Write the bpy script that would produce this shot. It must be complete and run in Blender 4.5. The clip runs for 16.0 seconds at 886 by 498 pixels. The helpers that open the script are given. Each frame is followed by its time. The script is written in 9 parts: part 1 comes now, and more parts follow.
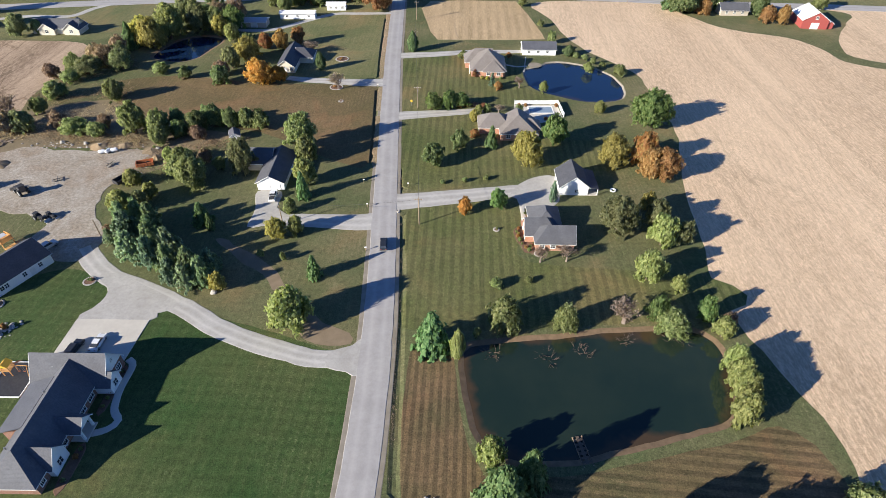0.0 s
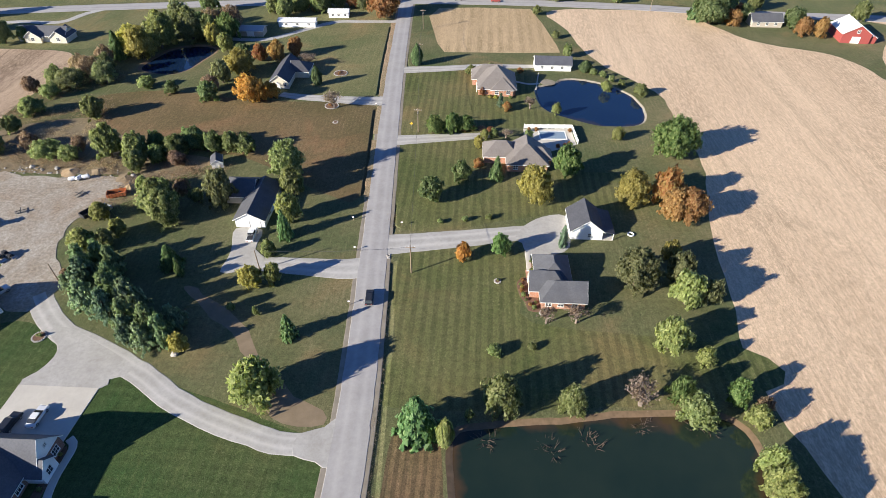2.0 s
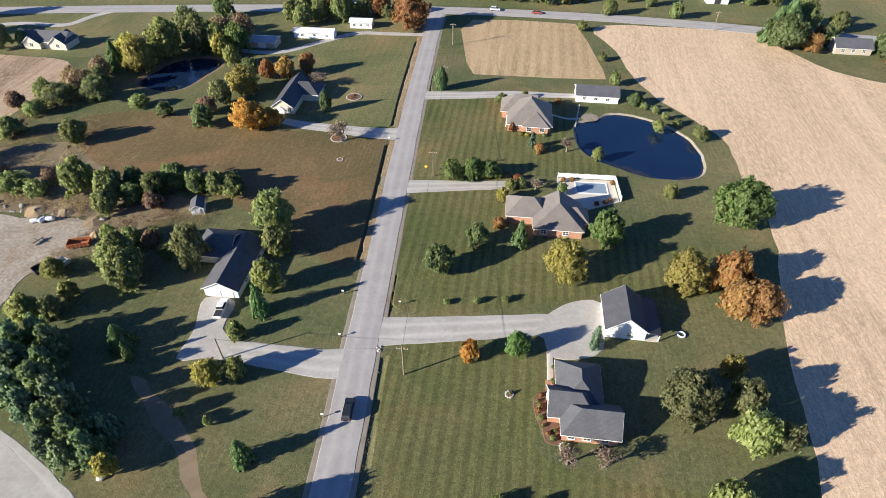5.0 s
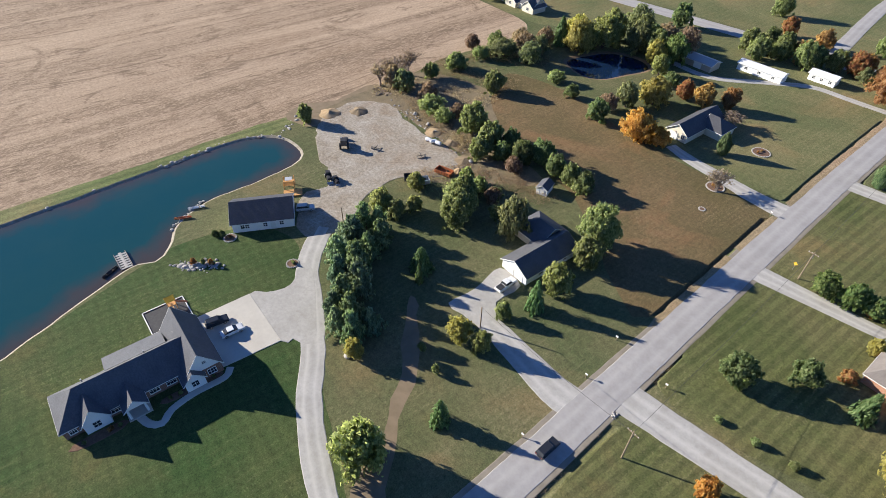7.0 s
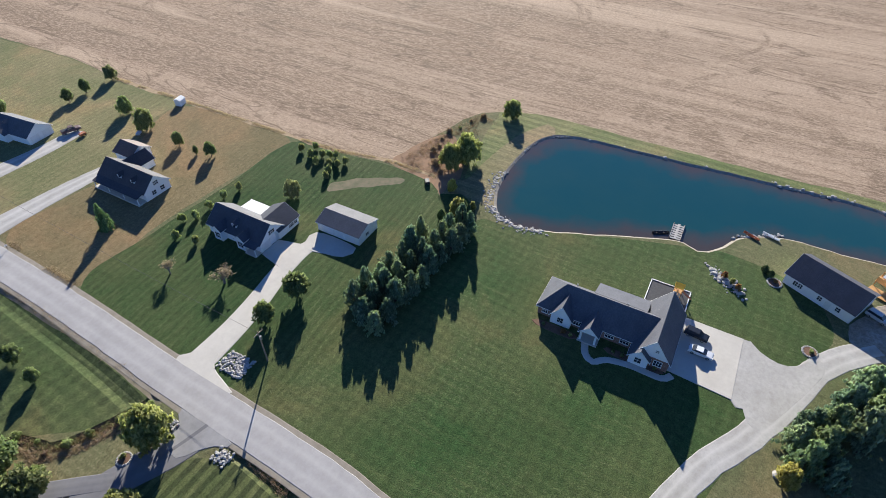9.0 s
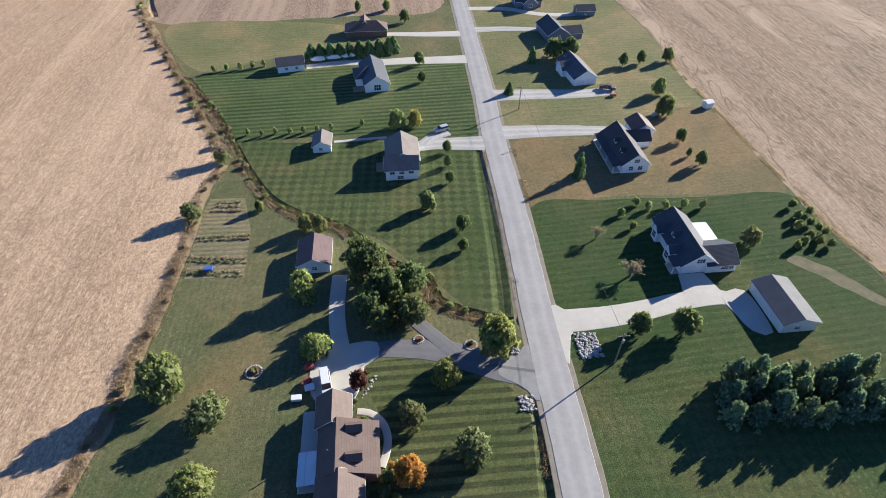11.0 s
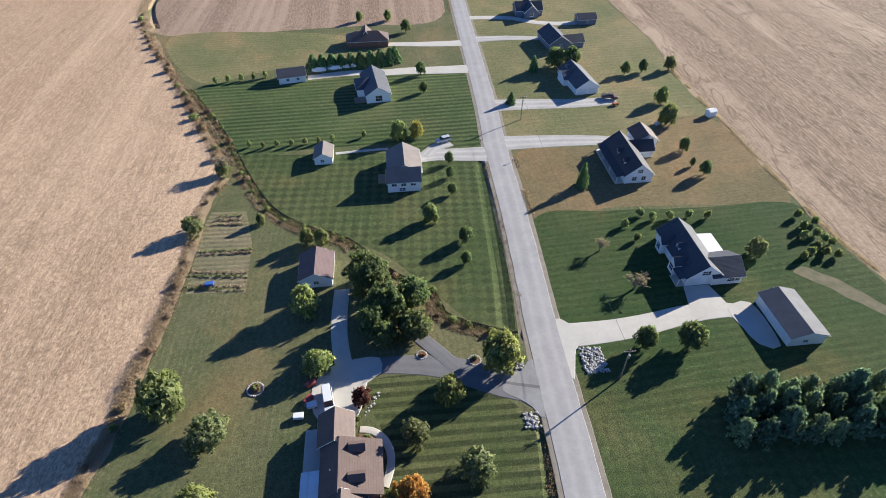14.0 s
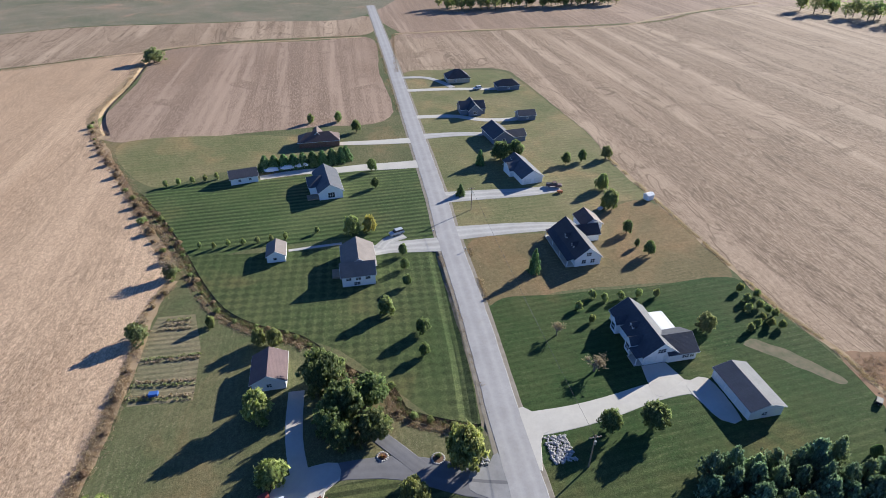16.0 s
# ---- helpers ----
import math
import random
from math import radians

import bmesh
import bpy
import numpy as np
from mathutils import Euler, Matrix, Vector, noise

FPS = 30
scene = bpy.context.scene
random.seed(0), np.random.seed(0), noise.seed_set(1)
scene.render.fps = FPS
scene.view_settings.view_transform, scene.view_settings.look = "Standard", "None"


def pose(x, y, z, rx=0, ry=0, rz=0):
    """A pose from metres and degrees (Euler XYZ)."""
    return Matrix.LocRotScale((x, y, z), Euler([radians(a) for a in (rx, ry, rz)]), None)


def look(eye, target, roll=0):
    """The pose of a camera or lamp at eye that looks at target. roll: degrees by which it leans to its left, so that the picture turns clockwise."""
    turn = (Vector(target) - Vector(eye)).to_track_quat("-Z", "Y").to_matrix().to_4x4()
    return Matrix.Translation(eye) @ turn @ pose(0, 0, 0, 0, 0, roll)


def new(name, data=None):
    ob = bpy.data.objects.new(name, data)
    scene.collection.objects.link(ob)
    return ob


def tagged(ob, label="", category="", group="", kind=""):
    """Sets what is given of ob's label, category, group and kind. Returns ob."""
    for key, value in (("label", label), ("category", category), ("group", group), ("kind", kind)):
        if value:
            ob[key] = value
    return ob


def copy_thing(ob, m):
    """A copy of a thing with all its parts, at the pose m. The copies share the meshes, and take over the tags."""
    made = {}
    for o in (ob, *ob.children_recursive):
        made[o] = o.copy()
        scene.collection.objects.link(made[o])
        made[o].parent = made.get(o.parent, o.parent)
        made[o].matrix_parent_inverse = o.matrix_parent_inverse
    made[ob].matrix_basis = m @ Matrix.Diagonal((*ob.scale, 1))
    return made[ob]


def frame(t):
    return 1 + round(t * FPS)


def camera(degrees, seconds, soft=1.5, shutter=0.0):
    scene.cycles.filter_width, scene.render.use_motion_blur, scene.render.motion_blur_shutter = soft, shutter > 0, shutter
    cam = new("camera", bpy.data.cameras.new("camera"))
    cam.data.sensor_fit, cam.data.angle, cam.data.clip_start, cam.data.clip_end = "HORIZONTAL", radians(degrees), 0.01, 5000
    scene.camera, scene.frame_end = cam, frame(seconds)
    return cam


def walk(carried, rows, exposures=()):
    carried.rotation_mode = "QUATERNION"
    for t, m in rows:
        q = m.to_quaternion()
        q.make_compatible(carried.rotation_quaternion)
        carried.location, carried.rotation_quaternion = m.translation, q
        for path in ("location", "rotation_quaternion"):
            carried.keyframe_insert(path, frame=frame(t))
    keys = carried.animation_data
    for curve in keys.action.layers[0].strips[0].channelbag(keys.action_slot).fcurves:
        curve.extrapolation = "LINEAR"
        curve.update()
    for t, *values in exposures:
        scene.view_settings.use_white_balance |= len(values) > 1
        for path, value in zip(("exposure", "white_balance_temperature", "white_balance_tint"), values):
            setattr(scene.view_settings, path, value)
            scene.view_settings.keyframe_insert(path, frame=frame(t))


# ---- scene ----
# The flight: north along the road, a turn to the left on the spot, then a look back south.
cam = camera(77.0, 16.0, soft=0.6)
ROWS = [
    (0, look((0.00, 0.00, 95.00), (0.00, 75.56, 29.50), 0.66)),
    (0.5, look((1.19, 5.40, 94.94), (1.05, 80.83, 29.29), 0.62)),
    (1, look((2.35, 10.84, 94.87), (2.00, 86.13, 29.07), 0.58)),
    (1.5, look((3.37, 16.36, 94.78), (1.32, 91.46, 28.78), 0.55)),
    (2, look((4.36, 21.79, 94.66), (1.88, 96.71, 28.48), 0.49)),
    (2.5, look((5.08, 27.50, 94.50), (1.66, 102.20, 28.11), 0.61)),
    (3, look((5.81, 33.05, 94.33), (1.33, 107.46, 27.67), 0.66)),
    (3.2, look((6.08, 35.28, 94.26), (1.37, 109.60, 27.52), 0.66)),
    (5.3, look((8.94, 58.45, 93.25), (-1.70, 131.46, 25.76), 0.22)),
    (5.5, look((9.33, 59.66, 93.21), (-4.72, 132.19, 25.83), 0.18)),
    (6, look((10.38, 62.26, 93.13), (-17.35, 130.93, 25.92), 0.03)),
    (6.5, look((10.49, 64.22, 92.83), (-34.60, 122.85, 25.52), 0.66)),
    (7, look((10.66, 65.15, 92.47), (-46.93, 111.04, 24.81), 1.13)),
    (7.5, look((10.85, 65.09, 92.19), (-56.64, 92.54, 23.70), 0.97)),
    (8, look((10.93, 64.70, 91.99), (-62.00, 70.32, 23.81), 0.65)),
    (8.5, look((10.77, 64.27, 91.70), (-60.78, 47.91, 23.78), 0.41)),
    (9, look((10.74, 64.04, 91.38), (-53.71, 28.82, 23.51), 0.43)),
    (9.5, look((10.69, 63.77, 91.08), (-40.89, 11.67, 23.08), 0.50)),
    (10, look((10.58, 63.45, 90.79), (-23.66, -1.37, 22.78), 0.36)),
    (10.2, look((10.55, 63.36, 90.69), (-15.91, -5.01, 22.68), 0.38)),
    (10.6, look((10.61, 63.24, 90.83), (-4.64, -8.48, 22.84), 0.40)),
    (11.1, look((10.68, 63.09, 91.00), (3.40, -9.89, 23.03), 0.42)),
    (11.7, look((10.77, 62.91, 91.21), (5.91, -10.29, 23.25), 0.44)),
    (12.3, look((10.86, 62.73, 91.42), (3.25, -10.26, 23.48), 0.46)),
    (12.5, look((10.85, 62.63, 91.44), (2.38, -10.26, 23.50), 0.54)),
    (13, look((10.76, 62.09, 91.48), (0.07, -10.64, 23.69), 0.80)),
    (13.5, look((10.80, 61.56, 91.50), (0.94, -11.66, 24.10), -0.31)),
    (14, look((10.60, 61.15, 91.57), (2.50, -12.42, 24.32), -0.11)),
    (14.5, look((10.39, 60.94, 91.69), (1.27, -13.08, 25.07), 0.06)),
    (15, look((10.18, 60.86, 91.84), (-1.25, -15.23, 27.97), 0.11)),
    (15.5, look((9.97, 60.85, 91.92), (-4.62, -17.73, 31.82), 0.22)),
    (16, look((9.85, 60.84, 91.94), (-7.08, -21.16, 37.27), 0.21)),
]
walk(cam, ROWS, exposures=[(0, 1.08, 6550, 10), (5.5, 1.12, 6700, 10), (7.5, 1.10, 6500, 10), (9.5, 1.12, 6300, 10), (12.5, 1.10, 6350, 10), (14.5, 1.11, 6300, 10), (16.0, 0.98, 6100, 10)])

# Low afternoon sun from the south-west under a clear autumn sky.
SUN_EL, SUN_DIR = radians(20.0), Vector((0.868, 0.497, 0.0)).normalized()
world = bpy.data.worlds.new("sky")
scene.world = world
world.use_nodes = True
_nt = world.node_tree
_sky = _nt.nodes.new("ShaderNodeTexSky")
_sky.sky_type = "NISHITA"
_sky.sun_disc = False
_sky.sun_elevation = SUN_EL
_sky.sun_rotation = math.atan2(-SUN_DIR.x, -SUN_DIR.y)
_sky.altitude, _sky.air_density, _sky.dust_density, _sky.ozone_density = 1200.0, 0.8, 0.1, 4.0
_bg = _nt.nodes["Background"]
_tone = _nt.nodes.new("ShaderNodeHueSaturation")
_tone.inputs["Saturation"].default_value = 1.12
_tone.inputs["Hue"].default_value = 0.51
_nt.links.new(_sky.outputs[0], _tone.inputs["Color"])
_nt.links.new(_tone.outputs[0], _bg.inputs[0])
_bg.inputs[1].default_value = 0.084
_sun = bpy.data.lights.new("sun", "SUN")
_sun.energy, _sun.angle, _sun.color = 5.0, radians(0.55), (1.0, 0.94, 0.82)
sun = new("sun", _sun)
_ray = SUN_DIR * math.cos(SUN_EL) - Vector((0, 0, math.sin(SUN_EL)))
sun.matrix_basis = look(-_ray * 200, (0, 0, 0))
# ---- materials ----
def _lin(c):
    return (*c, 1.0)


class Mat:
    """A node material with its shader; helpers add noise, mixing and bump in the object's own metres."""

    def __init__(self, name, rough=0.8, metal=0.0, spec=0.3):
        self.m = bpy.data.materials.new(name)
        self.m.use_nodes = True
        self.t = self.m.node_tree
        self.b = self.t.nodes["Principled BSDF"]
        self.b.inputs["Roughness"].default_value = rough
        self.b.inputs["Metallic"].default_value = metal
        self.b.inputs["Specular IOR Level"].default_value = spec
        self.co = self.t.nodes.new("ShaderNodeTexCoord").outputs["Object"]

    def node(self, kind, **values):
        n = self.t.nodes.new(kind)
        for key, value in values.items():
            n.inputs[key].default_value = value
        return n

    def link(self, a, b):
        self.t.links.new(a, b)

    def scaled(self, sx, sy, sz=1.0, turn=0.0, source=None):
        n = self.node("ShaderNodeMapping")
        n.inputs["Scale"].default_value = (sx, sy, sz)
        n.inputs["Rotation"].default_value = (0, 0, radians(turn))
        self.link(source or self.co, n.inputs["Vector"])
        return n.outputs[0]

    def noise(self, scale, detail=4.0, rough=0.55, vec=None, distort=0.0):
        n = self.node("ShaderNodeTexNoise", Scale=scale, Detail=detail, Roughness=rough, Distortion=distort)
        self.link(vec or self.co, n.inputs["Vector"])
        return n.outputs["Fac"]

    def wave(self, scale, vec=None, distort=0.0, dscale=1.0, detail=2.0):
        n = self.node("ShaderNodeTexWave", Scale=scale, Distortion=distort, Detail=detail)
        n.inputs["Detail Scale"].default_value = dscale
        self.link(vec or self.co, n.inputs["Vector"])
        return n.outputs["Fac"]

    def ramp(self, fac, *stops):
        n = self.t.nodes.new("ShaderNodeValToRGB")
        el = n.color_ramp.elements
        while len(el) < len(stops):
            el.new(0.5)
        for e, (p, c) in zip(el, stops):
            e.position, e.color = p, _lin(c) if len(c) == 3 else c
        self.link(fac, n.inputs[0])
        return n.outputs[0]

    def mix(self, fac, a, b, kind="MIX"):
        n = self.t.nodes.new("ShaderNodeMix")
        n.data_type, n.blend_type = "RGBA", kind
        for s, v in ((0, fac), (6, a), (7, b)):
            if isinstance(v, (int, float)):
                n.inputs[s].default_value = v
            elif isinstance(v, tuple):
                n.inputs[s].default_value = _lin(v)
            else:
                self.link(v, n.inputs[s])
        return n.outputs[2]

    def math(self, op, a, b=0.0):
        n = self.t.nodes.new("ShaderNodeMath")
        n.operation = op
        for s, v in enumerate((a, b)):
            if isinstance(v, (int, float)):
                n.inputs[s].default_value = v
            else:
                self.link(v, n.inputs[s])
        return n.outputs[0]

    def colour(self, c):
        if isinstance(c, tuple):
            self.b.inputs["Base Color"].default_value = _lin(c)
        else:
            self.link(c, self.b.inputs["Base Color"])
        return self

    def bump(self, height, strength=0.3, distance=0.05):
        n = self.node("ShaderNodeBump", Strength=strength, Distance=distance)
        self.link(height, n.inputs["Height"])
        self.link(n.outputs[0], self.b.inputs["Normal"])
        return self


def two_tone(name, a, b, scale=2.0, rough=0.8, bump=0.15, fine=20.0, metal=0.0, spec=0.3):
    k = Mat(name, rough, metal, spec)
    c = k.mix(k.ramp(k.noise(scale), (0.35, (0, 0, 0)), (0.65, (1, 1, 1))), a, b)
    f = k.noise(fine, 2.0)
    c = k.mix(0.35, c, k.ramp(f, (0.3, tuple(v * 0.72 for v in a)), (0.7, tuple(min(1, v * 1.2) for v in b))))
    k.colour(c)
    if bump:
        k.bump(f, bump, 0.02)
    return k.m


def lawn(name, green, dry, patch=0.5, stripe=0.0, turn=0.0, width=1.4, cross=False):
    """Mown grass: tufts, dry patches and, where it was just cut, the mower's light and dark bands."""
    k = Mat(name, 0.9, 0.0, 0.1)
    big = k.ramp(k.noise(0.035, 6.0, 0.65), (0.42 - 0.14 * patch, (0, 0, 0)), (0.75 - 0.14 * patch, (1, 1, 1)))
    mid = k.ramp(k.noise(0.22, 5.0, 0.7), (0.35, (0, 0, 0)), (0.72, (1, 1, 1)))
    c = k.mix(big, green, dry)
    c = k.mix(k.math("MULTIPLY", mid, 0.5), c, tuple(0.45 * d + 0.30 * g for d, g in zip(dry, green)))
    worn = k.ramp(k.noise(0.034, 4.0, 0.6, None, 0.6), (0.58 - 0.08 * patch, (0, 0, 0)), (0.78 - 0.08 * patch, (1, 1, 1)))
    c = k.mix(k.math("MULTIPLY", worn, 0.7), c, (1.25 * dry[0] + 0.03, 1.02 * dry[1] + 0.01, 0.95 * dry[2] + 0.01))
    fine = k.noise(0.9, 6.0, 0.85)
    c = k.mix(0.5, c, k.mix(k.ramp(fine, (0.32, (0, 0, 0)), (0.68, (1, 1, 1))), (0.14, 0.16, 0.14), (0.86, 0.84, 0.82)), "OVERLAY")
    clip = k.ramp(k.noise(0.75, 4.0, 0.85, k.scaled(0.13, 1.0) if turn > 45 else k.scaled(1.0, 0.13)), (0.54, (0, 0, 0)), (0.70, (1, 1, 1)))
    c = k.mix(k.math("MULTIPLY", clip, 0.36), c, tuple(1.45 * v for v in dry))
    combed = k.wave(0.314 / 1.25, k.scaled(1, 1, 1, turn), 1.5, 0.2)
    dots = k.ramp(k.noise(1.5, 3.0, 0.9), (0.50, (0, 0, 0)), (0.62, (1, 1, 1)))
    here = k.ramp(k.noise(0.05, 3.0), (0.42, (0, 0, 0)), (0.62, (1, 1, 1)))
    c = k.mix(k.math("MULTIPLY", k.math("MULTIPLY", k.math("MULTIPLY", combed, dots), here), 0.5), c, tuple(1.7 * v + 0.02 for v in dry))
    tuft = k.ramp(k.noise(1.7, 2.0, 0.8), (0.60, (0, 0, 0)), (0.70, (1, 1, 1)))
    c = k.mix(k.math("MULTIPLY", tuft, 0.4), c, tuple(0.42 * v for v in green))
    if stripe:
        w = k.wave(0.314 / width, k.scaled(1, 1, 1, turn), 0.9, 0.12)
        if cross:
            w2 = k.wave(0.314 / width, k.scaled(1, 1, 1, turn + 90), 0.9, 0.12)
            w = k.math("MULTIPLY", k.math("ADD", w, w2), 0.5)
        w = k.ramp(w, (0.3, (0, 0, 0)), (0.7, (1, 1, 1)))
        fade = k.math("MULTIPLY", k.ramp(k.noise(0.06, 3.0), (0.25, (0.35, 0.35, 0.35)), (0.6, (1, 1, 1))), stripe)
        c = k.mix(k.math("MULTIPLY", w, fade), c, k.mix(1.0, c, (0.36, 0.40, 0.46), "MULTIPLY"))
    grain = k.ramp(k.noise(3.2, 3.0, 0.8), (0.34, (0.50, 0.50, 0.50)), (0.66, (1.55, 1.55, 1.50)))
    c = k.mix(0.5, c, grain, "MULTIPLY")
    wide = k.ramp(k.noise(0.017, 5.0, 0.6, None, 0.9), (0.34, (0.80, 0.86, 0.80)), (0.66, (1.20, 1.10, 1.12)))
    c = k.mix(0.9, c, wide, "MULTIPLY")
    k.colour(c)
    k.bump(k.noise(4.0, 4.0, 0.75), 0.6, 0.14)
    return k.m


def stubble(name, pale, dark, turn=0.0, patch=0.5, streak=0.6, rut=0.4, rows=0.5, period=2.6, speck=0.6):
    """A harvested field: chaff flecks, uneven rows, combine passes and damp, darker swales."""
    k = Mat(name, 0.95, 0.0, 0.1)
    sw = k.noise(0.014, 6.0, 0.62, k.scaled(1.0, 0.4, 1.0, turn), 1.6)
    c = k.mix(k.ramp(sw, (0.50 - 0.2 * patch, (0, 0, 0)), (0.74 - 0.2 * patch, (1, 1, 1))), pale, dark)
    tone = k.ramp(k.noise(0.007, 4.0, 0.55, k.scaled(1.0, 0.7, 1.0, turn), 0.8), (0.35, (0.80, 0.76, 0.73)), (0.62, (1.14, 1.14, 1.15)))
    c = k.mix(1.0, c, tone, "MULTIPLY")
    passes = k.noise(0.10, 6.0, 0.7, k.scaled(1.0, 0.022, 1.0, turn + 3), 0.4)
    c = k.mix(k.math("MULTIPLY", k.ramp(passes, (0.46, (0, 0, 0)), (0.56, (1, 1, 1))), streak), c, tuple(0.74 * x for x in dark))
    pale_lane = k.noise(0.045, 5.0, 0.65, k.scaled(1.0, 0.04, 1.0, turn - 4), 0.7)
    c = k.mix(k.math("MULTIPLY", k.ramp(pale_lane, (0.54, (0, 0, 0)), (0.62, (1, 1, 1))), streak), c, tuple(1.25 * x for x in pale))
    swirl = k.noise(0.020, 5.0, 0.65, None, 2.4)
    c = k.mix(k.math("MULTIPLY", k.ramp(swirl, (0.56, (0, 0, 0)), (0.66, (1, 1, 1))), 1.15 * streak), c, tuple(0.76 * x for x in dark))
    row = k.wave(0.314 / period, k.scaled(1, 1, 1, turn), 2.2, 0.06, 3.0)
    seen = k.ramp(k.noise(0.03, 4.0, 0.6), (0.35, (0, 0, 0)), (0.62, (1, 1, 1)))
    c = k.mix(k.math("MULTIPLY", k.math("MULTIPLY", k.ramp(row, (0.3, (0, 0, 0)), (0.8, (1, 1, 1))), seen), 0.5 * rows), c, tuple(0.72 * x for x in dark))
    chaff = k.noise(1.3, 4.0, 0.8, k.scaled(1.0, 0.22, 1.0, turn), 0.3)
    c = k.mix(k.math("MULTIPLY", k.ramp(chaff, (0.45, (0, 0, 0)), (0.60, (1, 1, 1))), 0.62), c, tuple(1.28 * x for x in pale))
    ruts = k.noise(0.05, 3.0, 0.5, k.scaled(1.0, 0.16, 1.0, turn - 12), 1.5)
    line = k.math("ABSOLUTE", k.math("SUBTRACT", ruts, 0.5))
    c = k.mix(k.math("MULTIPLY", k.ramp(line, (0.0, (1, 1, 1)), (0.012, (0, 0, 0))), rut), c, tuple(0.55 * x for x in dark))
    fleck = k.ramp(k.noise(0.95, 4.0, 0.9), (0.50, (0, 0, 0)), (0.62, (1, 1, 1)))
    c = k.mix(k.math("MULTIPLY", fleck, 0.75 * speck), c, tuple(0.55 * x for x in dark))
    bright = k.ramp(k.noise(1.4, 3.0, 0.88), (0.58, (0, 0, 0)), (0.68, (1, 1, 1)))
    c = k.mix(k.math("MULTIPLY", bright, 0.9 * speck), c, tuple(min(0.9, 1.55 * x) for x in pale))
    grain = k.ramp(k.noise(2.6, 3.0, 0.85, k.scaled(1.0, 0.45, 1.0, turn)), (0.36, (0.58, 0.57, 0.56)), (0.64, (1.42, 1.42, 1.42)))
    c = k.mix(speck, c, grain, "MULTIPLY")
    k.colour(c)
    k.bump(k.noise(1.4, 4.0, 0.85), 0.6, 0.16)
    return k.m


def gravel(name, pale, dark, tracks=0.5, rough=0.9, grit=0.45):
    """Crushed stone or worn asphalt with wheel tracks along the strip (from its UV map: u across, v along)."""
    k = Mat(name, rough, 0.0, 0.25)
    uv = k.t.nodes.new("ShaderNodeUVMap").outputs[0]
    sep = k.t.nodes.new("ShaderNodeSeparateXYZ")
    k.link(uv, sep.inputs[0])
    big = k.ramp(k.noise(0.18, 5.0, 0.65), (0.35, (0, 0, 0)), (0.68, (1, 1, 1)))
    c = k.mix(big, pale, dark)
    c = k.mix(k.math("MULTIPLY", k.ramp(k.noise(1.1, 4.0, 0.75), (0.4, (0, 0, 0)), (0.66, (1, 1, 1))), grit), c, tuple(0.74 * x for x in dark))
    n = k.math("ADD", sep.outputs[0], k.math("MULTIPLY", k.noise(0.25, 2.0), 0.09))
    t1 = k.math("ABSOLUTE", k.math("SUBTRACT", n, 0.545))
    t2 = k.math("ABSOLUTE", k.math("SUBTRACT", t1, 0.21))
    tr = k.ramp(t2, (0.0, (1, 1, 1)), (0.12, (0, 0, 0)))
    c = k.mix(k.math("MULTIPLY", tr, tracks), c, tuple(min(1.0, 1.25 * x) for x in pale))
    mid = k.ramp(t1, (0.0, (1, 1, 1)), (0.1, (0, 0, 0)))
    c = k.mix(k.math("MULTIPLY", mid, 0.5 * tracks), c, tuple(0.8 * x for x in dark))
    k.colour(c)
    k.bump(k.noise(7.0, 3.0, 0.8), 0.35, 0.05)
    return k.m


def worn_yard(name, pale, dark, earth):
    """Packed gravel, driven over in all directions, with damp stains and earth worn through."""
    k = Mat(name, 0.95, 0.0, 0.15)
    c = k.mix(k.ramp(k.noise(0.11, 6.0, 0.7, None, 0.8), (0.36, (0, 0, 0)), (0.66, (1, 1, 1))), pale, dark)
    bare_earth = k.ramp(k.noise(0.045, 6.0, 0.65, None, 1.2), (0.50, (0, 0, 0)), (0.68, (1, 1, 1)))
    c = k.mix(k.math("MULTIPLY", bare_earth, 0.6), c, earth)
    ruts = k.math("ABSOLUTE", k.math("SUBTRACT", k.noise(0.06, 3.0, 0.5, None, 1.8), 0.5))
    c = k.mix(k.math("MULTIPLY", k.ramp(ruts, (0.0, (1, 1, 1)), (0.02, (0, 0, 0))), 0.35), c, tuple(1.25 * v for v in pale))
    grit = k.ramp(k.noise(1.3, 5.0, 0.85), (0.40, (0.62, 0.60, 0.58)), (0.64, (1.25, 1.25, 1.25)))
    k.colour(k.mix(0.8, c, grit, "MULTIPLY"))
    k.bump(k.noise(3.0, 4.0, 0.8), 0.5, 0.06)
    return k.m


def shingles(name, a, b, rough=0.62, gloss=0.25):
    k = Mat(name, rough, 0.0, gloss)
    sep = k.t.nodes.new("ShaderNodeSeparateXYZ")
    k.link(k.co, sep.inputs[0])
    rows = k.math("FRACT", k.math("MULTIPLY", sep.outputs[2], 7.0))
    c = k.mix(k.ramp(k.noise(3.0, 3.0, 0.7), (0.3, (0, 0, 0)), (0.7, (1, 1, 1))), a, b)
    c = k.mix(k.math("MULTIPLY", k.ramp(k.noise(0.35, 3.0), (0.4, (0, 0, 0)), (0.65, (1, 1, 1))), 0.4), c, tuple(0.75 * v for v in a))
    c = k.mix(k.math("MULTIPLY", k.ramp(rows, (0.0, (1, 1, 1)), (0.18, (0, 0, 0))), 0.4), c, tuple(0.5 * v for v in a))
    k.colour(c)
    k.bump(rows, 0.4, 0.03)
    return k.m


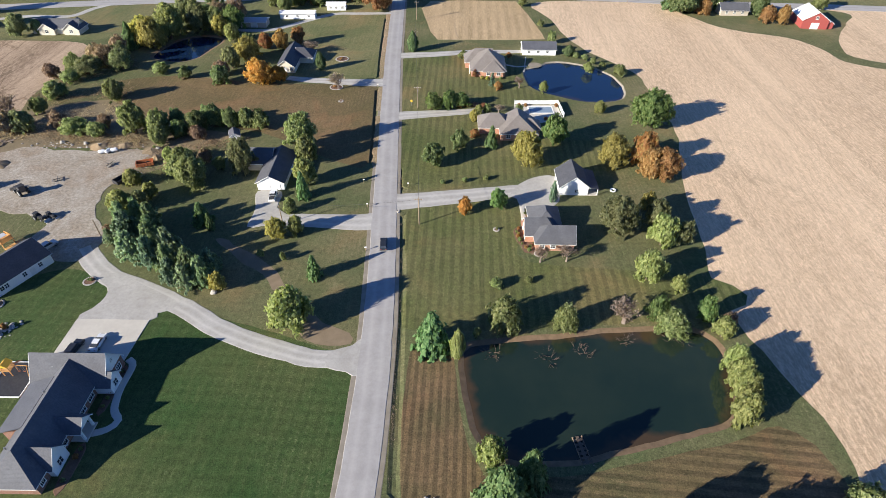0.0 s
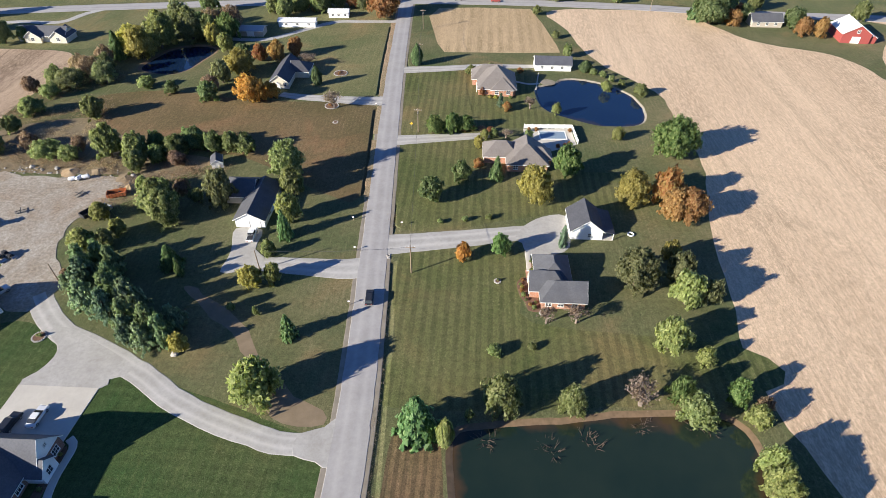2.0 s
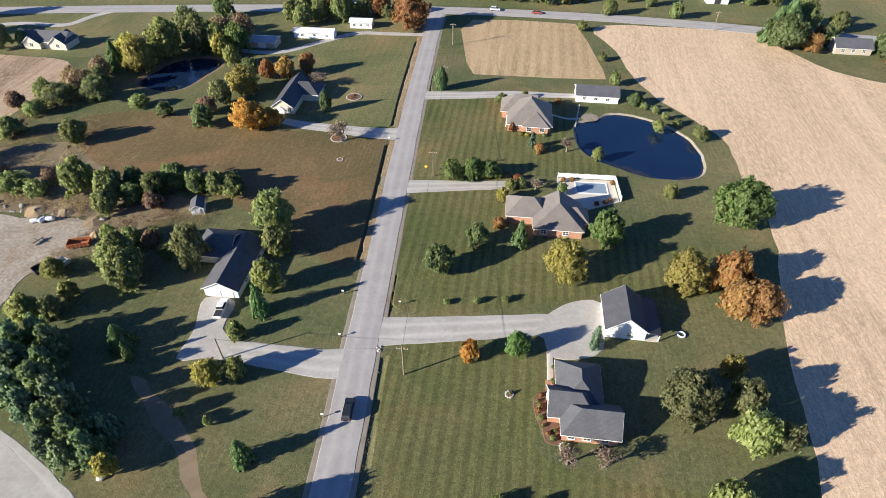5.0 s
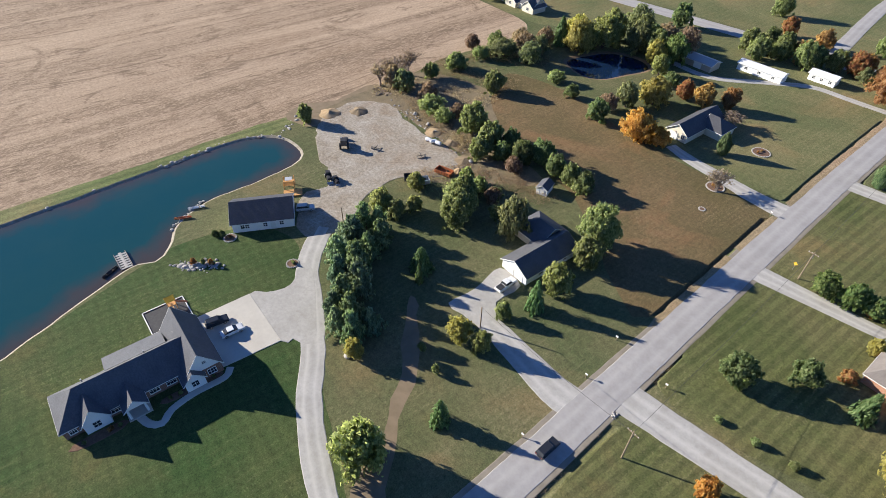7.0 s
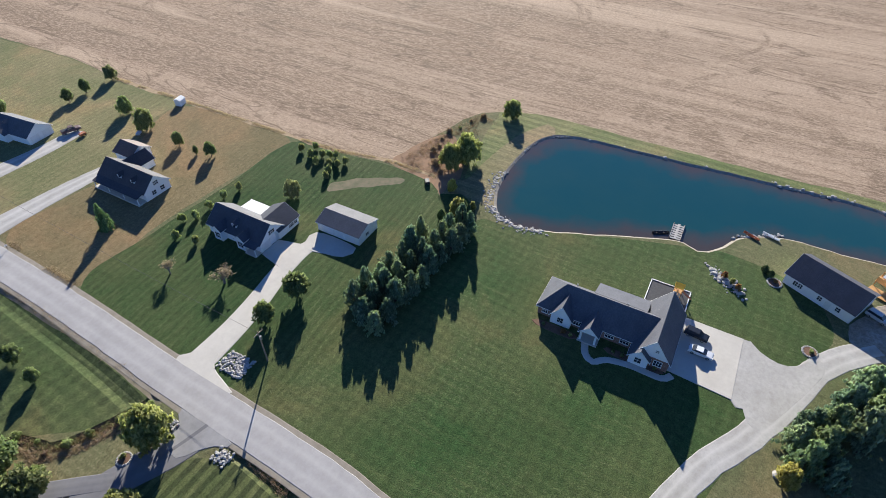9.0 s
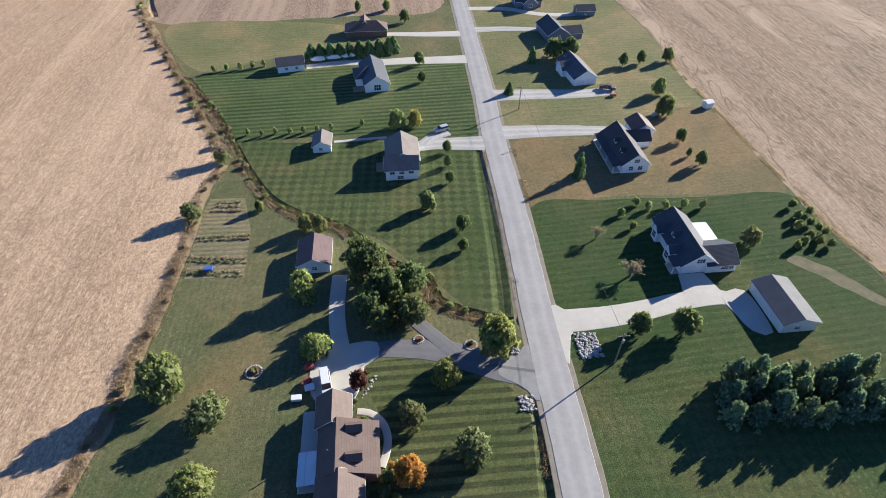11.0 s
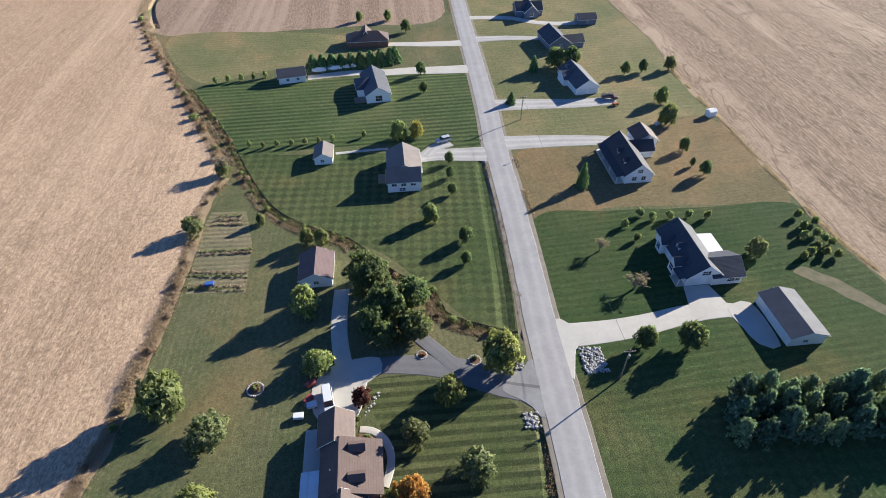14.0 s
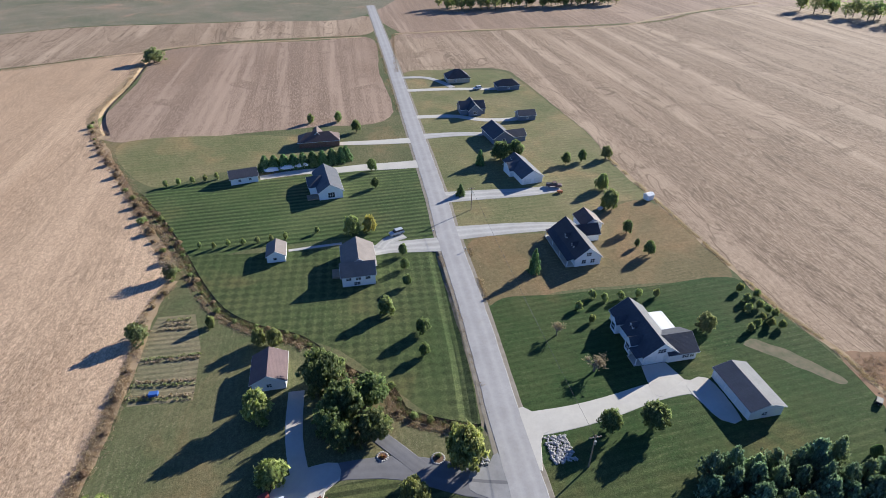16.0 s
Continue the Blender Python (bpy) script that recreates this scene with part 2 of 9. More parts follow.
def siding(name, a, rough=0.55, step=0.2):
    k = Mat(name, rough, 0.0, 0.35)
    sep = k.t.nodes.new("ShaderNodeSeparateXYZ")
    k.link(k.co, sep.inputs[0])
    rows = k.math("FRACT", k.math("DIVIDE", sep.outputs[2], step))
    c = k.mix(k.math("MULTIPLY", k.ramp(rows, (0.0, (1, 1, 1)), (0.12, (0, 0, 0))), 0.3), a, tuple(0.6 * v for v in a))
    c = k.mix(k.math("MULTIPLY", k.noise(0.8, 4.0, 0.7), 0.14), c, tuple(0.7 * v for v in a))
    k.colour(c)
    k.bump(rows, 0.35, 0.02)
    return k.m


def brickwork(name, a, b, mortar):
    k = Mat(name, 0.85, 0.0, 0.2)
    n = k.t.nodes.new("ShaderNodeTexBrick")
    n.inputs["Scale"].default_value = 4.5
    for key, v in (("Color1", a), ("Color2", b), ("Mortar", mortar)):
        n.inputs[key].default_value = _lin(v)
    m = k.node("ShaderNodeMapping")
    m.inputs["Rotation"].default_value = (radians(90), 0, radians(32))
    k.link(k.co, m.inputs["Vector"])
    k.link(m.outputs[0], n.inputs["Vector"])
    c = k.mix(0.3, n.outputs["Color"], k.ramp(k.noise(0.9, 4.0), (0.3, tuple(0.6 * v for v in a)), (0.7, b)))
    k.colour(c)
    k.bump(n.outputs["Fac"], -0.3, 0.01)
    return k.m


def leaves(name, a, b, c3, thin=0.5):
    """Foliage: each clump and each plant its own shade, with some light let through."""
    k = Mat(name, 0.75, 0.0, 0.2)
    geo = k.t.nodes.new("ShaderNodeNewGeometry")
    info = k.t.nodes.new("ShaderNodeObjectInfo")
    c = k.ramp(geo.outputs["Random Per Island"], (0.0, a), (0.55, b), (1.0, c3))
    hs = k.node("ShaderNodeHueSaturation")
    k.link(c, hs.inputs["Color"])
    k.link(k.math("ADD", k.math("MULTIPLY", info.outputs["Random"], 0.035), 0.4825), hs.inputs["Hue"])
    k.link(k.math("ADD", k.math("MULTIPLY", info.outputs["Random"], 0.35), 0.82), hs.inputs["Value"])
    k.colour(hs.outputs[0])
    tr = k.t.nodes.new("ShaderNodeBsdfTranslucent")
    k.link(k.mix(1.0, hs.outputs[0], (1.75, 1.75, 1.35), "MULTIPLY"), tr.inputs[0])
    mx = k.t.nodes.new("ShaderNodeMixShader")
    mx.inputs[0].default_value = thin
    out = k.t.nodes["Material Output"]
    k.link(k.b.outputs[0], mx.inputs[1])
    k.link(tr.outputs[0], mx.inputs[2])
    k.link(mx.outputs[0], out.inputs["Surface"])
    return k.m


def water(name, deep, shallow, mud, rough=0.05, ripple=0.06, reach=0.75):
    """Still water: deep colour in the middle, mud and weed showing through in patches along the shore."""
    k = Mat(name, rough, 0.0, 0.5)
    c = k.mix(k.ramp(k.noise(0.06, 4.0, 0.6), (0.4, (0, 0, 0)), (0.75, (1, 1, 1))), deep, shallow)
    at = k.t.nodes.new("ShaderNodeAttribute")
    at.attribute_name = "depth"
    d = k.math("ADD", at.outputs["Fac"], k.math("MULTIPLY", k.math("SUBTRACT", k.noise(0.07, 4.0, 0.6), 0.5), 1.1))
    c = k.mix(k.ramp(d, (0.0, (1, 1, 1)), (reach, (0, 0, 0))), c, mud)
    k.colour(c)
    k.bump(k.noise(1.6, 3.0, 0.6), ripple, 0.05)
    return k.m


M = {
    "grass": lawn("rough_grass", (0.086, 0.112, 0.050), (0.178, 0.160, 0.088), 0.42),
    "lawn_green": lawn("lawn_green", (0.045, 0.092, 0.030), (0.104, 0.116, 0.048), 0.26, 0.3, 4, 2.4, True),
    "lawn_deep": lawn("lawn_deep", (0.036, 0.078, 0.024), (0.092, 0.105, 0.042), 0.2, 0.3, 86, 2.0),
    "lawn_east": lawn("lawn_east", (0.102, 0.125, 0.046), (0.180, 0.165, 0.080), 0.45, 0.42, 2, 2.5),
    # far south lots: the glow of grass seen towards the sun, put into the colour
    "lawn_far_backlit": lawn("lawn_far_backlit", (0.150, 0.165, 0.074), (0.245, 0.210, 0.112), 0.5, 0.15, 88, 2.4),
    "lawn_pale": lawn("lawn_pale", (0.125, 0.148, 0.068), (0.200, 0.180, 0.092), 0.45, 0.1, 2, 3.0),
    "lawn_brown": lawn("lawn_brown", (0.112, 0.098, 0.048), (0.180, 0.130, 0.072), 0.5),
    "lawn_dry": lawn("lawn_dry", (0.165, 0.132, 0.068), (0.215, 0.168, 0.092), 0.6, turn=85),
    "lawn_stripe": lawn("lawn_stripe", (0.074, 0.118, 0.042), (0.130, 0.150, 0.066), 0.3, 0.8, 88, 2.4),
    "lawn_check": lawn("lawn_check", (0.066, 0.100, 0.037), (0.125, 0.138, 0.060), 0.3, 0.66, 4, 2.9, True),
    "lawn_se": lawn("lawn_se", (0.080, 0.108, 0.040), (0.160, 0.155, 0.072), 0.35, 0.9, 91, 2.2),
    "lawn_cut": lawn("lawn_cut", (0.105, 0.100, 0.050), (0.215, 0.140, 0.082), 0.6, 0.65, 2, 1.7),
    "lawn_cut_cross": lawn("lawn_cut_cross", (0.110, 0.104, 0.052), (0.215, 0.142, 0.082), 0.6, 0.6, 96, 2.1),
    "field_east": stubble("field_east", (0.63, 0.475, 0.325), (0.535, 0.395, 0.262), 9, 0.25, 0.40, 0.2, speck=0.38),
    "field_south": stubble("field_south", (0.52, 0.370, 0.245), (0.415, 0.290, 0.188), -4, 0.4, 0.45, 0.35, speck=0.75),
    "field_west": stubble("field_west", (0.400, 0.300, 0.212), (0.268, 0.190, 0.128), 7, 0.5, 0.75, 0.7, speck=0.55),
    "field_north": stubble("field_north", (0.46, 0.34, 0.205), (0.36, 0.27, 0.150), 2, 0.4, 0.3, 0.0, 1.3, 4.6),
    "field_plowed": stubble("field_plowed", (0.345, 0.250, 0.182), (0.272, 0.190, 0.135), 3, 0.5, 0.75, 0.15, 1.0, 5.5, 0.35),
    "berm": lawn("berm_grass", (0.128, 0.178, 0.064), (0.225, 0.215, 0.105), 0.4, 0.4, 2, 3.2),
    "garden": lawn("garden_rows", (0.200, 0.185, 0.105), (0.300, 0.245, 0.160), 0.5, 0.45, 92, 1.6),
    "verge": lawn("verge_grass", (0.26, 0.20, 0.125), (0.34, 0.26, 0.17), 0.5),
    "berm_dry": lawn("berm_dry_grass", (0.170, 0.172, 0.080), (0.290, 0.235, 0.140), 0.5, 0.3, 2, 3.2),
    "dirt_red": two_tone("weedy_red_earth", (0.34, 0.205, 0.120), (0.20, 0.125, 0.075), 0.35, 0.95, 0.5, 2.5),
    "tilled": two_tone("tilled_earth", (0.205, 0.165, 0.105), (0.105, 0.110, 0.058), 0.5, 0.95, 0.4, 3.0),
    "verge_weed": two_tone("weedy_verge", (0.27, 0.215, 0.160), (0.135, 0.125, 0.075), 0.5, 0.95, 0.5, 3.0),
    "creek_bed": two_tone("creek_bed", (0.085, 0.072, 0.042), (0.15, 0.12, 0.075), 0.6, 0.95, 0.6, 2.5),
    "pasture": lawn("pasture", (0.165, 0.165, 0.115), (0.235, 0.205, 0.150), 0.5),
    "scrub": two_tone("scrub_ground", (0.155, 0.125, 0.075), (0.24, 0.185, 0.115), 0.3, 0.95, 0.5, 2.0),
    "dirt": two_tone("bare_dirt", (0.27, 0.205, 0.135), (0.20, 0.15, 0.095), 0.4, 0.95, 0.3, 4.0),
    "yard": worn_yard("gravel_yard", (0.43, 0.39, 0.335), (0.315, 0.265, 0.205), (0.27, 0.185, 0.115)),
    "asphalt": gravel("worn_asphalt", (0.405, 0.385, 0.37), (0.335, 0.318, 0.305), 0.28, 0.85, 0.25),
    "drive_gravel": gravel("gravel_drive", (0.475, 0.455, 0.425), (0.375, 0.355, 0.325), 0.45, 0.9, 0.4),
    "drive_worn": gravel("worn_drive", (0.315, 0.305, 0.30), (0.235, 0.228, 0.225), 0.25, 0.85, 0.25),
    "drive_dark": gravel("asphalt_drive", (0.19, 0.185, 0.19), (0.150, 0.145, 0.15), 0.2, 0.85, 0.2),
    "concrete": gravel("concrete", (0.565, 0.53, 0.465), (0.495, 0.46, 0.405), 0.05, 0.85, 0.15),
    "shoulder": two_tone("road_shoulder", (0.31, 0.27, 0.22), (0.22, 0.19, 0.145), 0.5, 0.95, 0.4, 3.0),
    "brush": two_tone("dry_brush", (0.30, 0.205, 0.115), (0.42, 0.31, 0.19), 0.6, 0.95, 0.5, 4.0),
    "bank": two_tone("pond_bank", (0.235, 0.155, 0.095), (0.14, 0.10, 0.06), 0.8, 0.95, 0.6, 2.5),
    "bank_pale": two_tone("stony_bank", (0.40, 0.36, 0.30), (0.24, 0.20, 0.145), 0.9, 0.95, 0.6, 2.0),
    "water_east": water("water_east", (0.012, 0.024, 0.018), (0.020, 0.032, 0.022), (0.060, 0.040, 0.022), reach=0.16),
    "water_west": water("water_west", (0.009, 0.056, 0.064), (0.014, 0.060, 0.064), (0.058, 0.048, 0.042), reach=0.5),
    "water_north": water("water_north", (0.006, 0.018, 0.050), (0.008, 0.022, 0.055), (0.03, 0.03, 0.04), reach=0.10),
    "roof_matte": shingles("roof_matte", (0.110, 0.112, 0.122), (0.155, 0.157, 0.166), 0.72, 0.22),
    "roof_grey": shingles("roof_grey", (0.085, 0.088, 0.105), (0.125, 0.128, 0.145)),
    "roof_dark": shingles("roof_dark", (0.060, 0.062, 0.074), (0.092, 0.094, 0.108)),
    "roof_slate": shingles("roof_slate", (0.088, 0.090, 0.102), (0.125, 0.127, 0.140)),
    "roof_brown": shingles("roof_brown", (0.130, 0.090, 0.078), (0.175, 0.123, 0.104)),
    "roof_tan": shingles("roof_tan", (0.175, 0.145, 0.130), (0.235, 0.200, 0.180)),
    "roof_taupe": shingles("roof_taupe", (0.17, 0.150, 0.138), (0.235, 0.210, 0.195)),
    "roof_teal": siding("teal_metal_roof", (0.03, 0.20, 0.20), 0.5, 0.6),
    "roof_maroon": shingles("roof_maroon", (0.125, 0.082, 0.082), (0.170, 0.112, 0.110)),
    "roof_black": shingles("roof_black", (0.055, 0.050, 0.055), (0.082, 0.076, 0.082)),
    "roof_white": shingles("roof_white", (0.72, 0.72, 0.72), (0.80, 0.80, 0.80)),
    "metal_grey": siding("metal_roof_grey", (0.42, 0.42, 0.43), 0.45, 0.9),
    "white": siding("white_siding", (0.86, 0.86, 0.85)),
    "cream": siding("cream_siding", (0.66, 0.60, 0.49)),
    "blue": siding("blue_siding", (0.16, 0.19, 0.24)),
    "tan": siding("tan_siding", (0.48, 0.42, 0.34)),
    "red": siding("red_siding", (0.33, 0.075, 0.065), 0.7, 0.5),
    "brick": brickwork("brick_orange", (0.42, 0.19, 0.11), (0.50, 0.25, 0.16), (0.50, 0.44, 0.38)),
    "brick_dark": brickwork("brick_dark", (0.22, 0.105, 0.075), (0.30, 0.155, 0.11), (0.36, 0.31, 0.27)),
    "trim": two_tone("white_trim", (0.82, 0.82, 0.80), (0.74, 0.74, 0.72), 1.0, 0.5, 0.0),
    "glass": two_tone("window_glass", (0.03, 0.035, 0.045), (0.05, 0.055, 0.065), 1.0, 0.06, 0.0, spec=0.6),
    "dark": two_tone("dark_paint", (0.03, 0.03, 0.035), (0.05, 0.05, 0.055), 2.0, 0.6, 0.0),
    "wood": two_tone("weathered_wood", (0.34, 0.26, 0.18), (0.24, 0.18, 0.125), 1.5, 0.85, 0.2, 9.0),
    "bark": two_tone("bark", (0.17, 0.13, 0.10), (0.10, 0.075, 0.055), 3.0, 0.95, 0.5, 12.0),
    "twig": two_tone("bare_twigs", (0.30, 0.24, 0.20), (0.20, 0.155, 0.13), 3.0, 0.95, 0.0),
    "rock": two_tone("pale_rock", (0.50, 0.475, 0.44), (0.33, 0.305, 0.275), 1.2, 0.9, 0.5, 5.0),
    "mulch": two_tone("mulch", (0.13, 0.075, 0.05), (0.20, 0.12, 0.08), 1.5, 0.95, 0.5, 8.0),
    "steel": two_tone("galvanised_steel", (0.45, 0.46, 0.47), (0.36, 0.37, 0.38), 1.5, 0.4, 0.0, metal=0.8),
    "rubber": two_tone("tyre_rubber", (0.025, 0.025, 0.026), (0.04, 0.04, 0.04), 3.0, 0.8, 0.0),
    "car_white": two_tone("white_car_paint", (0.78, 0.79, 0.80), (0.72, 0.73, 0.74), 0.5, 0.25, 0.0, spec=0.6),
    "car_dark": two_tone("dark_car_paint", (0.022, 0.025, 0.032), (0.03, 0.033, 0.04), 0.5, 0.22, 0.0, spec=0.6),
    "car_silver": two_tone("silver_car_paint", (0.50, 0.53, 0.57), (0.45, 0.48, 0.52), 0.5, 0.28, 0.0, spec=0.6),
    "orange": two_tone("orange_paint", (0.48, 0.17, 0.07), (0.38, 0.13, 0.06), 0.7, 0.55, 0.0),
    "yellow": two_tone("yellow_paint", (0.78, 0.50, 0.06), (0.66, 0.40, 0.05), 0.7, 0.55, 0.0),
    "play_wood": two_tone("cedar_playset_wood", (0.62, 0.34, 0.13), (0.50, 0.27, 0.10), 0.8, 0.75, 0.1),
    "tarp_blue": two_tone("blue_plastic", (0.05, 0.12, 0.36), (0.06, 0.15, 0.42), 0.8, 0.5, 0.0),
}

# ---- mesh helpers ----
from mathutils.geometry import delaunay_2d_cdt, tessellate_polygon


def part(name, bm, material, parent=None, label=""):
    """Links a bmesh as one mesh object, under a thing or a part of one."""
    me = bpy.data.meshes.new(name)
    bm.normal_update()
    bm.to_mesh(me)
    bm.free()
    me.materials.append(material)
    ob = new(name, me)
    ob.parent = parent
    return tagged(ob, label)


def raw(name, verts, faces, material, parent=None, smooth=False):
    me = bpy.data.meshes.new(name)
    me.from_pydata(verts, [], faces)
    me.materials.append(material)
    if smooth:
        me.polygons.foreach_set("use_smooth", [True] * len(me.polygons))
    me.update()
    ob = new(name, me)
    ob.parent = parent
    return ob


def thing(name, label, category, m, group="", kind=""):
    ob = new(name)
    ob.empty_display_size = 0.3
    ob.matrix_basis = m
    return tagged(ob, label, category, group, kind)


def box(bm, x0, x1, y0, y1, z0, z1, m=None):
    """Adds a closed box to bm."""
    vs = [bm.verts.new(p) for p in ((x0, y0, z0), (x1, y0, z0), (x1, y1, z0), (x0, y1, z0), (x0, y0, z1), (x1, y0, z1), (x1, y1, z1), (x0, y1, z1))]
    for f in ((3, 2, 1, 0), (4, 5, 6, 7), (0, 1, 5, 4), (1, 2, 6, 5), (2, 3, 7, 6), (3, 0, 4, 7)):
        bm.faces.new([vs[i] for i in f])
    if m is not None:
        bmesh.ops.transform(bm, matrix=m, verts=vs)
    return vs


def boxes(*rows):
    bm = bmesh.new()
    for r in rows:
        box(bm, *r)
    return bm


def prism(bm, ring, y0, y1):
    """Pushes an outline in x and z from y0 to y1."""
    a = [bm.verts.new((x, y0, z)) for x, z in ring]
    b = [bm.verts.new((x, y1, z)) for x, z in ring]
    n = len(ring)
    bm.faces.new(a)
    bm.faces.new(b[::-1])
    for i in range(n):
        bm.faces.new((a[(i + 1) % n], a[i], b[i], b[(i + 1) % n]))
    return a + b


def rod(bm, p, q, r0, r1=None, n=8):
    """A tapered rod from p to q."""
    p, q = Vector(p), Vector(q)
    r1 = r0 if r1 is None else r1
    d = (q - p).to_track_quat("Z", "Y").to_matrix()
    rings = [[bm.verts.new(c + d @ Vector((r * math.cos(2 * math.pi * i / n), r * math.sin(2 * math.pi * i / n), 0))) for i in range(n)] for c, r in ((p, r0), (q, r1))]
    for i in range(n):
        bm.faces.new((rings[0][i], rings[0][(i + 1) % n], rings[1][(i + 1) % n], rings[1][i]))
    bm.faces.new(rings[0][::-1])
    bm.faces.new(rings[1])


def curve(points, closed=False, step=3.0):
    """A smooth line through a few control points."""
    p = [Vector((x, y, 0)) for x, y in points]
    n = len(p)
    out = []
    for i in range(n if closed else n - 1):
        a = p[(i - 1) % n] if closed or i else p[0] * 2 - p[1]
        b, c = p[i], p[(i + 1) % n]
        d = p[(i + 2) % n] if closed or i + 2 < n else p[-1] * 2 - p[-2]
        k = max(2, int((c - b).length / step))
        for j in range(k):
            t = j / k
            q = 0.5 * ((2 * b) + (c - a) * t + (2 * a - 5 * b + 4 * c - d) * t * t + (3 * b - a - 3 * c + d) * t ** 3)
            out.append((q.x, q.y))
    if not closed:
        out.append((p[-1].x, p[-1].y))
    return out


def wobble(line, amount, size=6.0, closed=False):
    """Makes an edge uneven."""
    out = []
    for i, (x, y) in enumerate(line):
        v = noise.noise_vector(Vector((x / size, y / size, 3.7)))
        out.append((x + amount * v.x, y + amount * v.y))
    return out


def normals(line, closed=False):
    n = len(line)
    res = []
    for i in range(n):
        a = line[i - 1] if closed or i else line[0]
        b = line[(i + 1) % n] if closed or i + 1 < n else line[-1]
        d = Vector((b[0] - a[0], b[1] - a[1]))
        d.normalize()
        res.append((-d.y, d.x))
    return res


def area(line):
    return 0.5 * sum(a[0] * b[1] - b[0] * a[1] for a, b in zip(line, line[1:] + line[:1]))


def outset(line, dist):
    """Widens a closed line by dist."""
    s = -1 if area(line) > 0 else 1
    return [(x + s * dist * nx, y + s * dist * ny) for (x, y), (nx, ny) in zip(line, normals(line, True))]


def strip(name, material, width, points, z=0.05, label="", rag=0.25, ends=None, kind="structure", step=2.5):
    """A road or drive along a line: a slab with a sloped edge, and a UV map with u across and v along."""
    line = curve(points, False, step)
    nrm = normals(line)
    bm = bmesh.new()
    uv = bm.loops.layers.uv.new("UVMap")
    prev, run = None, 0.0
    for i, ((x, y), (nx, ny)) in enumerate(zip(line, nrm)):
        if i:
            run += math.dist(line[i - 1], (x, y))
        w = width if ends is None else ends[0] + (ends[1] - ends[0]) * i / (len(line) - 1)
        row = []
        for u, zz, out in ((0, 0.0, 0.12), (0, z, 0.0), (0.25, z + 0.02, 0), (0.5, z + 0.035, 0), (0.75, z + 0.02, 0), (1, z, 0.0), (1, 0.0, 0.12)):
            side = (0.5 - u) * w
            if u in (0, 1):
                jag = rag * noise.noise(Vector((x * 0.35, y * 0.35, 7.0 * u + width)))
                side += (out + jag) * (1 if u == 0 else -1)
            row.append((bm.verts.new((x + nx * side, y + ny * side, zz)), u))
        if prev:
            for (a, ua), (b, ub), (c, uc), (d, ud) in zip(prev[0], prev[0][1:], row[1:], row):
                f = bm.faces.new((a, b, c, d))
                for loop, (u, v) in zip(f.loops, ((ua, prev[1]), (ub, prev[1]), (uc, run), (ud, run))):
                    loop[uv].uv = (u, v)
        prev = (row, run)
    bmesh.ops.recalc_face_normals(bm, faces=bm.faces[:])
    ob = part(name, bm, material, None, label)
    if ob.data.polygons[0].normal.z < -0.5:
        ob.data.flip_normals()
    return tagged(ob, kind=kind)


def slab(name, material, points, z=0.06, label="", smooth=True, rag=0.2, kind="structure"):
    """A flat paved or gravelled patch with a thin edge."""
    line = wobble(curve(points, True, 2.0), rag, 2.5) if smooth else list(points)
    if area(line) < 0:
        line = line[::-1]
    bm = bmesh.new()
    top = [bm.verts.new((x, y, z)) for x, y in line]
    low = [bm.verts.new((x, y, 0.0)) for x, y in outset(line, 0.1)]
    for f in tessellate_polygon([[v.co for v in top]]):
        bm.faces.new([top[i] for i in f])
    for i in range(len(line)):
        j = (i + 1) % len(line)
        bm.faces.new((low[i], low[j], top[j], top[i]))
    uv = bm.loops.layers.uv.new("UVMap")
    for f in bm.faces:
        for loop in f.loops:
            loop[uv].uv = (0.03, loop.vert.co.y)
    bmesh.ops.recalc_face_normals(bm, faces=bm.faces[:])
    ob = part(name, bm, material, None, label)
    if ob.data.polygons[0].normal.z < 0:
        ob.data.flip_normals()
    return tagged(ob, kind=kind)


# ---- the land: one sheet, cut along the edges of fields, lawns, banks and ditches ----
ZONES, CHANNELS = [], []


def zone(name, material, points, label, smooth=True, rag=0.5, step=3.0):
    line = wobble(curve(points, True, step), rag, 4.0) if smooth else list(points)
    ZONES.append((name, material, line, label))


def channel(points, half, depth):
    CHANNELS.append((curve(points, False, 4.0), half, depth))


def inside(line, px, py):
    a = np.array(line)
    b = np.roll(a, -1, 0)
    hit = np.zeros(len(px), bool)
    for (x0, y0), (x1, y1) in zip(a, b):
        if y0 != y1:
            hit ^= ((y0 > py) != (y1 > py)) & (px < (x1 - x0) * (py - y0) / (y1 - y0) + x0)
    return hit


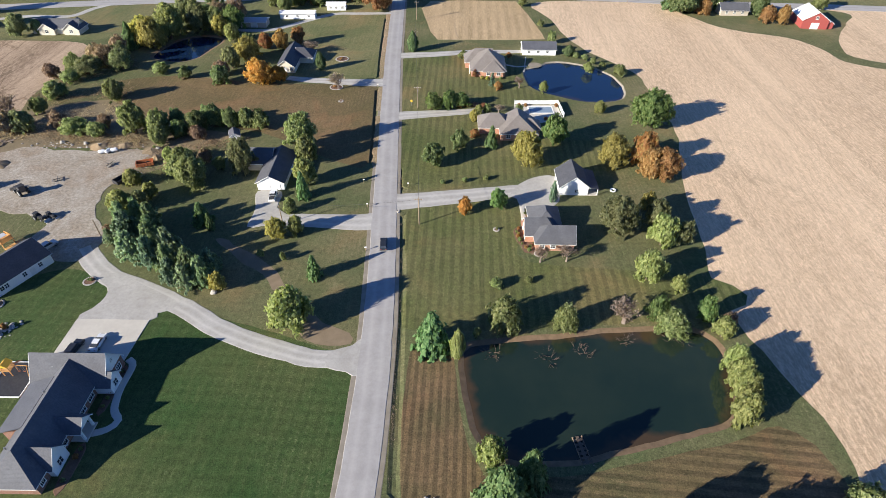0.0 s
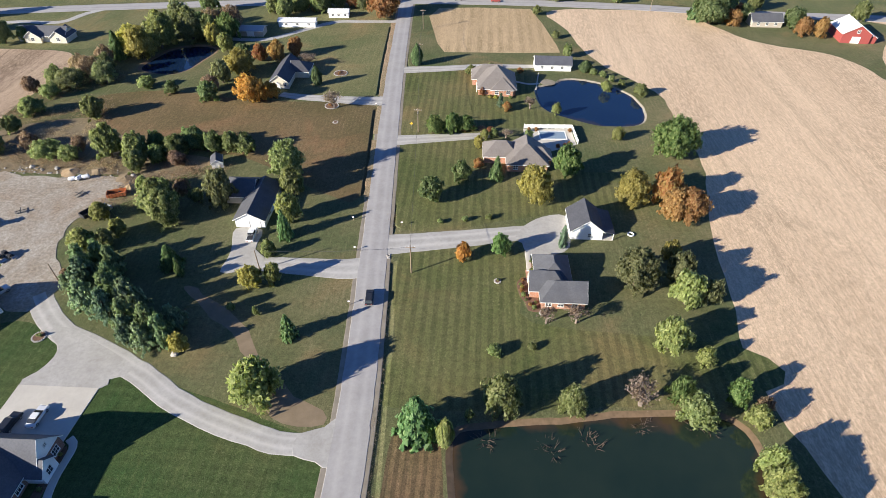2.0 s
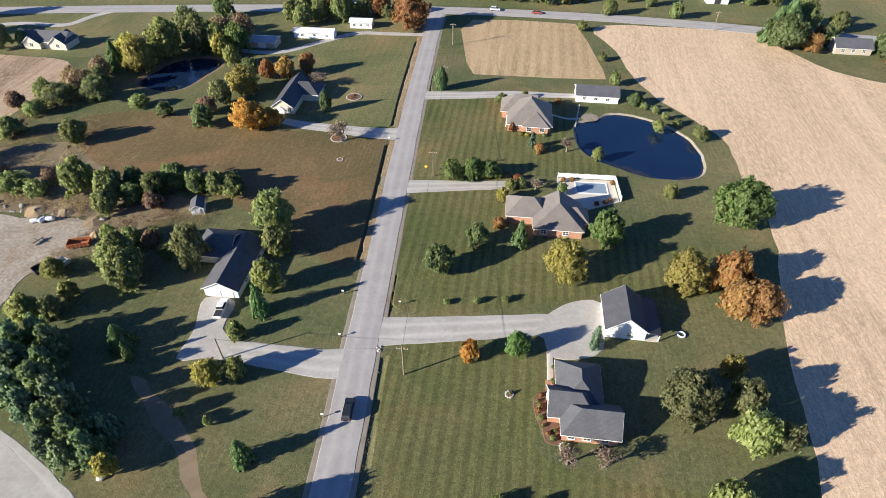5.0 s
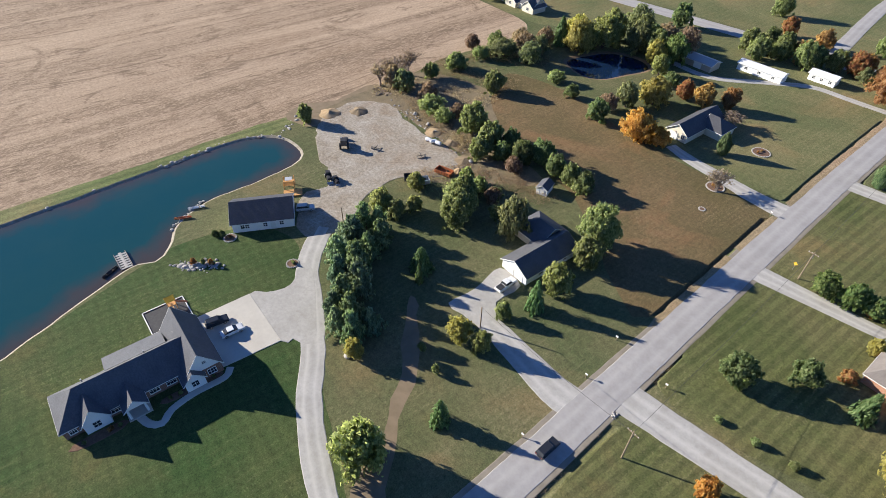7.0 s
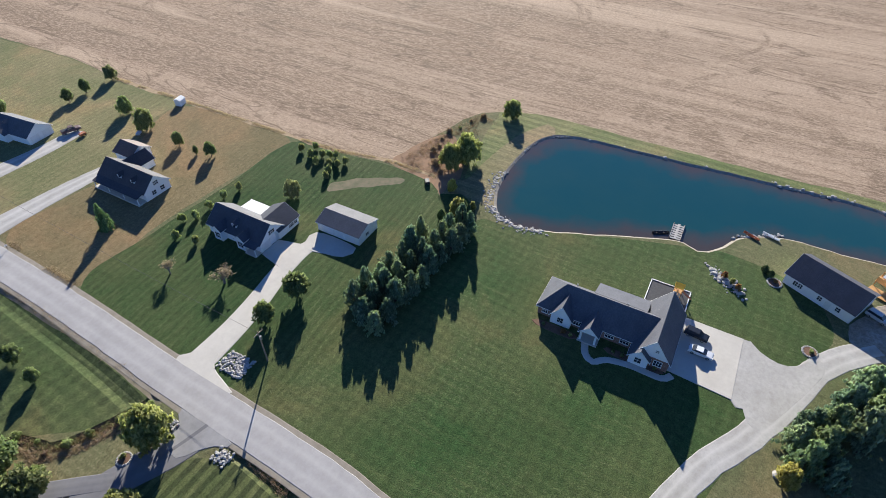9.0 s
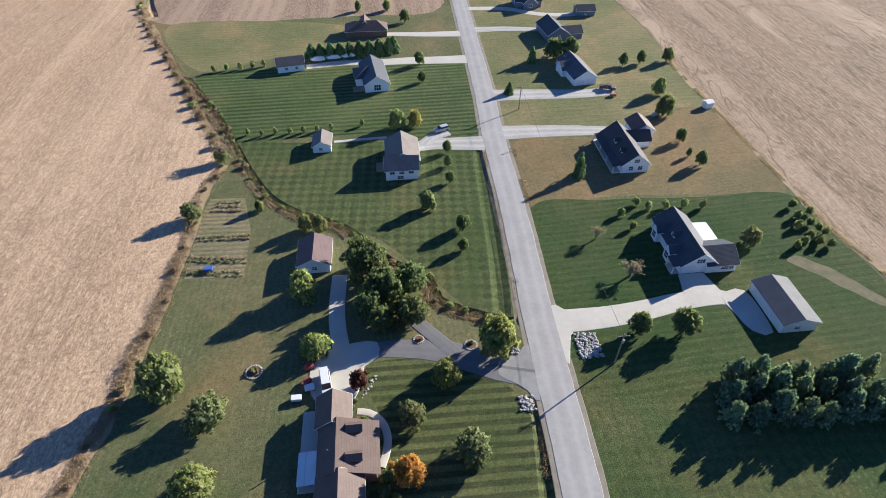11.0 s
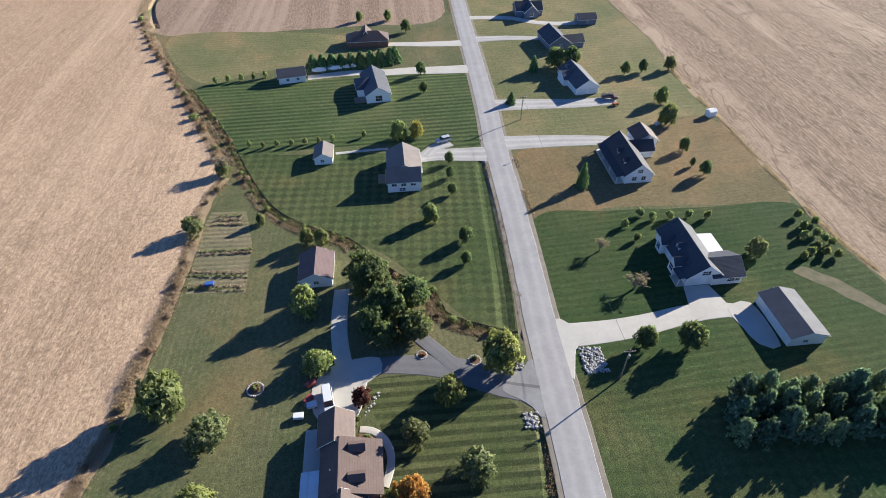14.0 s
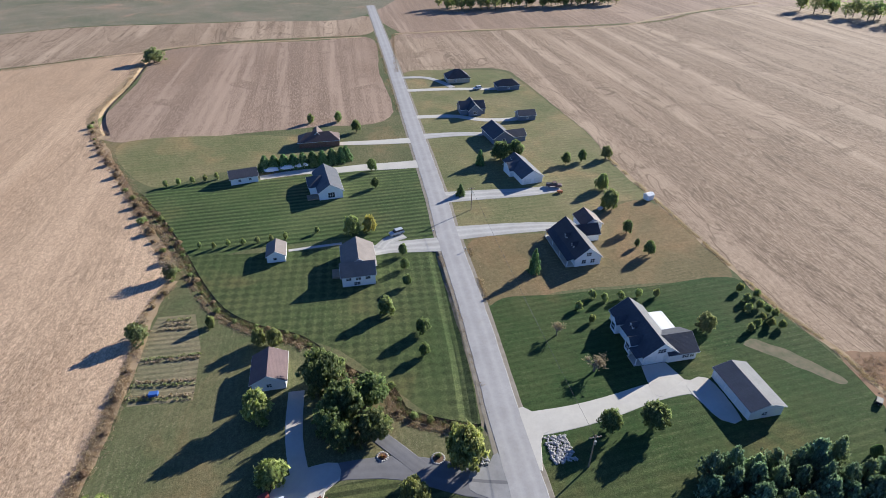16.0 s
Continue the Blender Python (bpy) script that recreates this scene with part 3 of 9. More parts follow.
def build_land(base_material):
    pts, edges = [], []

    def add(line, closed=True):
        k = len(pts)
        pts.extend(Vector(p) for p in line)
        n = len(line)
        edges.extend((k + i, k + (i + 1) % n) for i in range(n if closed else n - 1))

    far = 2600
    add([(-far, -far), (far, -far), (far, far), (-far, far)])
    for _, _, line, _ in ZONES:
        add(line)
    for line, half, _ in CHANNELS:
        nrm = normals(line)
        for off in (-half, -0.3 * half, 0.3 * half, half):
            add([(x + off * nx, y + off * ny) for (x, y), (nx, ny) in zip(line, nrm)], False)
    rng = random.Random(5)
    pts.extend(Vector((rng.uniform(-170, 130), rng.uniform(-260, 320))) for _ in range(900))
    vs, _, fs, _, _, _ = delaunay_2d_cdt(pts, edges, [], 0, 1e-3)
    v = np.array([(p[0], p[1]) for p in vs])
    z = np.zeros(len(v))
    for line, half, depth in CHANNELS:
        a = np.array(line)
        best = np.full(len(v), 1e9)
        for p, q in zip(a[:-1], a[1:]):
            d = q - p
            t = np.clip(((v - p) @ d) / (d @ d), 0, 1)
            best = np.minimum(best, np.linalg.norm(v - p - t[:, None] * d, axis=1))
        z = np.minimum(z, -depth * np.clip((half - best) / (0.7 * half), 0, 1))
    tri = np.array([f for f in fs if len(f) == 3])
    c = v[tri].mean(1)
    owner = np.full(len(tri), -1)
    for i, (_, _, line, _) in enumerate(ZONES):
        owner[inside(line, c[:, 0], c[:, 1])] = i
    for i in range(-1, len(ZONES)):
        name, material, _, label = ZONES[i] if i >= 0 else ("ground", base_material, None, "rough mown grass around the lots")
        if material is None:
            continue
        sel = tri[owner == i]
        if not len(sel):
            continue
        used, inv = np.unique(sel, return_inverse=True)
        ob = raw(name, [(v[k, 0], v[k, 1], z[k]) for k in used], [tuple(int(n) for n in f) for f in inv.reshape(-1, 3)], material)
        if ob.data.polygons[0].normal.z < 0:
            ob.data.flip_normals()
        tagged(ob, label, "ground", kind="structure")


def pond(name, points, water_material, bank_material, label, level=-0.45, bank=1.6):
    """A pond: a hole in the land, a bank that slopes under water, and the water's own sheet."""
    line = wobble(curve(points, True, 2.0), 0.35, 3.0, True)
    if area(line) < 0:
        line = line[::-1]
    outer = outset(line, bank)
    ZONES.append((name + "_hole", None, outer, ""))
    rows = [(outer, 0.0), (outset(line, 0.55 * bank), -0.12), (line, level), (outset(line, -1.6), level - 0.5), (outset(line, -3.0), level - 1.2)]
    verts, faces, n = [], [], len(line)
    for ring, zz in rows:
        verts += [(x, y, zz + (0.06 * noise.noise(Vector((x, y, 0))) if zz < 0 and zz != level else 0)) for x, y in ring]
    for r in range(len(rows) - 1):
        for i in range(n):
            j = (i + 1) % n
            faces.append((r * n + i, r * n + j, (r + 1) * n + j, (r + 1) * n + i))
    bk = raw(name + "_bank", verts, faces, bank_material, None, True)
    tagged(bk, "earth bank round a pond, sloping into the water", "bank", kind="structure")
    if bk.data.polygons[0].normal.z < 0:
        bk.data.flip_normals()
    edge = np.array(outset(line, 0.2))
    (x0, y0), (x1, y1) = edge.min(0), edge.max(0)
    rng = random.Random(len(edge))
    pts = [Vector(p) for p in edge] + [Vector((rng.uniform(x0, x1), rng.uniform(y0, y1))) for _ in range(500)]
    vs, _, fs, _, _, _ = delaunay_2d_cdt(pts, [(i, (i + 1) % n) for i in range(n)], [], 1, 1e-3)
    v = np.array([(p[0], p[1]) for p in vs])
    best = np.full(len(v), 1e9)
    for p, q in zip(edge, np.roll(edge, -1, 0)):
        d = q - p
        t = np.clip(((v - p) @ d) / (d @ d), 0, 1)
        best = np.minimum(best, np.linalg.norm(v - p - t[:, None] * d, axis=1))
    sheet = raw(name + "_water", [(x, y, level) for x, y in v], [tuple(f) for f in fs], water_material)
    depth = sheet.data.attributes.new("depth", "FLOAT", "POINT")
    depth.data.foreach_set("value", [float(x) for x in np.clip(best / 13.0, 0, 1)])
    if sum(p.normal.z for p in sheet.data.polygons) < 0:
        sheet.data.flip_normals()
    tagged(sheet, label, "water", kind="structure")
    return line


# ---- plants ----
def tube(verts, faces, p, q, r0, r1, n=5):
    p, q = Vector(p), Vector(q)
    d = (q - p).to_track_quat("Z", "Y").to_matrix()
    k = len(verts)
    for c, r in ((p, r0), (q, r1)):
        for i in range(n):
            verts.append(tuple(c + d @ Vector((r * math.cos(2 * math.pi * i / n), r * math.sin(2 * math.pi * i / n), 0))))
    for i in range(n):
        faces.append((k + i, k + (i + 1) % n, k + n + (i + 1) % n, k + n + i))


def leaf(verts, faces, c, normal, size, rng, shade=None, out=None):
    """One small clump of leaves, three-cornered; shade and out keep the direction its surface faces in the crown."""
    nrm = Vector(normal)
    nrm.normalize()
    t = nrm.orthogonal()
    t.rotate(Matrix.Rotation(rng.uniform(0, 6.28), 3, nrm))
    b = nrm.cross(t)
    s1, s2 = size * rng.uniform(0.85, 1.5), size * rng.uniform(0.6, 1.1)
    k = len(verts)
    c = Vector(c)
    verts.extend((tuple(c + t * s1), tuple(c - t * 0.55 * s1 + b * s2), tuple(c - t * 0.55 * s1 - b * s2)))
    faces.append((k, k + 1, k + 2))
    if shade is not None:
        shade.extend((out,) * 3)


def broadleaf(rng, leaves_n, bottom=0.04, gap=0.25, lean=0.7, droop=0.0, taper=0.0, small=1.0, lobes_n=25):
    """A unit tree, one high and with a crown of radius one: trunk and limbs, lobes, tufts on the lobes, leaves in the tufts."""
    tv, tf, cv, cf, sh = [], [], [], [], []
    tube(tv, tf, (0, 0, -0.02), (0.02, 0.01, 0.45), 0.07, 0.045, 7)
    tufts = []
    n = rng.randint(lobes_n - 2, lobes_n + 3)
    skew = (rng.uniform(-0.1, 0.1), rng.uniform(-0.1, 0.1))
    for i in range(n):
        a, h = 2.4 * i + rng.uniform(-0.6, 0.6), (i + rng.random()) / n
        prof = math.sin(math.pi * min(1.0, 0.24 + 0.76 * h)) ** 0.6 * (1 - taper * h)
        rad = prof * rng.uniform(0.30, 0.74)
        c = Vector((rad * math.cos(a) + skew[0] * h, rad * math.sin(a) + skew[1] * h, bottom + 0.10 + (0.82 - bottom) * h))
        r = rng.uniform(0.19, 0.33) * (1 - 0.45 * taper * h)
        if i % 2 == 0:
            tube(tv, tf, (0.01, 0.0, rng.uniform(0.2, 0.45)), tuple(c * 0.92), 0.026, 0.007, 4)
        for j in range(rng.randint(6, 9)):
            d = Vector((rng.gauss(0, 1) + 0.5 * math.cos(a), rng.gauss(0, 1) + 0.5 * math.sin(a), rng.gauss(0.25, 0.9)))
            d.normalize()
            reach = r * rng.uniform(0.45, 1.2)
            q = c + Vector((d.x * reach, d.y * reach, d.z * reach * 0.55))
            if noise.noise(q * 3.4 + Vector((lobes_n, 0, 0))) < -gap - 0.08:
                continue
            tufts.append((q, d, rng.uniform(0.05, 0.13)))
    for i in range(10):
        d = Vector((rng.gauss(0, 1), rng.gauss(0, 1), abs(rng.gauss(0, 1))))
        d.normalize()
        tufts.append((Vector((d.x * 0.3, d.y * 0.3, 0.5 + d.z * 0.3)), d, 0.22))
    weights = [r ** 1.6 for _, _, r in tufts]
    core = Vector((0, 0, 0.40))
    for k in range(leaves_n):
        d = Vector((rng.gauss(0, 1), rng.gauss(0, 1), rng.gauss(0, 1)))
        d.normalize()
        if k % 5 < 3:
            c, axis, r = rng.choices(tufts, weights)[0]
            p = c + Vector((d.x * r, d.y * r, d.z * r * 0.55)) * (rng.random() ** 0.4) * rng.uniform(0.7, 1.75)
        else:
            d.z = abs(d.z) if rng.random() < 0.72 else -abs(d.z)
            rough = 0.80 + 0.30 * noise.noise(d * 2.1 + Vector((lobes_n, 3.1, 0))) + 0.22 * noise.noise(d * 5.5)
            reach = rough * (0.45 + 0.55 * rng.random() ** 0.5)
            axis = d
            p = Vector((d.x * reach * 0.92 * (1 - 0.5 * taper), d.y * reach * 0.92 * (1 - 0.5 * taper), bottom + 0.44 + d.z * reach * (0.50 if d.z > 0 else 0.38)))
        p.z = max(bottom * 0.6 + 0.02, min(1.0, p.z - droop * p.xy.length * rng.random()))
        whole = p - core
        whole.z *= 1.5
        whole.normalize()
        out = d * 0.30 + axis * 0.16 + whole * 0.62 + Vector((rng.gauss(0, 0.40), rng.gauss(0, 0.40), 0.12 + rng.gauss(0, 0.40)))
        out.normalize()
        nn = out + Vector((rng.gauss(0, lean), rng.gauss(0, lean), rng.gauss(0, lean)))
        if nn.dot(out) < 0.1:
            nn = out
        leaf(cv, cf, p, nn, small * rng.uniform(0.026, 0.066), rng, sh, tuple(out))
    return tv, tf, cv, cf, sh


def feathery(rng, leaves_n):
    """A unit white pine: plumes of long needles on rising boughs, in open layers, with a ragged outline."""
    tv, tf, cv, cf, sh = [], [], [], [], []
    tube(tv, tf, (0, 0, -0.02), (0, 0, 0.93), 0.06, 0.012, 6)
    levels = 16
    side = rng.uniform(0, 50)
    per = max(4, leaves_n // (levels * 8 * 3))
    for lev in range(levels):
        base = 0.07 + 0.86 * lev / (levels - 1)
        spin = rng.uniform(0, 6.28)
        boughs = 9 if lev < 9 else 6
        for b in range(boughs):
            h = base + rng.uniform(-0.02, 0.02)
            a = spin + 6.283 * b / boughs + rng.uniform(-0.25, 0.25)
            reach = (1.0 * (1 - h) ** 0.72 + 0.06) * rng.uniform(0.70, 1.15) * (0.92 + 0.65 * noise.noise(Vector((1.3 * math.cos(a), 1.3 * math.sin(a), 2.6 * h + side))))
            if rng.random() < 0.12:
                continue
            root = Vector((0, 0, h))
            tip = Vector((reach * math.cos(a), reach * math.sin(a), h + 0.05 + 0.05 * rng.random()))
            tube(tv, tf, tuple(root), tuple(tip), 0.014, 0.004, 3)
            for t in (0.5, 0.76, 1.0):
                c = root.lerp(tip, t * rng.uniform(0.93, 1.04)) + Vector((rng.gauss(0, 0.03), rng.gauss(0, 0.03), 0))
                r = rng.uniform(0.07, 0.13) * (1.15 - 0.55 * h)
                for _ in range(per):
                    d = Vector((rng.gauss(0, 1), rng.gauss(0, 1), rng.gauss(0.15, 0.8)))
                    d.normalize()
                    p = c + Vector((d.x * r, d.y * r, d.z * r * 0.24)) * rng.uniform(0.2, 1.5)
                    out = d * 0.35 + Vector((0.55 * math.cos(a), 0.55 * math.sin(a), 0.42)) + Vector((rng.gauss(0, 0.33), rng.gauss(0, 0.33), rng.gauss(0, 0.33)))
                    out.normalize()
                    nn = out + Vector((rng.gauss(0, 0.6), rng.gauss(0, 0.6), rng.gauss(0, 0.6)))
                    leaf(cv, cf, p, nn if nn.dot(out) > 0.1 else out, rng.uniform(0.030, 0.064), rng, sh, tuple(out))
    return tv, tf, cv, cf, sh


def conifer(rng, leaves_n, full=1.0, flat=0.0):
    """A unit spruce: whorls of drooping boughs that carry needle clumps."""
    tv, tf, cv, cf, sh = [], [], [], [], []
    tube(tv, tf, (0, 0, -0.02), (0, 0, 0.95), 0.09, 0.012, 6)
    whorls = 15
    per = max(6, leaves_n // (whorls * 8))
    for w in range(whorls):
        h = 0.05 + 0.9 * w / (whorls - 1)
        reach = full * (1 - h) ** (0.75 - 0.3 * flat) * rng.uniform(0.85, 1.08) + 0.05
        boughs = max(5, int(11 * (1 - 0.55 * h)))
        for b in range(boughs):
            a = 6.283 * b / boughs + rng.uniform(-0.3, 0.3) + w
            r = reach * rng.uniform(0.75, 1.15)
            tip = Vector((r * math.cos(a), r * math.sin(a), h - 0.03 + rng.uniform(-0.02, 0.02)))
            root = Vector((0, 0, h + 0.05))
            if b % 3 == 0:
                tube(tv, tf, tuple(root), tuple(tip), 0.014, 0.004, 3)
            for i in range(per):
                t = rng.uniform(0.25, 1.0)
                p = root.lerp(tip, t) + Vector((rng.gauss(0, 0.06), rng.gauss(0, 0.06), rng.gauss(0, 0.012)))
                out = Vector((math.cos(a) * 0.75 + rng.gauss(0, 0.3), math.sin(a) * 0.75 + rng.gauss(0, 0.3), 0.6 + rng.gauss(0, 0.25)))
                out.normalize()
                leaf(cv, cf, p, out + Vector((rng.gauss(0, 0.3), rng.gauss(0, 0.3), 0.2)), rng.uniform(0.05, 0.085) * (0.6 + 0.6 * (1 - h)), rng, sh, tuple(out))
    return tv, tf, cv, cf, sh


def cedar(rng, leaves_n):
    """A unit cedar: a tight, pointed column of upright sprays."""
    tv, tf, cv, cf, sh = [], [], [], [], []
    tube(tv, tf, (0, 0, -0.02), (0, 0, 0.6), 0.1, 0.03, 6)
    for _ in range(leaves_n):
        h = rng.random() ** 0.8
        a = rng.uniform(0, 6.28)
        prof = (math.sin(math.pi * min(1, 0.12 + 0.9 * h)) ** 0.7) * (1.0 + 0.30 * noise.noise(Vector((math.cos(a) * 1.6, math.sin(a) * 1.6, h * 5))))
        r = prof * (1 - 0.35 * rng.random() ** 2)
        out = Vector((math.cos(a) + rng.gauss(0, 0.3), math.sin(a) + rng.gauss(0, 0.3), 0.5 + rng.gauss(0, 0.3)))
        out.normalize()
        leaf(cv, cf, (r * math.cos(a), r * math.sin(a), 0.04 + 0.94 * h), out + Vector((rng.gauss(0, 0.3), rng.gauss(0, 0.3), 0.2)), rng.uniform(0.06, 0.11), rng, sh, tuple(out))
    return tv, tf, cv, cf, sh


def bare(rng, leaves_n):
    """A unit tree almost without leaves: forked twigs and a few dry leaves."""
    tv, tf, cv, cf = [], [], [], []

    def grow(p, d, length, r, level):
        q = p + d * length
        tube(tv, tf, tuple(p), tuple(q), r, r * 0.6, 4 if level < 2 else 3)
        if level == 4:
            for _ in range(3):
                leaf(cv, cf, q + Vector((rng.gauss(0, .05), rng.gauss(0, .05), rng.gauss(0, .02))), (rng.gauss(0, 1), rng.gauss(0, 1), 1), rng.uniform(0.012, 0.026), rng)
            return
        for _ in range(3 if level else 7):
            nd = d + Vector((rng.gauss(0, 0.75), rng.gauss(0, 0.75), rng.gauss(0.12, 0.2)))
            nd.normalize()
            grow(q - d * length * rng.uniform(0, 0.3), nd, length * rng.uniform(0.6, 0.85), r * 0.55, level + 1)

    grow(Vector((0, 0, -0.02)), Vector((0, 0, 1)), 0.26, 0.05, 0)
    tv2 = np.array(tv)
    tv2[:, :2] *= 1.0 / max(1e-6, np.abs(tv2[:, :2]).max())
    s = 1.0 / tv2[:, 2].max()
    k = 1.0 / max(1e-6, np.abs(np.array(tv)[:, :2]).max())
    tv2[:, 2] *= s
    cv = [(x * k, y * k, z * s) for x, y, z in cv]
    return [tuple(r) for r in tv2], tf, cv, cf, None


F = {
    "green": leaves("leaves_green", (0.092, 0.156, 0.056), (0.156, 0.230, 0.084), (0.275, 0.334, 0.139)),
    "ash": leaves("leaves_ash", (0.125, 0.160, 0.066), (0.212, 0.248, 0.105), (0.345, 0.368, 0.185)),
    "dark": leaves("leaves_dark", (0.080, 0.115, 0.050), (0.140, 0.180, 0.080), (0.245, 0.275, 0.138)),
    "olive": leaves("leaves_olive", (0.120, 0.140, 0.070), (0.190, 0.210, 0.105), (0.280, 0.285, 0.155)),
    "yellow": leaves("leaves_yellow", (0.240, 0.230, 0.075), (0.360, 0.335, 0.105), (0.480, 0.440, 0.170)),
    "yellowgreen": leaves("leaves_yellowgreen", (0.165, 0.195, 0.075), (0.262, 0.290, 0.112), (0.390, 0.400, 0.180)),
    "orange": leaves("leaves_orange", (0.317, 0.157, 0.052), (0.446, 0.236, 0.073), (0.536, 0.334, 0.125)),
    "red": leaves("leaves_red", (0.235, 0.098, 0.052), (0.345, 0.175, 0.080), (0.330, 0.262, 0.112)),
    "maroon": leaves("leaves_maroon", (0.090, 0.036, 0.036), (0.150, 0.062, 0.055), (0.200, 0.105, 0.075)),
    "rust": leaves("leaves_rust", (0.253, 0.144, 0.063), (0.356, 0.218, 0.098), (0.448, 0.310, 0.144)),
    "needles": leaves("needles_green", (0.072, 0.134, 0.054), (0.130, 0.208, 0.083), (0.226, 0.306, 0.140), 0.34),
    "needles_blue": leaves("needles_blue", (0.088, 0.142, 0.092), (0.152, 0.226, 0.146), (0.275, 0.360, 0.250), 0.34),
    "needles_pale": leaves("needles_pale", (0.153, 0.207, 0.122), (0.236, 0.308, 0.184), (0.367, 0.437, 0.275), 0.34),
    "pine": leaves("pine_needles", (0.106, 0.160, 0.077), (0.188, 0.250, 0.125), (0.306, 0.362, 0.200), 0.34),
    "cedar": leaves("cedar_sprays", (0.063, 0.102, 0.045), (0.108, 0.158, 0.069), (0.180, 0.225, 0.108), 0.4),
    "brush": leaves("dry_brush_leaves", (0.187, 0.127, 0.081), (0.275, 0.198, 0.132), (0.396, 0.308, 0.213), 0.3),
    "reed": leaves("dry_grass_tufts", (0.27, 0.205, 0.135), (0.37, 0.285, 0.195), (0.48, 0.385, 0.275), 0.3),
    "dryleaf": leaves("dry_leaves", (0.20, 0.155, 0.115), (0.28, 0.22, 0.165), (0.36, 0.29, 0.22), 0.4),
}
KINDS = {
    "maple_green": ("tree", "broadleaf", "green", 7200, "dense round maple in full green leaf"),
    "maple_orange": ("tree", "broadleaf", "orange", 7200, "maple in bright orange autumn leaf"),
    "maple_yellow": ("tree", "broadleaf", "yellow", 6600, "tree turning clear yellow in autumn"),
    "maple_maroon": ("tree", "broadleaf", "maroon", 6000, "small dark maroon maple beside the house"),
    "maple_red": ("tree", "broadleaf", "red", 7200, "maple turning red over green leaves"),
    "maple_rust": ("tree", "broadleaf", "rust", 6800, "broad tree in rust brown autumn leaf"),
    "maple_yellowgreen": ("tree", "broadleaf", "yellowgreen", 6600, "leafy tree turning from green to yellow"),
    "oak_dark": ("tree", "broadleaf", "dark", 7400, "broad dark green shade tree"),
    "ash_green": ("tree", "broadleaf", "ash", 6800, "green deciduous tree with an airy crown"),
    "poplar_olive": ("tree", "airy", "olive", 4800, "thinning olive green tree with gaps in the crown"),
    "willow_green": ("tree", "willow", "yellowgreen", 7200, "weeping willow with hanging pale green shoots"),
    "willow_grey": ("tree", "willow", "ash", 7000, "grey green willow hanging over the pond bank"),
    "oak_olive": ("tree", "broadleaf", "olive", 7400, "broad olive green shade tree"),
    "spruce_green": ("tree", "conifer", "needles", 5200, "dark green spruce with boughs to the ground"),
    "spruce_blue": ("tree", "pine", "needles_blue", 7400, "blue green pine with layered boughs"),
    "pine_dark": ("tree", "pine", "pine", 7400, "tall dark green pine in a thicket"),
    "pine_pale": ("tree", "pine", "needles_pale", 7400, "pale grey green pine among darker ones"),
    "pear_dark": ("tree", "round", "dark", 7000, "small dense dark green ornamental tree"),
    "cedar_dark": ("tree", "cedar", "cedar", 3800, "dark tight evergreen with a pointed crown"),
    "cedar_yellow": ("tree", "cedar", "yellowgreen", 3800, "narrow yellow green evergreen by the pond"),
    "bare_grey": ("tree", "bare", "dryleaf", 0, "almost leafless tree with grey brown twigs"),
    "scrub_brown": ("tree", "airy", "brush", 4200, "brown leafless looking scrub tree"),
    "scrub_green": ("tree", "airy", "ash", 4200, "rough green scrub tree among brush"),
    "brush_clump": ("shrub", "clump", "brush", 1100, "rough brown brush clump on a bank"),
    "brush_green": ("shrub", "clump", "ash", 1100, "rough green bush clump on a bank"),
    "shrub_green": ("shrub", "shrub", "ash", 1300, "small green shrub on the lawn"),
    "shrub_red": ("shrub", "shrub", "red", 1300, "low reddish brown shrub"),
}
_grown = {}


def plant(kind, x, y, h, r, turn=None, z=0.0):
    """Sets a plant of that height and crown radius: one of three of its kind, turned and scaled."""
    name, habit, leaf_key, count, label = KINDS[kind]
    rng = random.Random(int(x * 37 + y * 101))
    span = 0 if r < 2.6 else 1 if r < 5.2 else 2
    key = (kind, rng.randint(0, 2 if span < 2 else 1), span)
    m = Matrix.Translation((x, y, z)) @ Matrix.Rotation(rng.uniform(0, 6.28), 4, "Z")
    size = (r * rng.uniform(0.94, 1.06), r * rng.uniform(0.94, 1.06), h)
    if key in _grown:
        ob = copy_thing(_grown[key], m)
    else:
        g = random.Random(hash_of(key[0]) + 17 * key[1])
        fine = (1.35, 1.0, 0.66)[span]
        if name == "tree":
            count = int(count * (0.42, 0.80, 1.5)[span])
        if habit == "broadleaf":
            data = broadleaf(g, count, small=fine)
        elif habit == "clump":
            data = broadleaf(g, count, 0.02, 0.2, 0.7, 0.0, 0.0, 1.3, 9)
        elif habit == "round":
            data = broadleaf(g, count, 0.14, 0.9, 0.4, small=fine * 0.9, lobes_n=26)
        elif habit == "airy":
            data = broadleaf(g, count, 0.05, 0.05, 0.7, small=fine)
        elif habit == "willow":
            data = broadleaf(g, count, 0.05, 0.22, 0.5, 0.3, small=fine)
        elif habit == "conifer":
            data = conifer(g, count)
        elif habit == "pine":
            data = feathery(g, count)
        elif habit == "cedar":
            data = cedar(g, count)
        elif habit == "bare":
            data = bare(g, count)
        else:
            data = broadleaf(g, count, 0.02, 0.3, 0.5, 0.0, 0.0, 1.7, 9)
        ob = thing(name, label, name, m, group={"tree": "trees of the neighbourhood", "shrub": "shrubs on the lawns"}[name])
        tv, tf, cv, cf, sh = data
        raw("trunk", tv, tf, M["twig"] if habit == "bare" else M["bark"], ob)
        crown = raw("crown", cv, cf, F[leaf_key], ob, True)
        if sh:
            crown.data.normals_split_custom_set_from_vertices(sh)
        _grown[key] = ob
    ob.matrix_basis = m
    ob.scale = size
    return ob


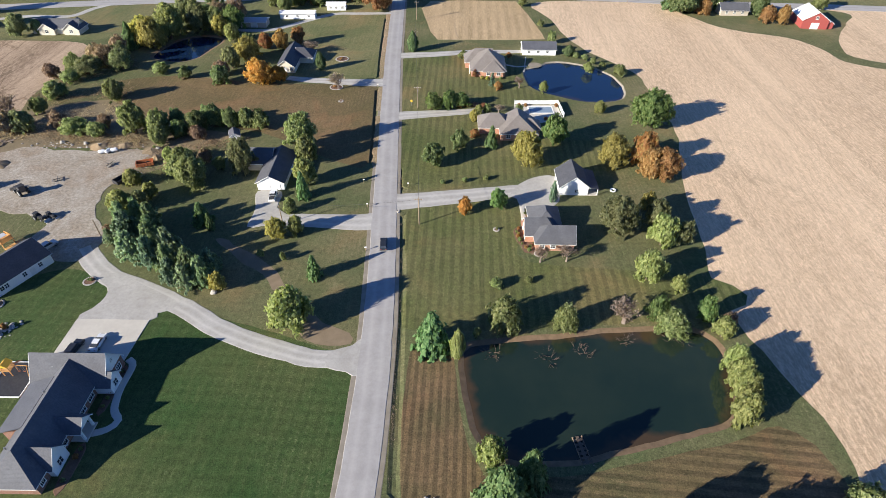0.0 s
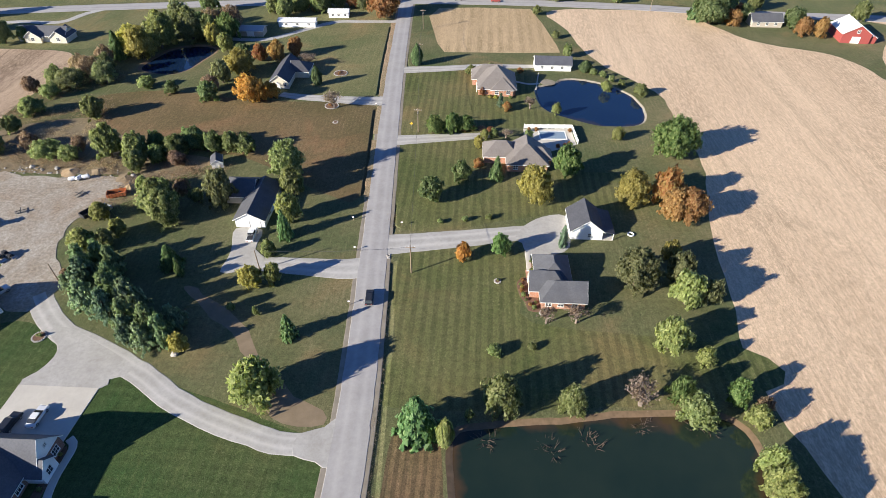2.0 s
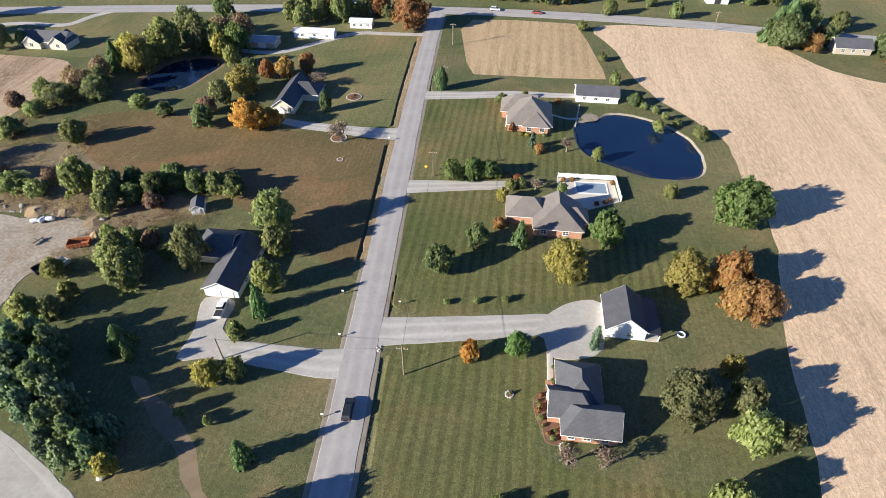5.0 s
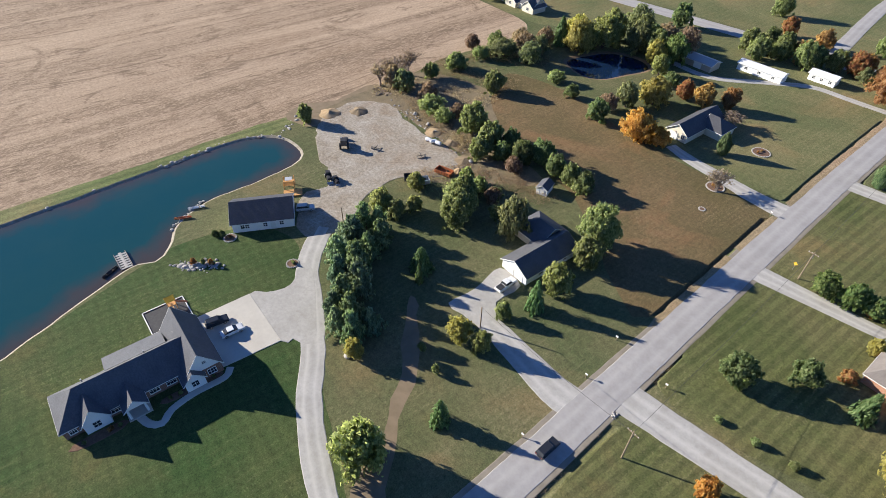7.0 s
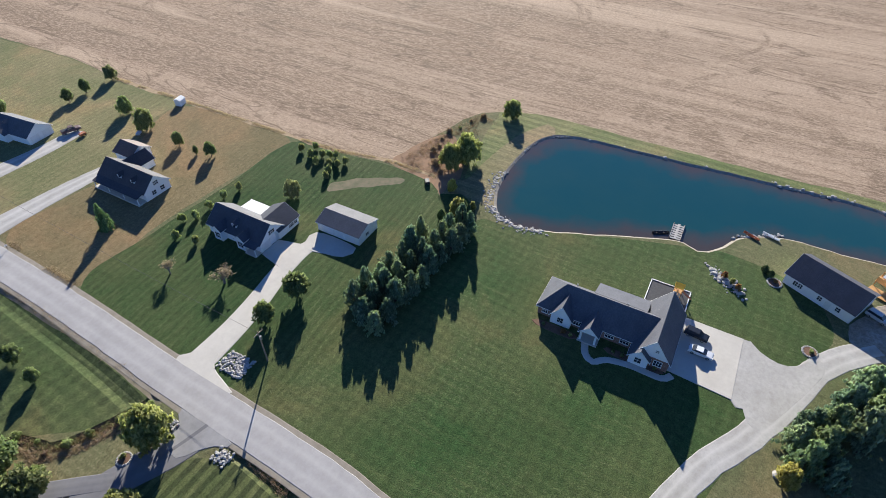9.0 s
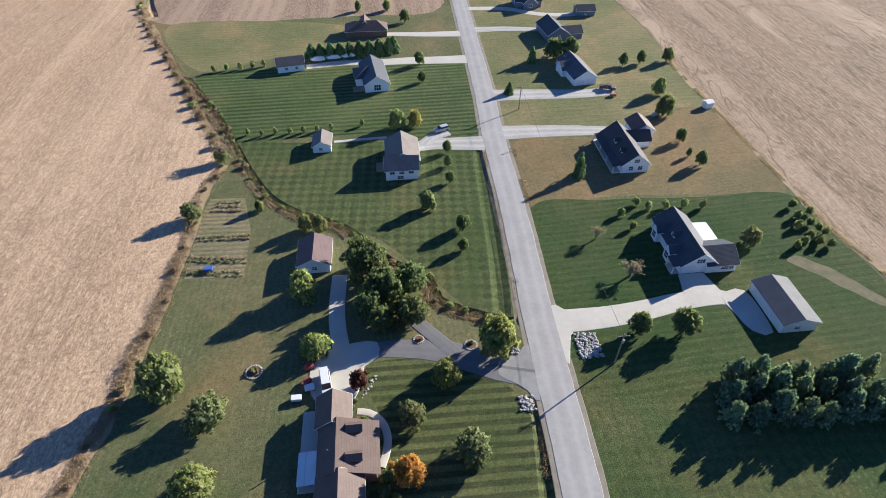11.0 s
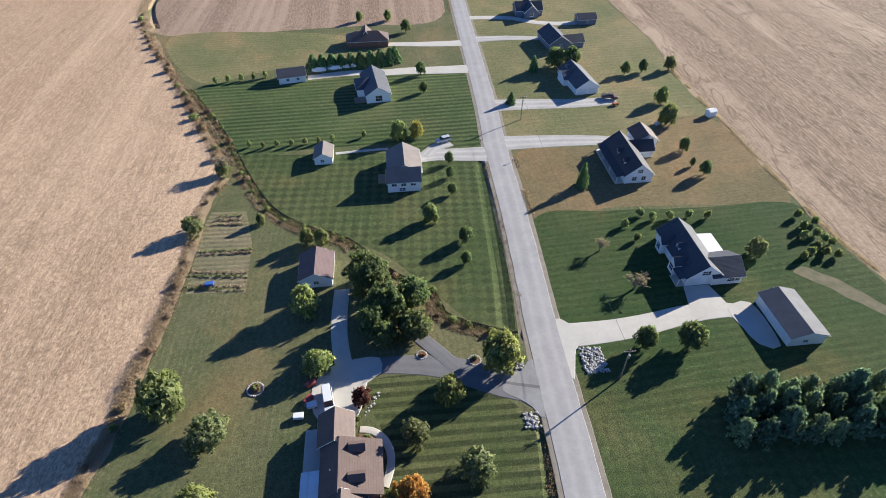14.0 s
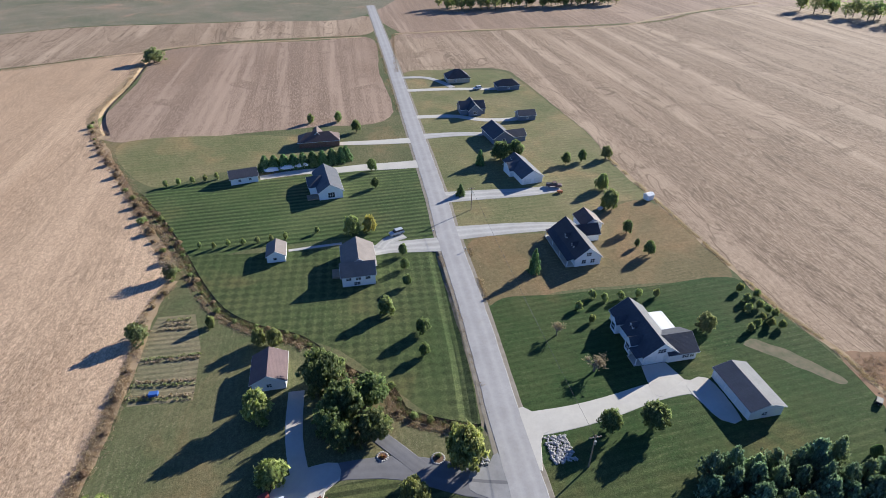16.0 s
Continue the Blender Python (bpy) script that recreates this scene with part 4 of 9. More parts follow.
def hash_of(text):
    return sum((i + 1) * ord(ch) for i, ch in enumerate(text))


# ---- buildings ----
class House:
    """A building in its own metres: x and y along its walls, its base at z 0."""

    def __init__(self, name, label, category, x, y, turn=0.0, group=""):
        self.ob = thing(name, label, category, pose(x, y, 0, 0, 0, turn), group)
        self.x, self.y, self.turn = x, y, turn

    def block(self, x0, x1, y0, y1, h, rise, axis, wall, roof, hip=(False, False), over=0.45, base=0.0, gable=None, slab_t=0.16):
        """Walls with a gabled or hipped roof; axis is the ridge's direction; hip: at the low and the high end."""
        if axis == "x":
            L0, L1, W0, W1 = x0, x1, y0, y1
        else:
            L0, L1, W0, W1 = y0, y1, x0, x1
        mid, half = (W0 + W1) / 2, (W1 - W0) / 2
        place = (lambda l, w, z: (l, w, z)) if axis == "x" else (lambda l, w, z: (w, l, z))
        bm = bmesh.new()
        box(bm, x0, x1, y0, y1, base, h)
        self._clean(bm)
        part("wall", bm, M[wall], self.ob)
        for end, hipped, d in ((L0, hip[0], 1), (L1, hip[1], -1)):
            if not hipped:
                bm = bmesh.new()
                tri = [(W0, h), (W1, h), (mid, h + rise)]
                a = [bm.verts.new(place(end, w, z)) for w, z in tri]
                b = [bm.verts.new(place(end + 0.2 * d, w, z)) for w, z in tri]
                bm.faces.new(a)
                bm.faces.new(b[::-1])
                for i in range(3):
                    bm.faces.new((a[i], a[(i + 1) % 3], b[(i + 1) % 3], b[i]))
                self._clean(bm)
                part("gable", bm, M[gable or wall], self.ob)
        k = rise / half
        drop = over * k
        eo = over * 0.8
        R0 = L0 + half * 0.95 if hip[0] else L0 - eo
        R1 = L1 - half * 0.95 if hip[1] else L1 + eo
        e0, e1 = L0 - (over if hip[0] else eo), L1 + (over if hip[1] else eo)
        for s, w in ((-1, W0 - over), (1, W1 + over)):
            low = [(e0, w, h - drop), (e1, w, h - drop), (R1, mid, h + rise), (R0, mid, h + rise)]
            self._sheet("roof", low, slab_t, M[roof], place)
        for hipped, e, r in ((hip[0], e0, R0), (hip[1], e1, R1)):
            if hipped:
                self._sheet("roof", [(e, W0 - over, h - drop), (e, W1 + over, h - drop), (r, mid, h + rise)], slab_t, M[roof], place)
        # trim: boards along eaves and rakes
        rails = [(place(e0, w, h - drop + 0.02), place(e1, w, h - drop + 0.02), 0.10) for w in (W0 - over, W1 + over)]
        for hipped, e in ((hip[0], e0), (hip[1], e1)):
            if hipped:
                rails.append((place(e, W0 - over, h - drop + 0.02), place(e, W1 + over, h - drop + 0.02), 0.10))
            else:
                rails += [(place(e, w, h - drop + 0.04), place(e, mid, h + rise + 0.04), 0.11) for w in (W0 - over, W1 + over)]
        for p, q, r in rails:
            bm = bmesh.new()
            self._bar(bm, p, q, r)
            part("fascia", bm, M["trim"], self.ob)

    def _clean(self, bm):
        bmesh.ops.recalc_face_normals(bm, faces=bm.faces[:])

    def _bar(self, bm, p, q, r):
        p, q = Vector(p), Vector(q)
        d = q - p
        m = Matrix.Translation(p) @ d.to_track_quat("X", "Z").to_matrix().to_4x4()
        box(bm, 0, d.length, -r * 0.5, r * 0.5, -r, r * 0.6, m)

    def _sheet(self, name, ring, t, material, place=None):
        bm = bmesh.new()
        pts = [Vector(place(*p) if place else p) for p in ring]
        a = [bm.verts.new(p + Vector((0, 0, t))) for p in pts]
        b = [bm.verts.new(p) for p in pts]
        bm.faces.new(a)
        bm.faces.new(b[::-1])
        n = len(pts)
        for i in range(n):
            bm.faces.new((a[i], b[i], b[(i + 1) % n], a[(i + 1) % n]))
        self._clean(bm)
        return part(name, bm, material, self.ob)

    def _frame(self, face, at):
        """The matrix of a wall face: local x along the wall, y outwards, z up. face: N, S, E or W; at: its plane."""
        turn = {"S": 0, "E": 90, "N": 180, "W": 270}[face]
        off = {"S": (0, at, 0), "N": (0, at, 0), "E": (at, 0, 0), "W": (at, 0, 0)}[face]
        return Matrix.Translation(off) @ Matrix.Rotation(radians(turn), 4, "Z")

    def _u(self, face, u):
        return {"S": u, "N": -u, "E": u, "W": -u}[face]

    def window(self, face, at, u, z, w=1.1, h=1.3, bars=1, trim="trim"):
        m, u = self._frame(face, at), self._u(face, u)
        bm = bmesh.new()
        f = 0.11
        ring = [(u - w / 2, z), (u + w / 2, z), (u + w / 2, z + h), (u - w / 2, z + h)]
        wide = [(u - w / 2 - f, z - f), (u + w / 2 + f, z - f), (u + w / 2 + f, z + h + f), (u - w / 2 - f, z + h + f)]
        loops = [[bm.verts.new(m @ Vector((px, dy, pz))) for px, pz in line] for line, dy in ((wide, 0.02), (wide, -0.09), (ring, -0.09), (ring, 0.02))]
        for k in range(4):
            for i in range(4):
                j = (i + 1) % 4
                bm.faces.new((loops[k][i], loops[k][j], loops[(k + 1) % 4][j], loops[(k + 1) % 4][i]))
        bmesh.ops.recalc_face_normals(bm, faces=bm.faces[:])
        win = part("window", bm, M[trim], self.ob)
        bm = bmesh.new()
        box(bm, u - w / 2 - f - 0.03, u + w / 2 + f + 0.03, -0.15, 0.0, z - f - 0.05, z - f, m)
        part("sill", bm, M[trim], win)
        for i in range(bars):
            c = u - w / 2 + w * (i + 1) / (bars + 1)
            bm = bmesh.new()
            box(bm, c - 0.035, c + 0.035, -0.07, 0.0, z, z + h, m)
            part("glazing_bar", bm, M[trim], win)
        bm = bmesh.new()
        box(bm, u - w / 2, u + w / 2, -0.066, 0.0, z + h / 2 - 0.03, z + h / 2 + 0.03, m)
        part("rail", bm, M[trim], win)
        bm = bmesh.new()
        box(bm, u - w / 2, u + w / 2, -0.03, 0.01, z, z + h, m)
        part("pane", bm, M["glass"], win)

    def door(self, face, at, u, w=1.0, h=2.05, material="trim", name="door"):
        m, u = self._frame(face, at), self._u(face, u)
        bm = bmesh.new()
        box(bm, u - w / 2, u + w / 2, -0.06, 0.02, 0.02, h, m)
        for k in range(1, 4):
            if name == "garage_door":
                box(bm, u - w / 2 + 0.08, u + w / 2 - 0.08, -0.085, -0.04, h * k / 4 - h / 5 + 0.02, h * k / 4 - 0.04, m)
        d = part(name, bm, M[material], self.ob)
        bm = bmesh.new()
        for r in ((u - w / 2 - 0.12, u - w / 2, -0.1, 0.02, 0.0, h + 0.12), (u + w / 2, u + w / 2 + 0.12, -0.1, 0.02, 0.0, h + 0.12), (u - w / 2, u + w / 2, -0.1, 0.02, h, h + 0.12)):
            box(bm, *r, m)
        part("door_frame", bm, M["trim"], d)

    def dormer(self, x, y, face, z, w=1.8, depth=2.6, wall="white", roof="roof_dark"):
        """A small gabled dormer that looks out to face, its sill at z."""
        m = Matrix.Translation((x, y, z)) @ Matrix.Rotation(radians({"S": 0, "E": 90, "N": 180, "W": 270}[face]), 4, "Z")
        bm = bmesh.new()
        hh = 1.25
        ring = [(-w / 2, -0.9), (w / 2, -0.9), (w / 2, hh), (0, hh + w * 0.42), (-w / 2, hh)]
        vs = prism(bm, ring, 0, depth)
        bmesh.ops.transform(bm, matrix=m, verts=vs)
        self._clean(bm)
        d = part("dormer", bm, M[wall], self.ob)
        for s in (-1, 1):
            bm = bmesh.new()
            o = 0.22
            pts = [(s * (w / 2 + o), -0.25, hh - 0.84 * o), (s * (w / 2 + o), depth, hh - 0.84 * o), (0, depth, hh + w * 0.42), (0, -0.25, hh + w * 0.42)]
            a = [bm.verts.new(m @ Vector((p[0], p[1], p[2] + 0.12))) for p in pts]
            b = [bm.verts.new(m @ Vector((p[0], p[1], p[2] + 0.01))) for p in pts]
            bm.faces.new(a)
            bm.faces.new(b[::-1])
            for i in range(4):
                bm.faces.new((a[i], b[i], b[(i + 1) % 4], a[(i + 1) % 4]))
            self._clean(bm)
            part("dormer_roof", bm, M[roof], d)
        bm = bmesh.new()
        box(bm, -0.42, 0.42, -0.04, 0.02, 0.15, 1.2, m)
        part("pane", bm, M["glass"], d)
        bm = bmesh.new()
        for r in ((-0.52, 0.52, -0.07, 0.02, 1.2, 1.3), (-0.52, 0.52, -0.07, 0.02, 0.05, 0.15), (-0.52, -0.42, -0.07, 0.02, 0.15, 1.2), (0.42, 0.52, -0.07, 0.02, 0.15, 1.2), (-0.03, 0.03, -0.06, 0.0, 0.15, 1.2)):
            box(bm, *r, m)
        part("window_frame", bm, M["trim"], d)

    def chimney(self, x, y, z0, z1, w=0.8, material="brick"):
        bm = boxes((x - w / 2, x + w / 2, y - w / 2, y + w / 2, z0, z1), (x - w / 2 - 0.08, x + w / 2 + 0.08, y - w / 2 - 0.08, y + w / 2 + 0.08, z1, z1 + 0.15))
        part("chimney", bm, M[material], self.ob)

    def vent(self, x, y, z, r=0.14, h=0.5):
        bm = bmesh.new()
        rod(bm, (x, y, z - 0.4), (x, y, z + h), r, r, 8)
        part("roof_vent", bm, M["steel"], self.ob)

    def posts(self, rows, z0, z1, w=0.22, material="trim"):
        for x, y in rows:
            part("post", boxes((x - w / 2, x + w / 2, y - w / 2, y + w / 2, z0, z1)), M[material], self.ob)

    def deck(self, x0, x1, y0, y1, z, material="concrete", name="porch_floor"):
        part(name, boxes((x0, x1, y0, y1, 0.0, z)), M[material], self.ob)


# ---- the land and its water ----
pond("pond_east", [(4.6, 73.4), (6.1, 77.4), (14.6, 78.9), (27.1, 80.2), (37.5, 82), (46.5, 82.6), (54.7, 82.7), (59.6, 79.6), (60.5, 73.5), (58.7, 65.7), (55.7, 60.3), (44.8, 56.8), (33.5, 54), (24.7, 51.8), (12.4, 51.6), (7.6, 56.1), (6, 62.4)], M["water_east"], M["bank"], "dark green still pond water", -0.28, 1.3)
pond("pond_north", [(32.6, 222.5), (35.7, 225.9), (41.2, 228.8), (43.1, 231.4), (50.3, 232.1), (58.7, 228.7), (66.2, 221.7), (69.7, 212.3), (69.3, 202.7), (65.9, 197.4), (59.7, 195.9), (51.5, 196.4), (42.6, 200.8), (34.6, 207.5)], M["water_north"], M["bank_pale"], "deep blue pond water with a pale stone edge", -0.4, 0.7)
pond("pond_west", [(-100.3, 19.7), (-108.6, 17.4), (-122.7, 17.2), (-135.1, 19.8), (-140.4, 27.4), (-142.1, 50.6), (-144.1, 88.1), (-145.1, 106.5), (-140.7, 117.4), (-131.7, 120.4), (-124.7, 117.7), (-122, 103.6), (-121.4, 88.7), (-116.4, 79.2), (-108.9, 74.7), (-106.2, 70.7), (-107.6, 67), (-106, 60.9), (-98.8, 45.1), (-94.5, 34.3), (-93.6, 24.9)], M["water_west"], M["bank_pale"], "clear teal blue pond water", -0.4, 0.8)
pond("pond_far", [(-124.6, 233.2), (-113, 229.2), (-106.5, 233.2), (-103.2, 243.8), (-101.8, 253.9), (-109.7, 257.6), (-119.5, 253.3), (-124.2, 242)], M["water_north"], M["bank"], "shaded dark pond under trees", -0.4, 1.5)
_holes = ZONES[:]
ZONES.clear()
zone("lawn_1", M["lawn_green"], [(-24, 76), (-60, 88), (-95, 100), (-108, 78), (-92, 30), (-88, 18), (-50, 8), (-20, 2), (-17, 40), (-18, 70)], "lush dark green mown lawn round the large house")
zone("lawn_13", M["berm"], [(-153, 8), (-140, 2), (-120, 4), (-104, 8), (-98, 14), (-110, 19), (-136, 22), (-140, 50), (-143, 95), (-142, 118), (-152, 124)], "bright green grass on the dam round the pond", True, 0.4)
zone("field_1", M["field_east"], [(49, 312), (52.5, 285), (56, 264), (63, 245), (74, 228), (79.5, 216), (79, 191), (80, 172), (72.6, 140), (68.5, 111), (66, 97), (67.2, 84), (69.5, 77), (72.6, 66), (75, 55), (72, 35), (67, 16), (64, 3), (63, -8), (61, -27), (60.7, -44), (60, -67), (57.5, -75), (62, -89), (73, -109), (88, -146), (100, -168), (116, -207), (120, -231), (120, -314), (118, -348), (158, -334), (197, -314), (420, -250), (640, -150), (640, 130), (470, 290), (190, 306), (120, 313)], "wide pale tan harvested crop field", True, 0.8, 5.0)
zone("field_7", M["field_south"], [(70, 27), (67, 16), (64, 3), (63, -8), (61, -27), (60.7, -44), (60, -67), (57.5, -75), (62, -89), (73, -109), (88, -146), (100, -168), (116, -207), (120, -231), (120, -314), (118, -348), (158, -334), (197, -314), (420, -250), (640, -150), (640, 60), (300, 40), (120, 30)], "wide tan harvested field, darker towards the south", True, 0.8, 5.0)
zone("field_2", M["field_west"], [(-162, 247), (-154, 223), (-155, 198), (-152, 180), (-149, 157), (-145, 143), (-148, 132), (-150, 122), (-150, 104), (-149, 86), (-149, 57), (-149, 30), (-148, 12), (-140, -4), (-126, -9), (-113, -10), (-104, 1), (-100.5, -4), (-100.5, -17), (-98.5, -33), (-98.1, -59), (-97.9, -92), (-98, -130), (-100.5, -157), (-99, -200), (-97, -240), (-92, -263), (-63, -269), (-33, -266), (-42, -364), (-107, -366), (-250, -371), (-330, -407), (-520, -430), (-700, -200), (-700, 200), (-420, 262), (-300, 256), (-215, 250)], "wide brown harvested field with darker swales", True, 0.8, 5.0)
zone("field_3", M["field_north"], [(-12.5, 300), (-8, 312), (11, 314), (37.8, 313), (41.7, 293), (45.5, 267), (46, 258.5), (27, 257.0), (-3.6, 256.5), (-7, 266)], "small golden striped cut hay field", False)
zone("field_4", M["field_plowed"], [(102, -186), (72, -183), (47, -186), (17, -187.5), (-17, -194), (-20, -268), (-23, -358), (15, -358), (76, -358), (111, -349), (116, -323), (113.6, -271), (115, -234), (115, -214), (109, -195)], "reddish brown plowed field", True, 0.6, 5.0)
zone("field_5", M["field_plowed"], [(-46, -371), (-107, -370), (-250, -376), (-330, -412), (-520, -440), (-520, -640), (-60, -640)], "brown plowed field beyond the hedge", True, 0.6, 8.0)
zone("field_6", M["field_west"], [(-24, -374), (20, -369), (77, -366), (124, -347), (158, -338), (200, -320), (420, -258), (500, -330), (240, -419), (185, -436), (85, -434), (-25, -440)], "tan harvested field beyond the creek", True, 0.6, 8.0)
zone("pasture_1", M["pasture"], [(500, -340), (240, -422), (185, -439), (85, -437), (-26, -443), (-34, -640), (500, -640)], "dull green open pasture", True, 0.6, 8.0)
zone("lawn_17", M["lawn_pale"], [(-28, 214), (-52, 216), (-62, 240), (-92, 262), (-104, 276), (-96, 306), (-32, 314), (-29, 262)], "pale mown grass by the mobile homes", True, 0.5)
zone("lawn_18", M["lawn_pale"], [(-320, 290), (-171, 311), (-90, 323), (-22, 329), (37, 330), (93, 326), (150, 319), (300, 306), (620, 330), (500, 520), (0, 620), (-400, 520)], "pale open grass beyond the highway", True, 0.6, 8.0)
zone("lawn_19", M["lawn_pale"], [(-210, 254), (-164, 250), (-146, 262), (-118, 282), (-112, 306), (-171, 298), (-240, 286), (-260, 262)], "pale grass round the far white house", True, 0.6)
zone("lawn_2", M["lawn_brown"], [(-130, 207), (-108, 214), (-84, 210), (-62, 208), (-45, 208), (-27, 206.5), (-25, 184), (-24, 150), (-35, 152), (-60, 168), (-75, 172), (-98, 177), (-117, 187)], "large brownish sparse lawn")
# brighter grass colour stands in for forward-scattered sunlight on the far lots
zone("lawn_16", M["lawn_far_backlit"], [(-28, -84), (-60, -83), (-86, -95), (-97, -97), (-98, -130), (-100, -157), (-98, -200), (-95, -240), (-90, -260), (-63, -266), (-33, -264), (-29, -190), (-27, -114)], "yellow green grass of the far lots, coloured brighter as if backlit", True, 0.5)
zone("lawn_3", M["lawn_dry"], [(-26.7, -78.4), (-42.4, -80.8), (-60.4, -80), (-85, -93), (-96.5, -90), (-96.2, -48), (-71, -48.8), (-47, -50.4), (-25, -48.8)], "dry tan yard of thin grass", True, 0.3)
zone("lawn_4", M["lawn_deep"], [(-24.8, -47.3), (-46.4, -49.1), (-70.5, -47.6), (-95.6, -46.6), (-98, -28.8), (-99.6, -11.3), (-97, 12), (-86, 19), (-70, 17), (-52, 14), (-29, 9.5), (-23, 7), (-22.4, -12)], "deep green mown lawn round the white house", True, 0.3)
zone("lawn_5", M["lawn_stripe"], [(-19.4, -134.3), (9.6, -138), (39.7, -136), (77, -134), (57, -89), (37, -88.5), (12, -88.4), (-3, -81.5), (-17, -83)], "lawn mown in fine light and dark stripes", True, 0.2)
zone("lawn_6", M["lawn_check"], [(56, -86), (38.6, -85.8), (12, -83.5), (-15.8, -77.5), (-15.2, -46), (-14.6, -12.5), (-5.3, -14), (2.7, -24.2), (14.2, -39), (24.7, -46), (42, -59.6)], "lawn mown in a checkered pattern", True, 0.2)
zone("lawn_7", M["lawn_se"], [(17.4, -3), (5.7, -2.6), (-8.9, 5), (-11.8, 15.7), (-11, 30), (17.3, 34), (15.5, 10.7), (18.5, 2)], "front lawn with broad mown stripes", True, 0.2)
zone("lawn_8", M["lawn_far_backlit"], [(98.4, -183.3), (51.5, -183.8), (17.7, -172), (9, -150.8), (52.2, -146), (78.2, -138.9)], "even green lawn beside the plowed field, coloured brighter as if backlit")
zone("lawn_9", M["lawn_cut"], [(-6.6, 77), (1.6, 77.1), (3.6, 62.4), (5.2, 54), (8, 48), (9.8, 38), (-5.5, 38)], "brown and green cut strip of grass by the pond", True, 0.3)
zone("lawn_10", M["lawn_cut_cross"], [(26, 49), (54.2, 55.3), (64.9, 58.8), (71, 51.5), (66, 38), (12, 38), (12, 47)], "brownish mown bank south of the pond", True, 0.3)
zone("lawn_11", M["lawn_east"], [(-9.5, 127), (10, 130.5), (20, 131), (22, 118), (22, 105), (66, 100), (65, 88), (-7, 82), (-8.3, 97)], "olive lawn with long mown stripes", True, 0.3)
zone("lawn_12", M["lawn_east"], [(-12.5, 138), (20, 142), (33, 146), (60, 150), (70, 165), (30, 168), (12, 183), (-13, 180)], "olive lawn along the road", True, 0.3)
zone("lawn_14", M["lawn_east"], [(-17, 187), (-20, 234), (12, 239.5), (30, 240), (31, 226), (30.5, 208), (44, 196), (20, 192)], "greenish lawn before the house by the blue pond", True, 0.4)
zone("garden_1", M["garden"], [(59.5, -52), (58.6, -60.2), (49.5, -59.6), (46.2, -46), (45.4, -29.8), (58.8, -30.6), (59.3, -44)], "dry vegetable garden with cut rows", False)
zone("dirt_1", M["dirt"], [(-24.5, 80.6), (-31, 83.6), (-38, 92), (-47, 101), (-58, 109.6), (-60.5, 112.4), (-57, 112), (-47.5, 106), (-40.5, 99.6), (-36, 93), (-29, 86.6)], "worn brown track under the trees", True, 1.0)
zone("dirt_2", M["dirt"], [(-32.6, 83.1), (-28.4, 84.3), (-20.8, 80.8), (-19.8, 77.9), (-24.7, 77.2), (-30, 79)], "bare earth beside the drive", True, 0.4)
zone("dirt_3", M["dirt"], [(-151, 126), (-144, 127), (-138, 131), (-145, 142), (-144, 152), (-136, 157), (-120, 158), (-104, 158), (-95, 160), (-100, 166), (-122, 165), (-140, 167), (-152, 162), (-150, 145), (-154, 135)], "churned brown earth round the gravel yard", True, 1.2)
zone("scrub_1", M["scrub"], [(-146, 134), (-150, 158), (-151, 180), (-128, 192), (-112, 184), (-92, 172), (-72, 168), (-80, 157), (-86, 148), (-96, 139), (-99, 138), (-97, 150), (-97, 158), (-118, 159), (-140, 156), (-145, 142)], "dry weedy ground with brush", True, 1.2)
zone("ground_farm", M["grass"], [(122.4, 313), (127.4, 286), (139.3, 273), (162, 263), (170.6, 248), (177, 233), (230, 212), (232, 217), (184, 238), (180, 252), (190, 272), (199, 284), (204, 303)], "grass round the red barn")
_creek = curve([(80, -132.5), (66.7, -108), (57.2, -87.8), (51.1, -73.8), (43.5, -59.8), (34.4, -51.3), (23.4, -44.9), (12, -31.2), (3.9, -24.5), (2.3, -18.5), (-3, -14.5), (-12, -10.5)], False, 4.0)
_side = normals(_creek)
zone("creek_1", M["creek_bed"], [(x + 1.25 * a, y + 1.25 * b) for (x, y), (a, b) in zip(_creek, _side)] + [(x - 1.25 * a, y - 1.25 * b) for (x, y), (a, b) in zip(_creek[::-1], _side[::-1])], "weedy creek bed between the lawns", False)
zone("lawn_15", M["berm_dry"], [(-94.8, 4.5), (-101.5, 4.5), (-104, 8.2), (-116.5, 9.4), (-131.2, 11.6), (-143.9, 17.3), (-138.6, 22), (-126.8, 18), (-113.2, 18), (-102.7, 19), (-98, 22), (-96.5, 27), (-95.5, 34), (-94.2, 34.6), (-93.6, 27), (-95.2, 20.5), (-96.8, 16.4), (-97.5, 10.3)], "pale dry mown grass round the pond", True, 0.5)
zone("weed_patch", M["dirt_red"], [(-101.5, -15), (-114.4, -12.2), (-121, -9.5), (-123, -5), (-112.4, 3.0), (-103.7, 6.8), (-100.4, 5.6), (-94.5, 5.6), (-98.2, 0.9), (-99.8, -8.5)], "reddish earth and dead weeds at the field corner", True, 0.8)
zone("tilled_bed", M["tilled"], [(-80.4, -22.2), (-83.6, -23.4), (-86.8, -21.6), (-91.2, -16.4), (-94.8, -10.4), (-96.0, -6.6), (-93.6, -6.6), (-90.2, -10.2), (-86.4, -15.2), (-83.0, -19.2)], "bare brown tilled garden bed in the lawn", True, 0.7, 1.2)
zone("verge_4", M["verge_weed"], [(-15.0, -10), (-16.6, -30), (-18, -52), (-19, -76), (-16.4, -77.5), (-15.6, -60.3), (-15.3, -44.9), (-14.8, -30.5), (-13.9, -17.4), (-12.9, -10)], "grey brown weedy roadside verge", True, 0.35, 2.0)
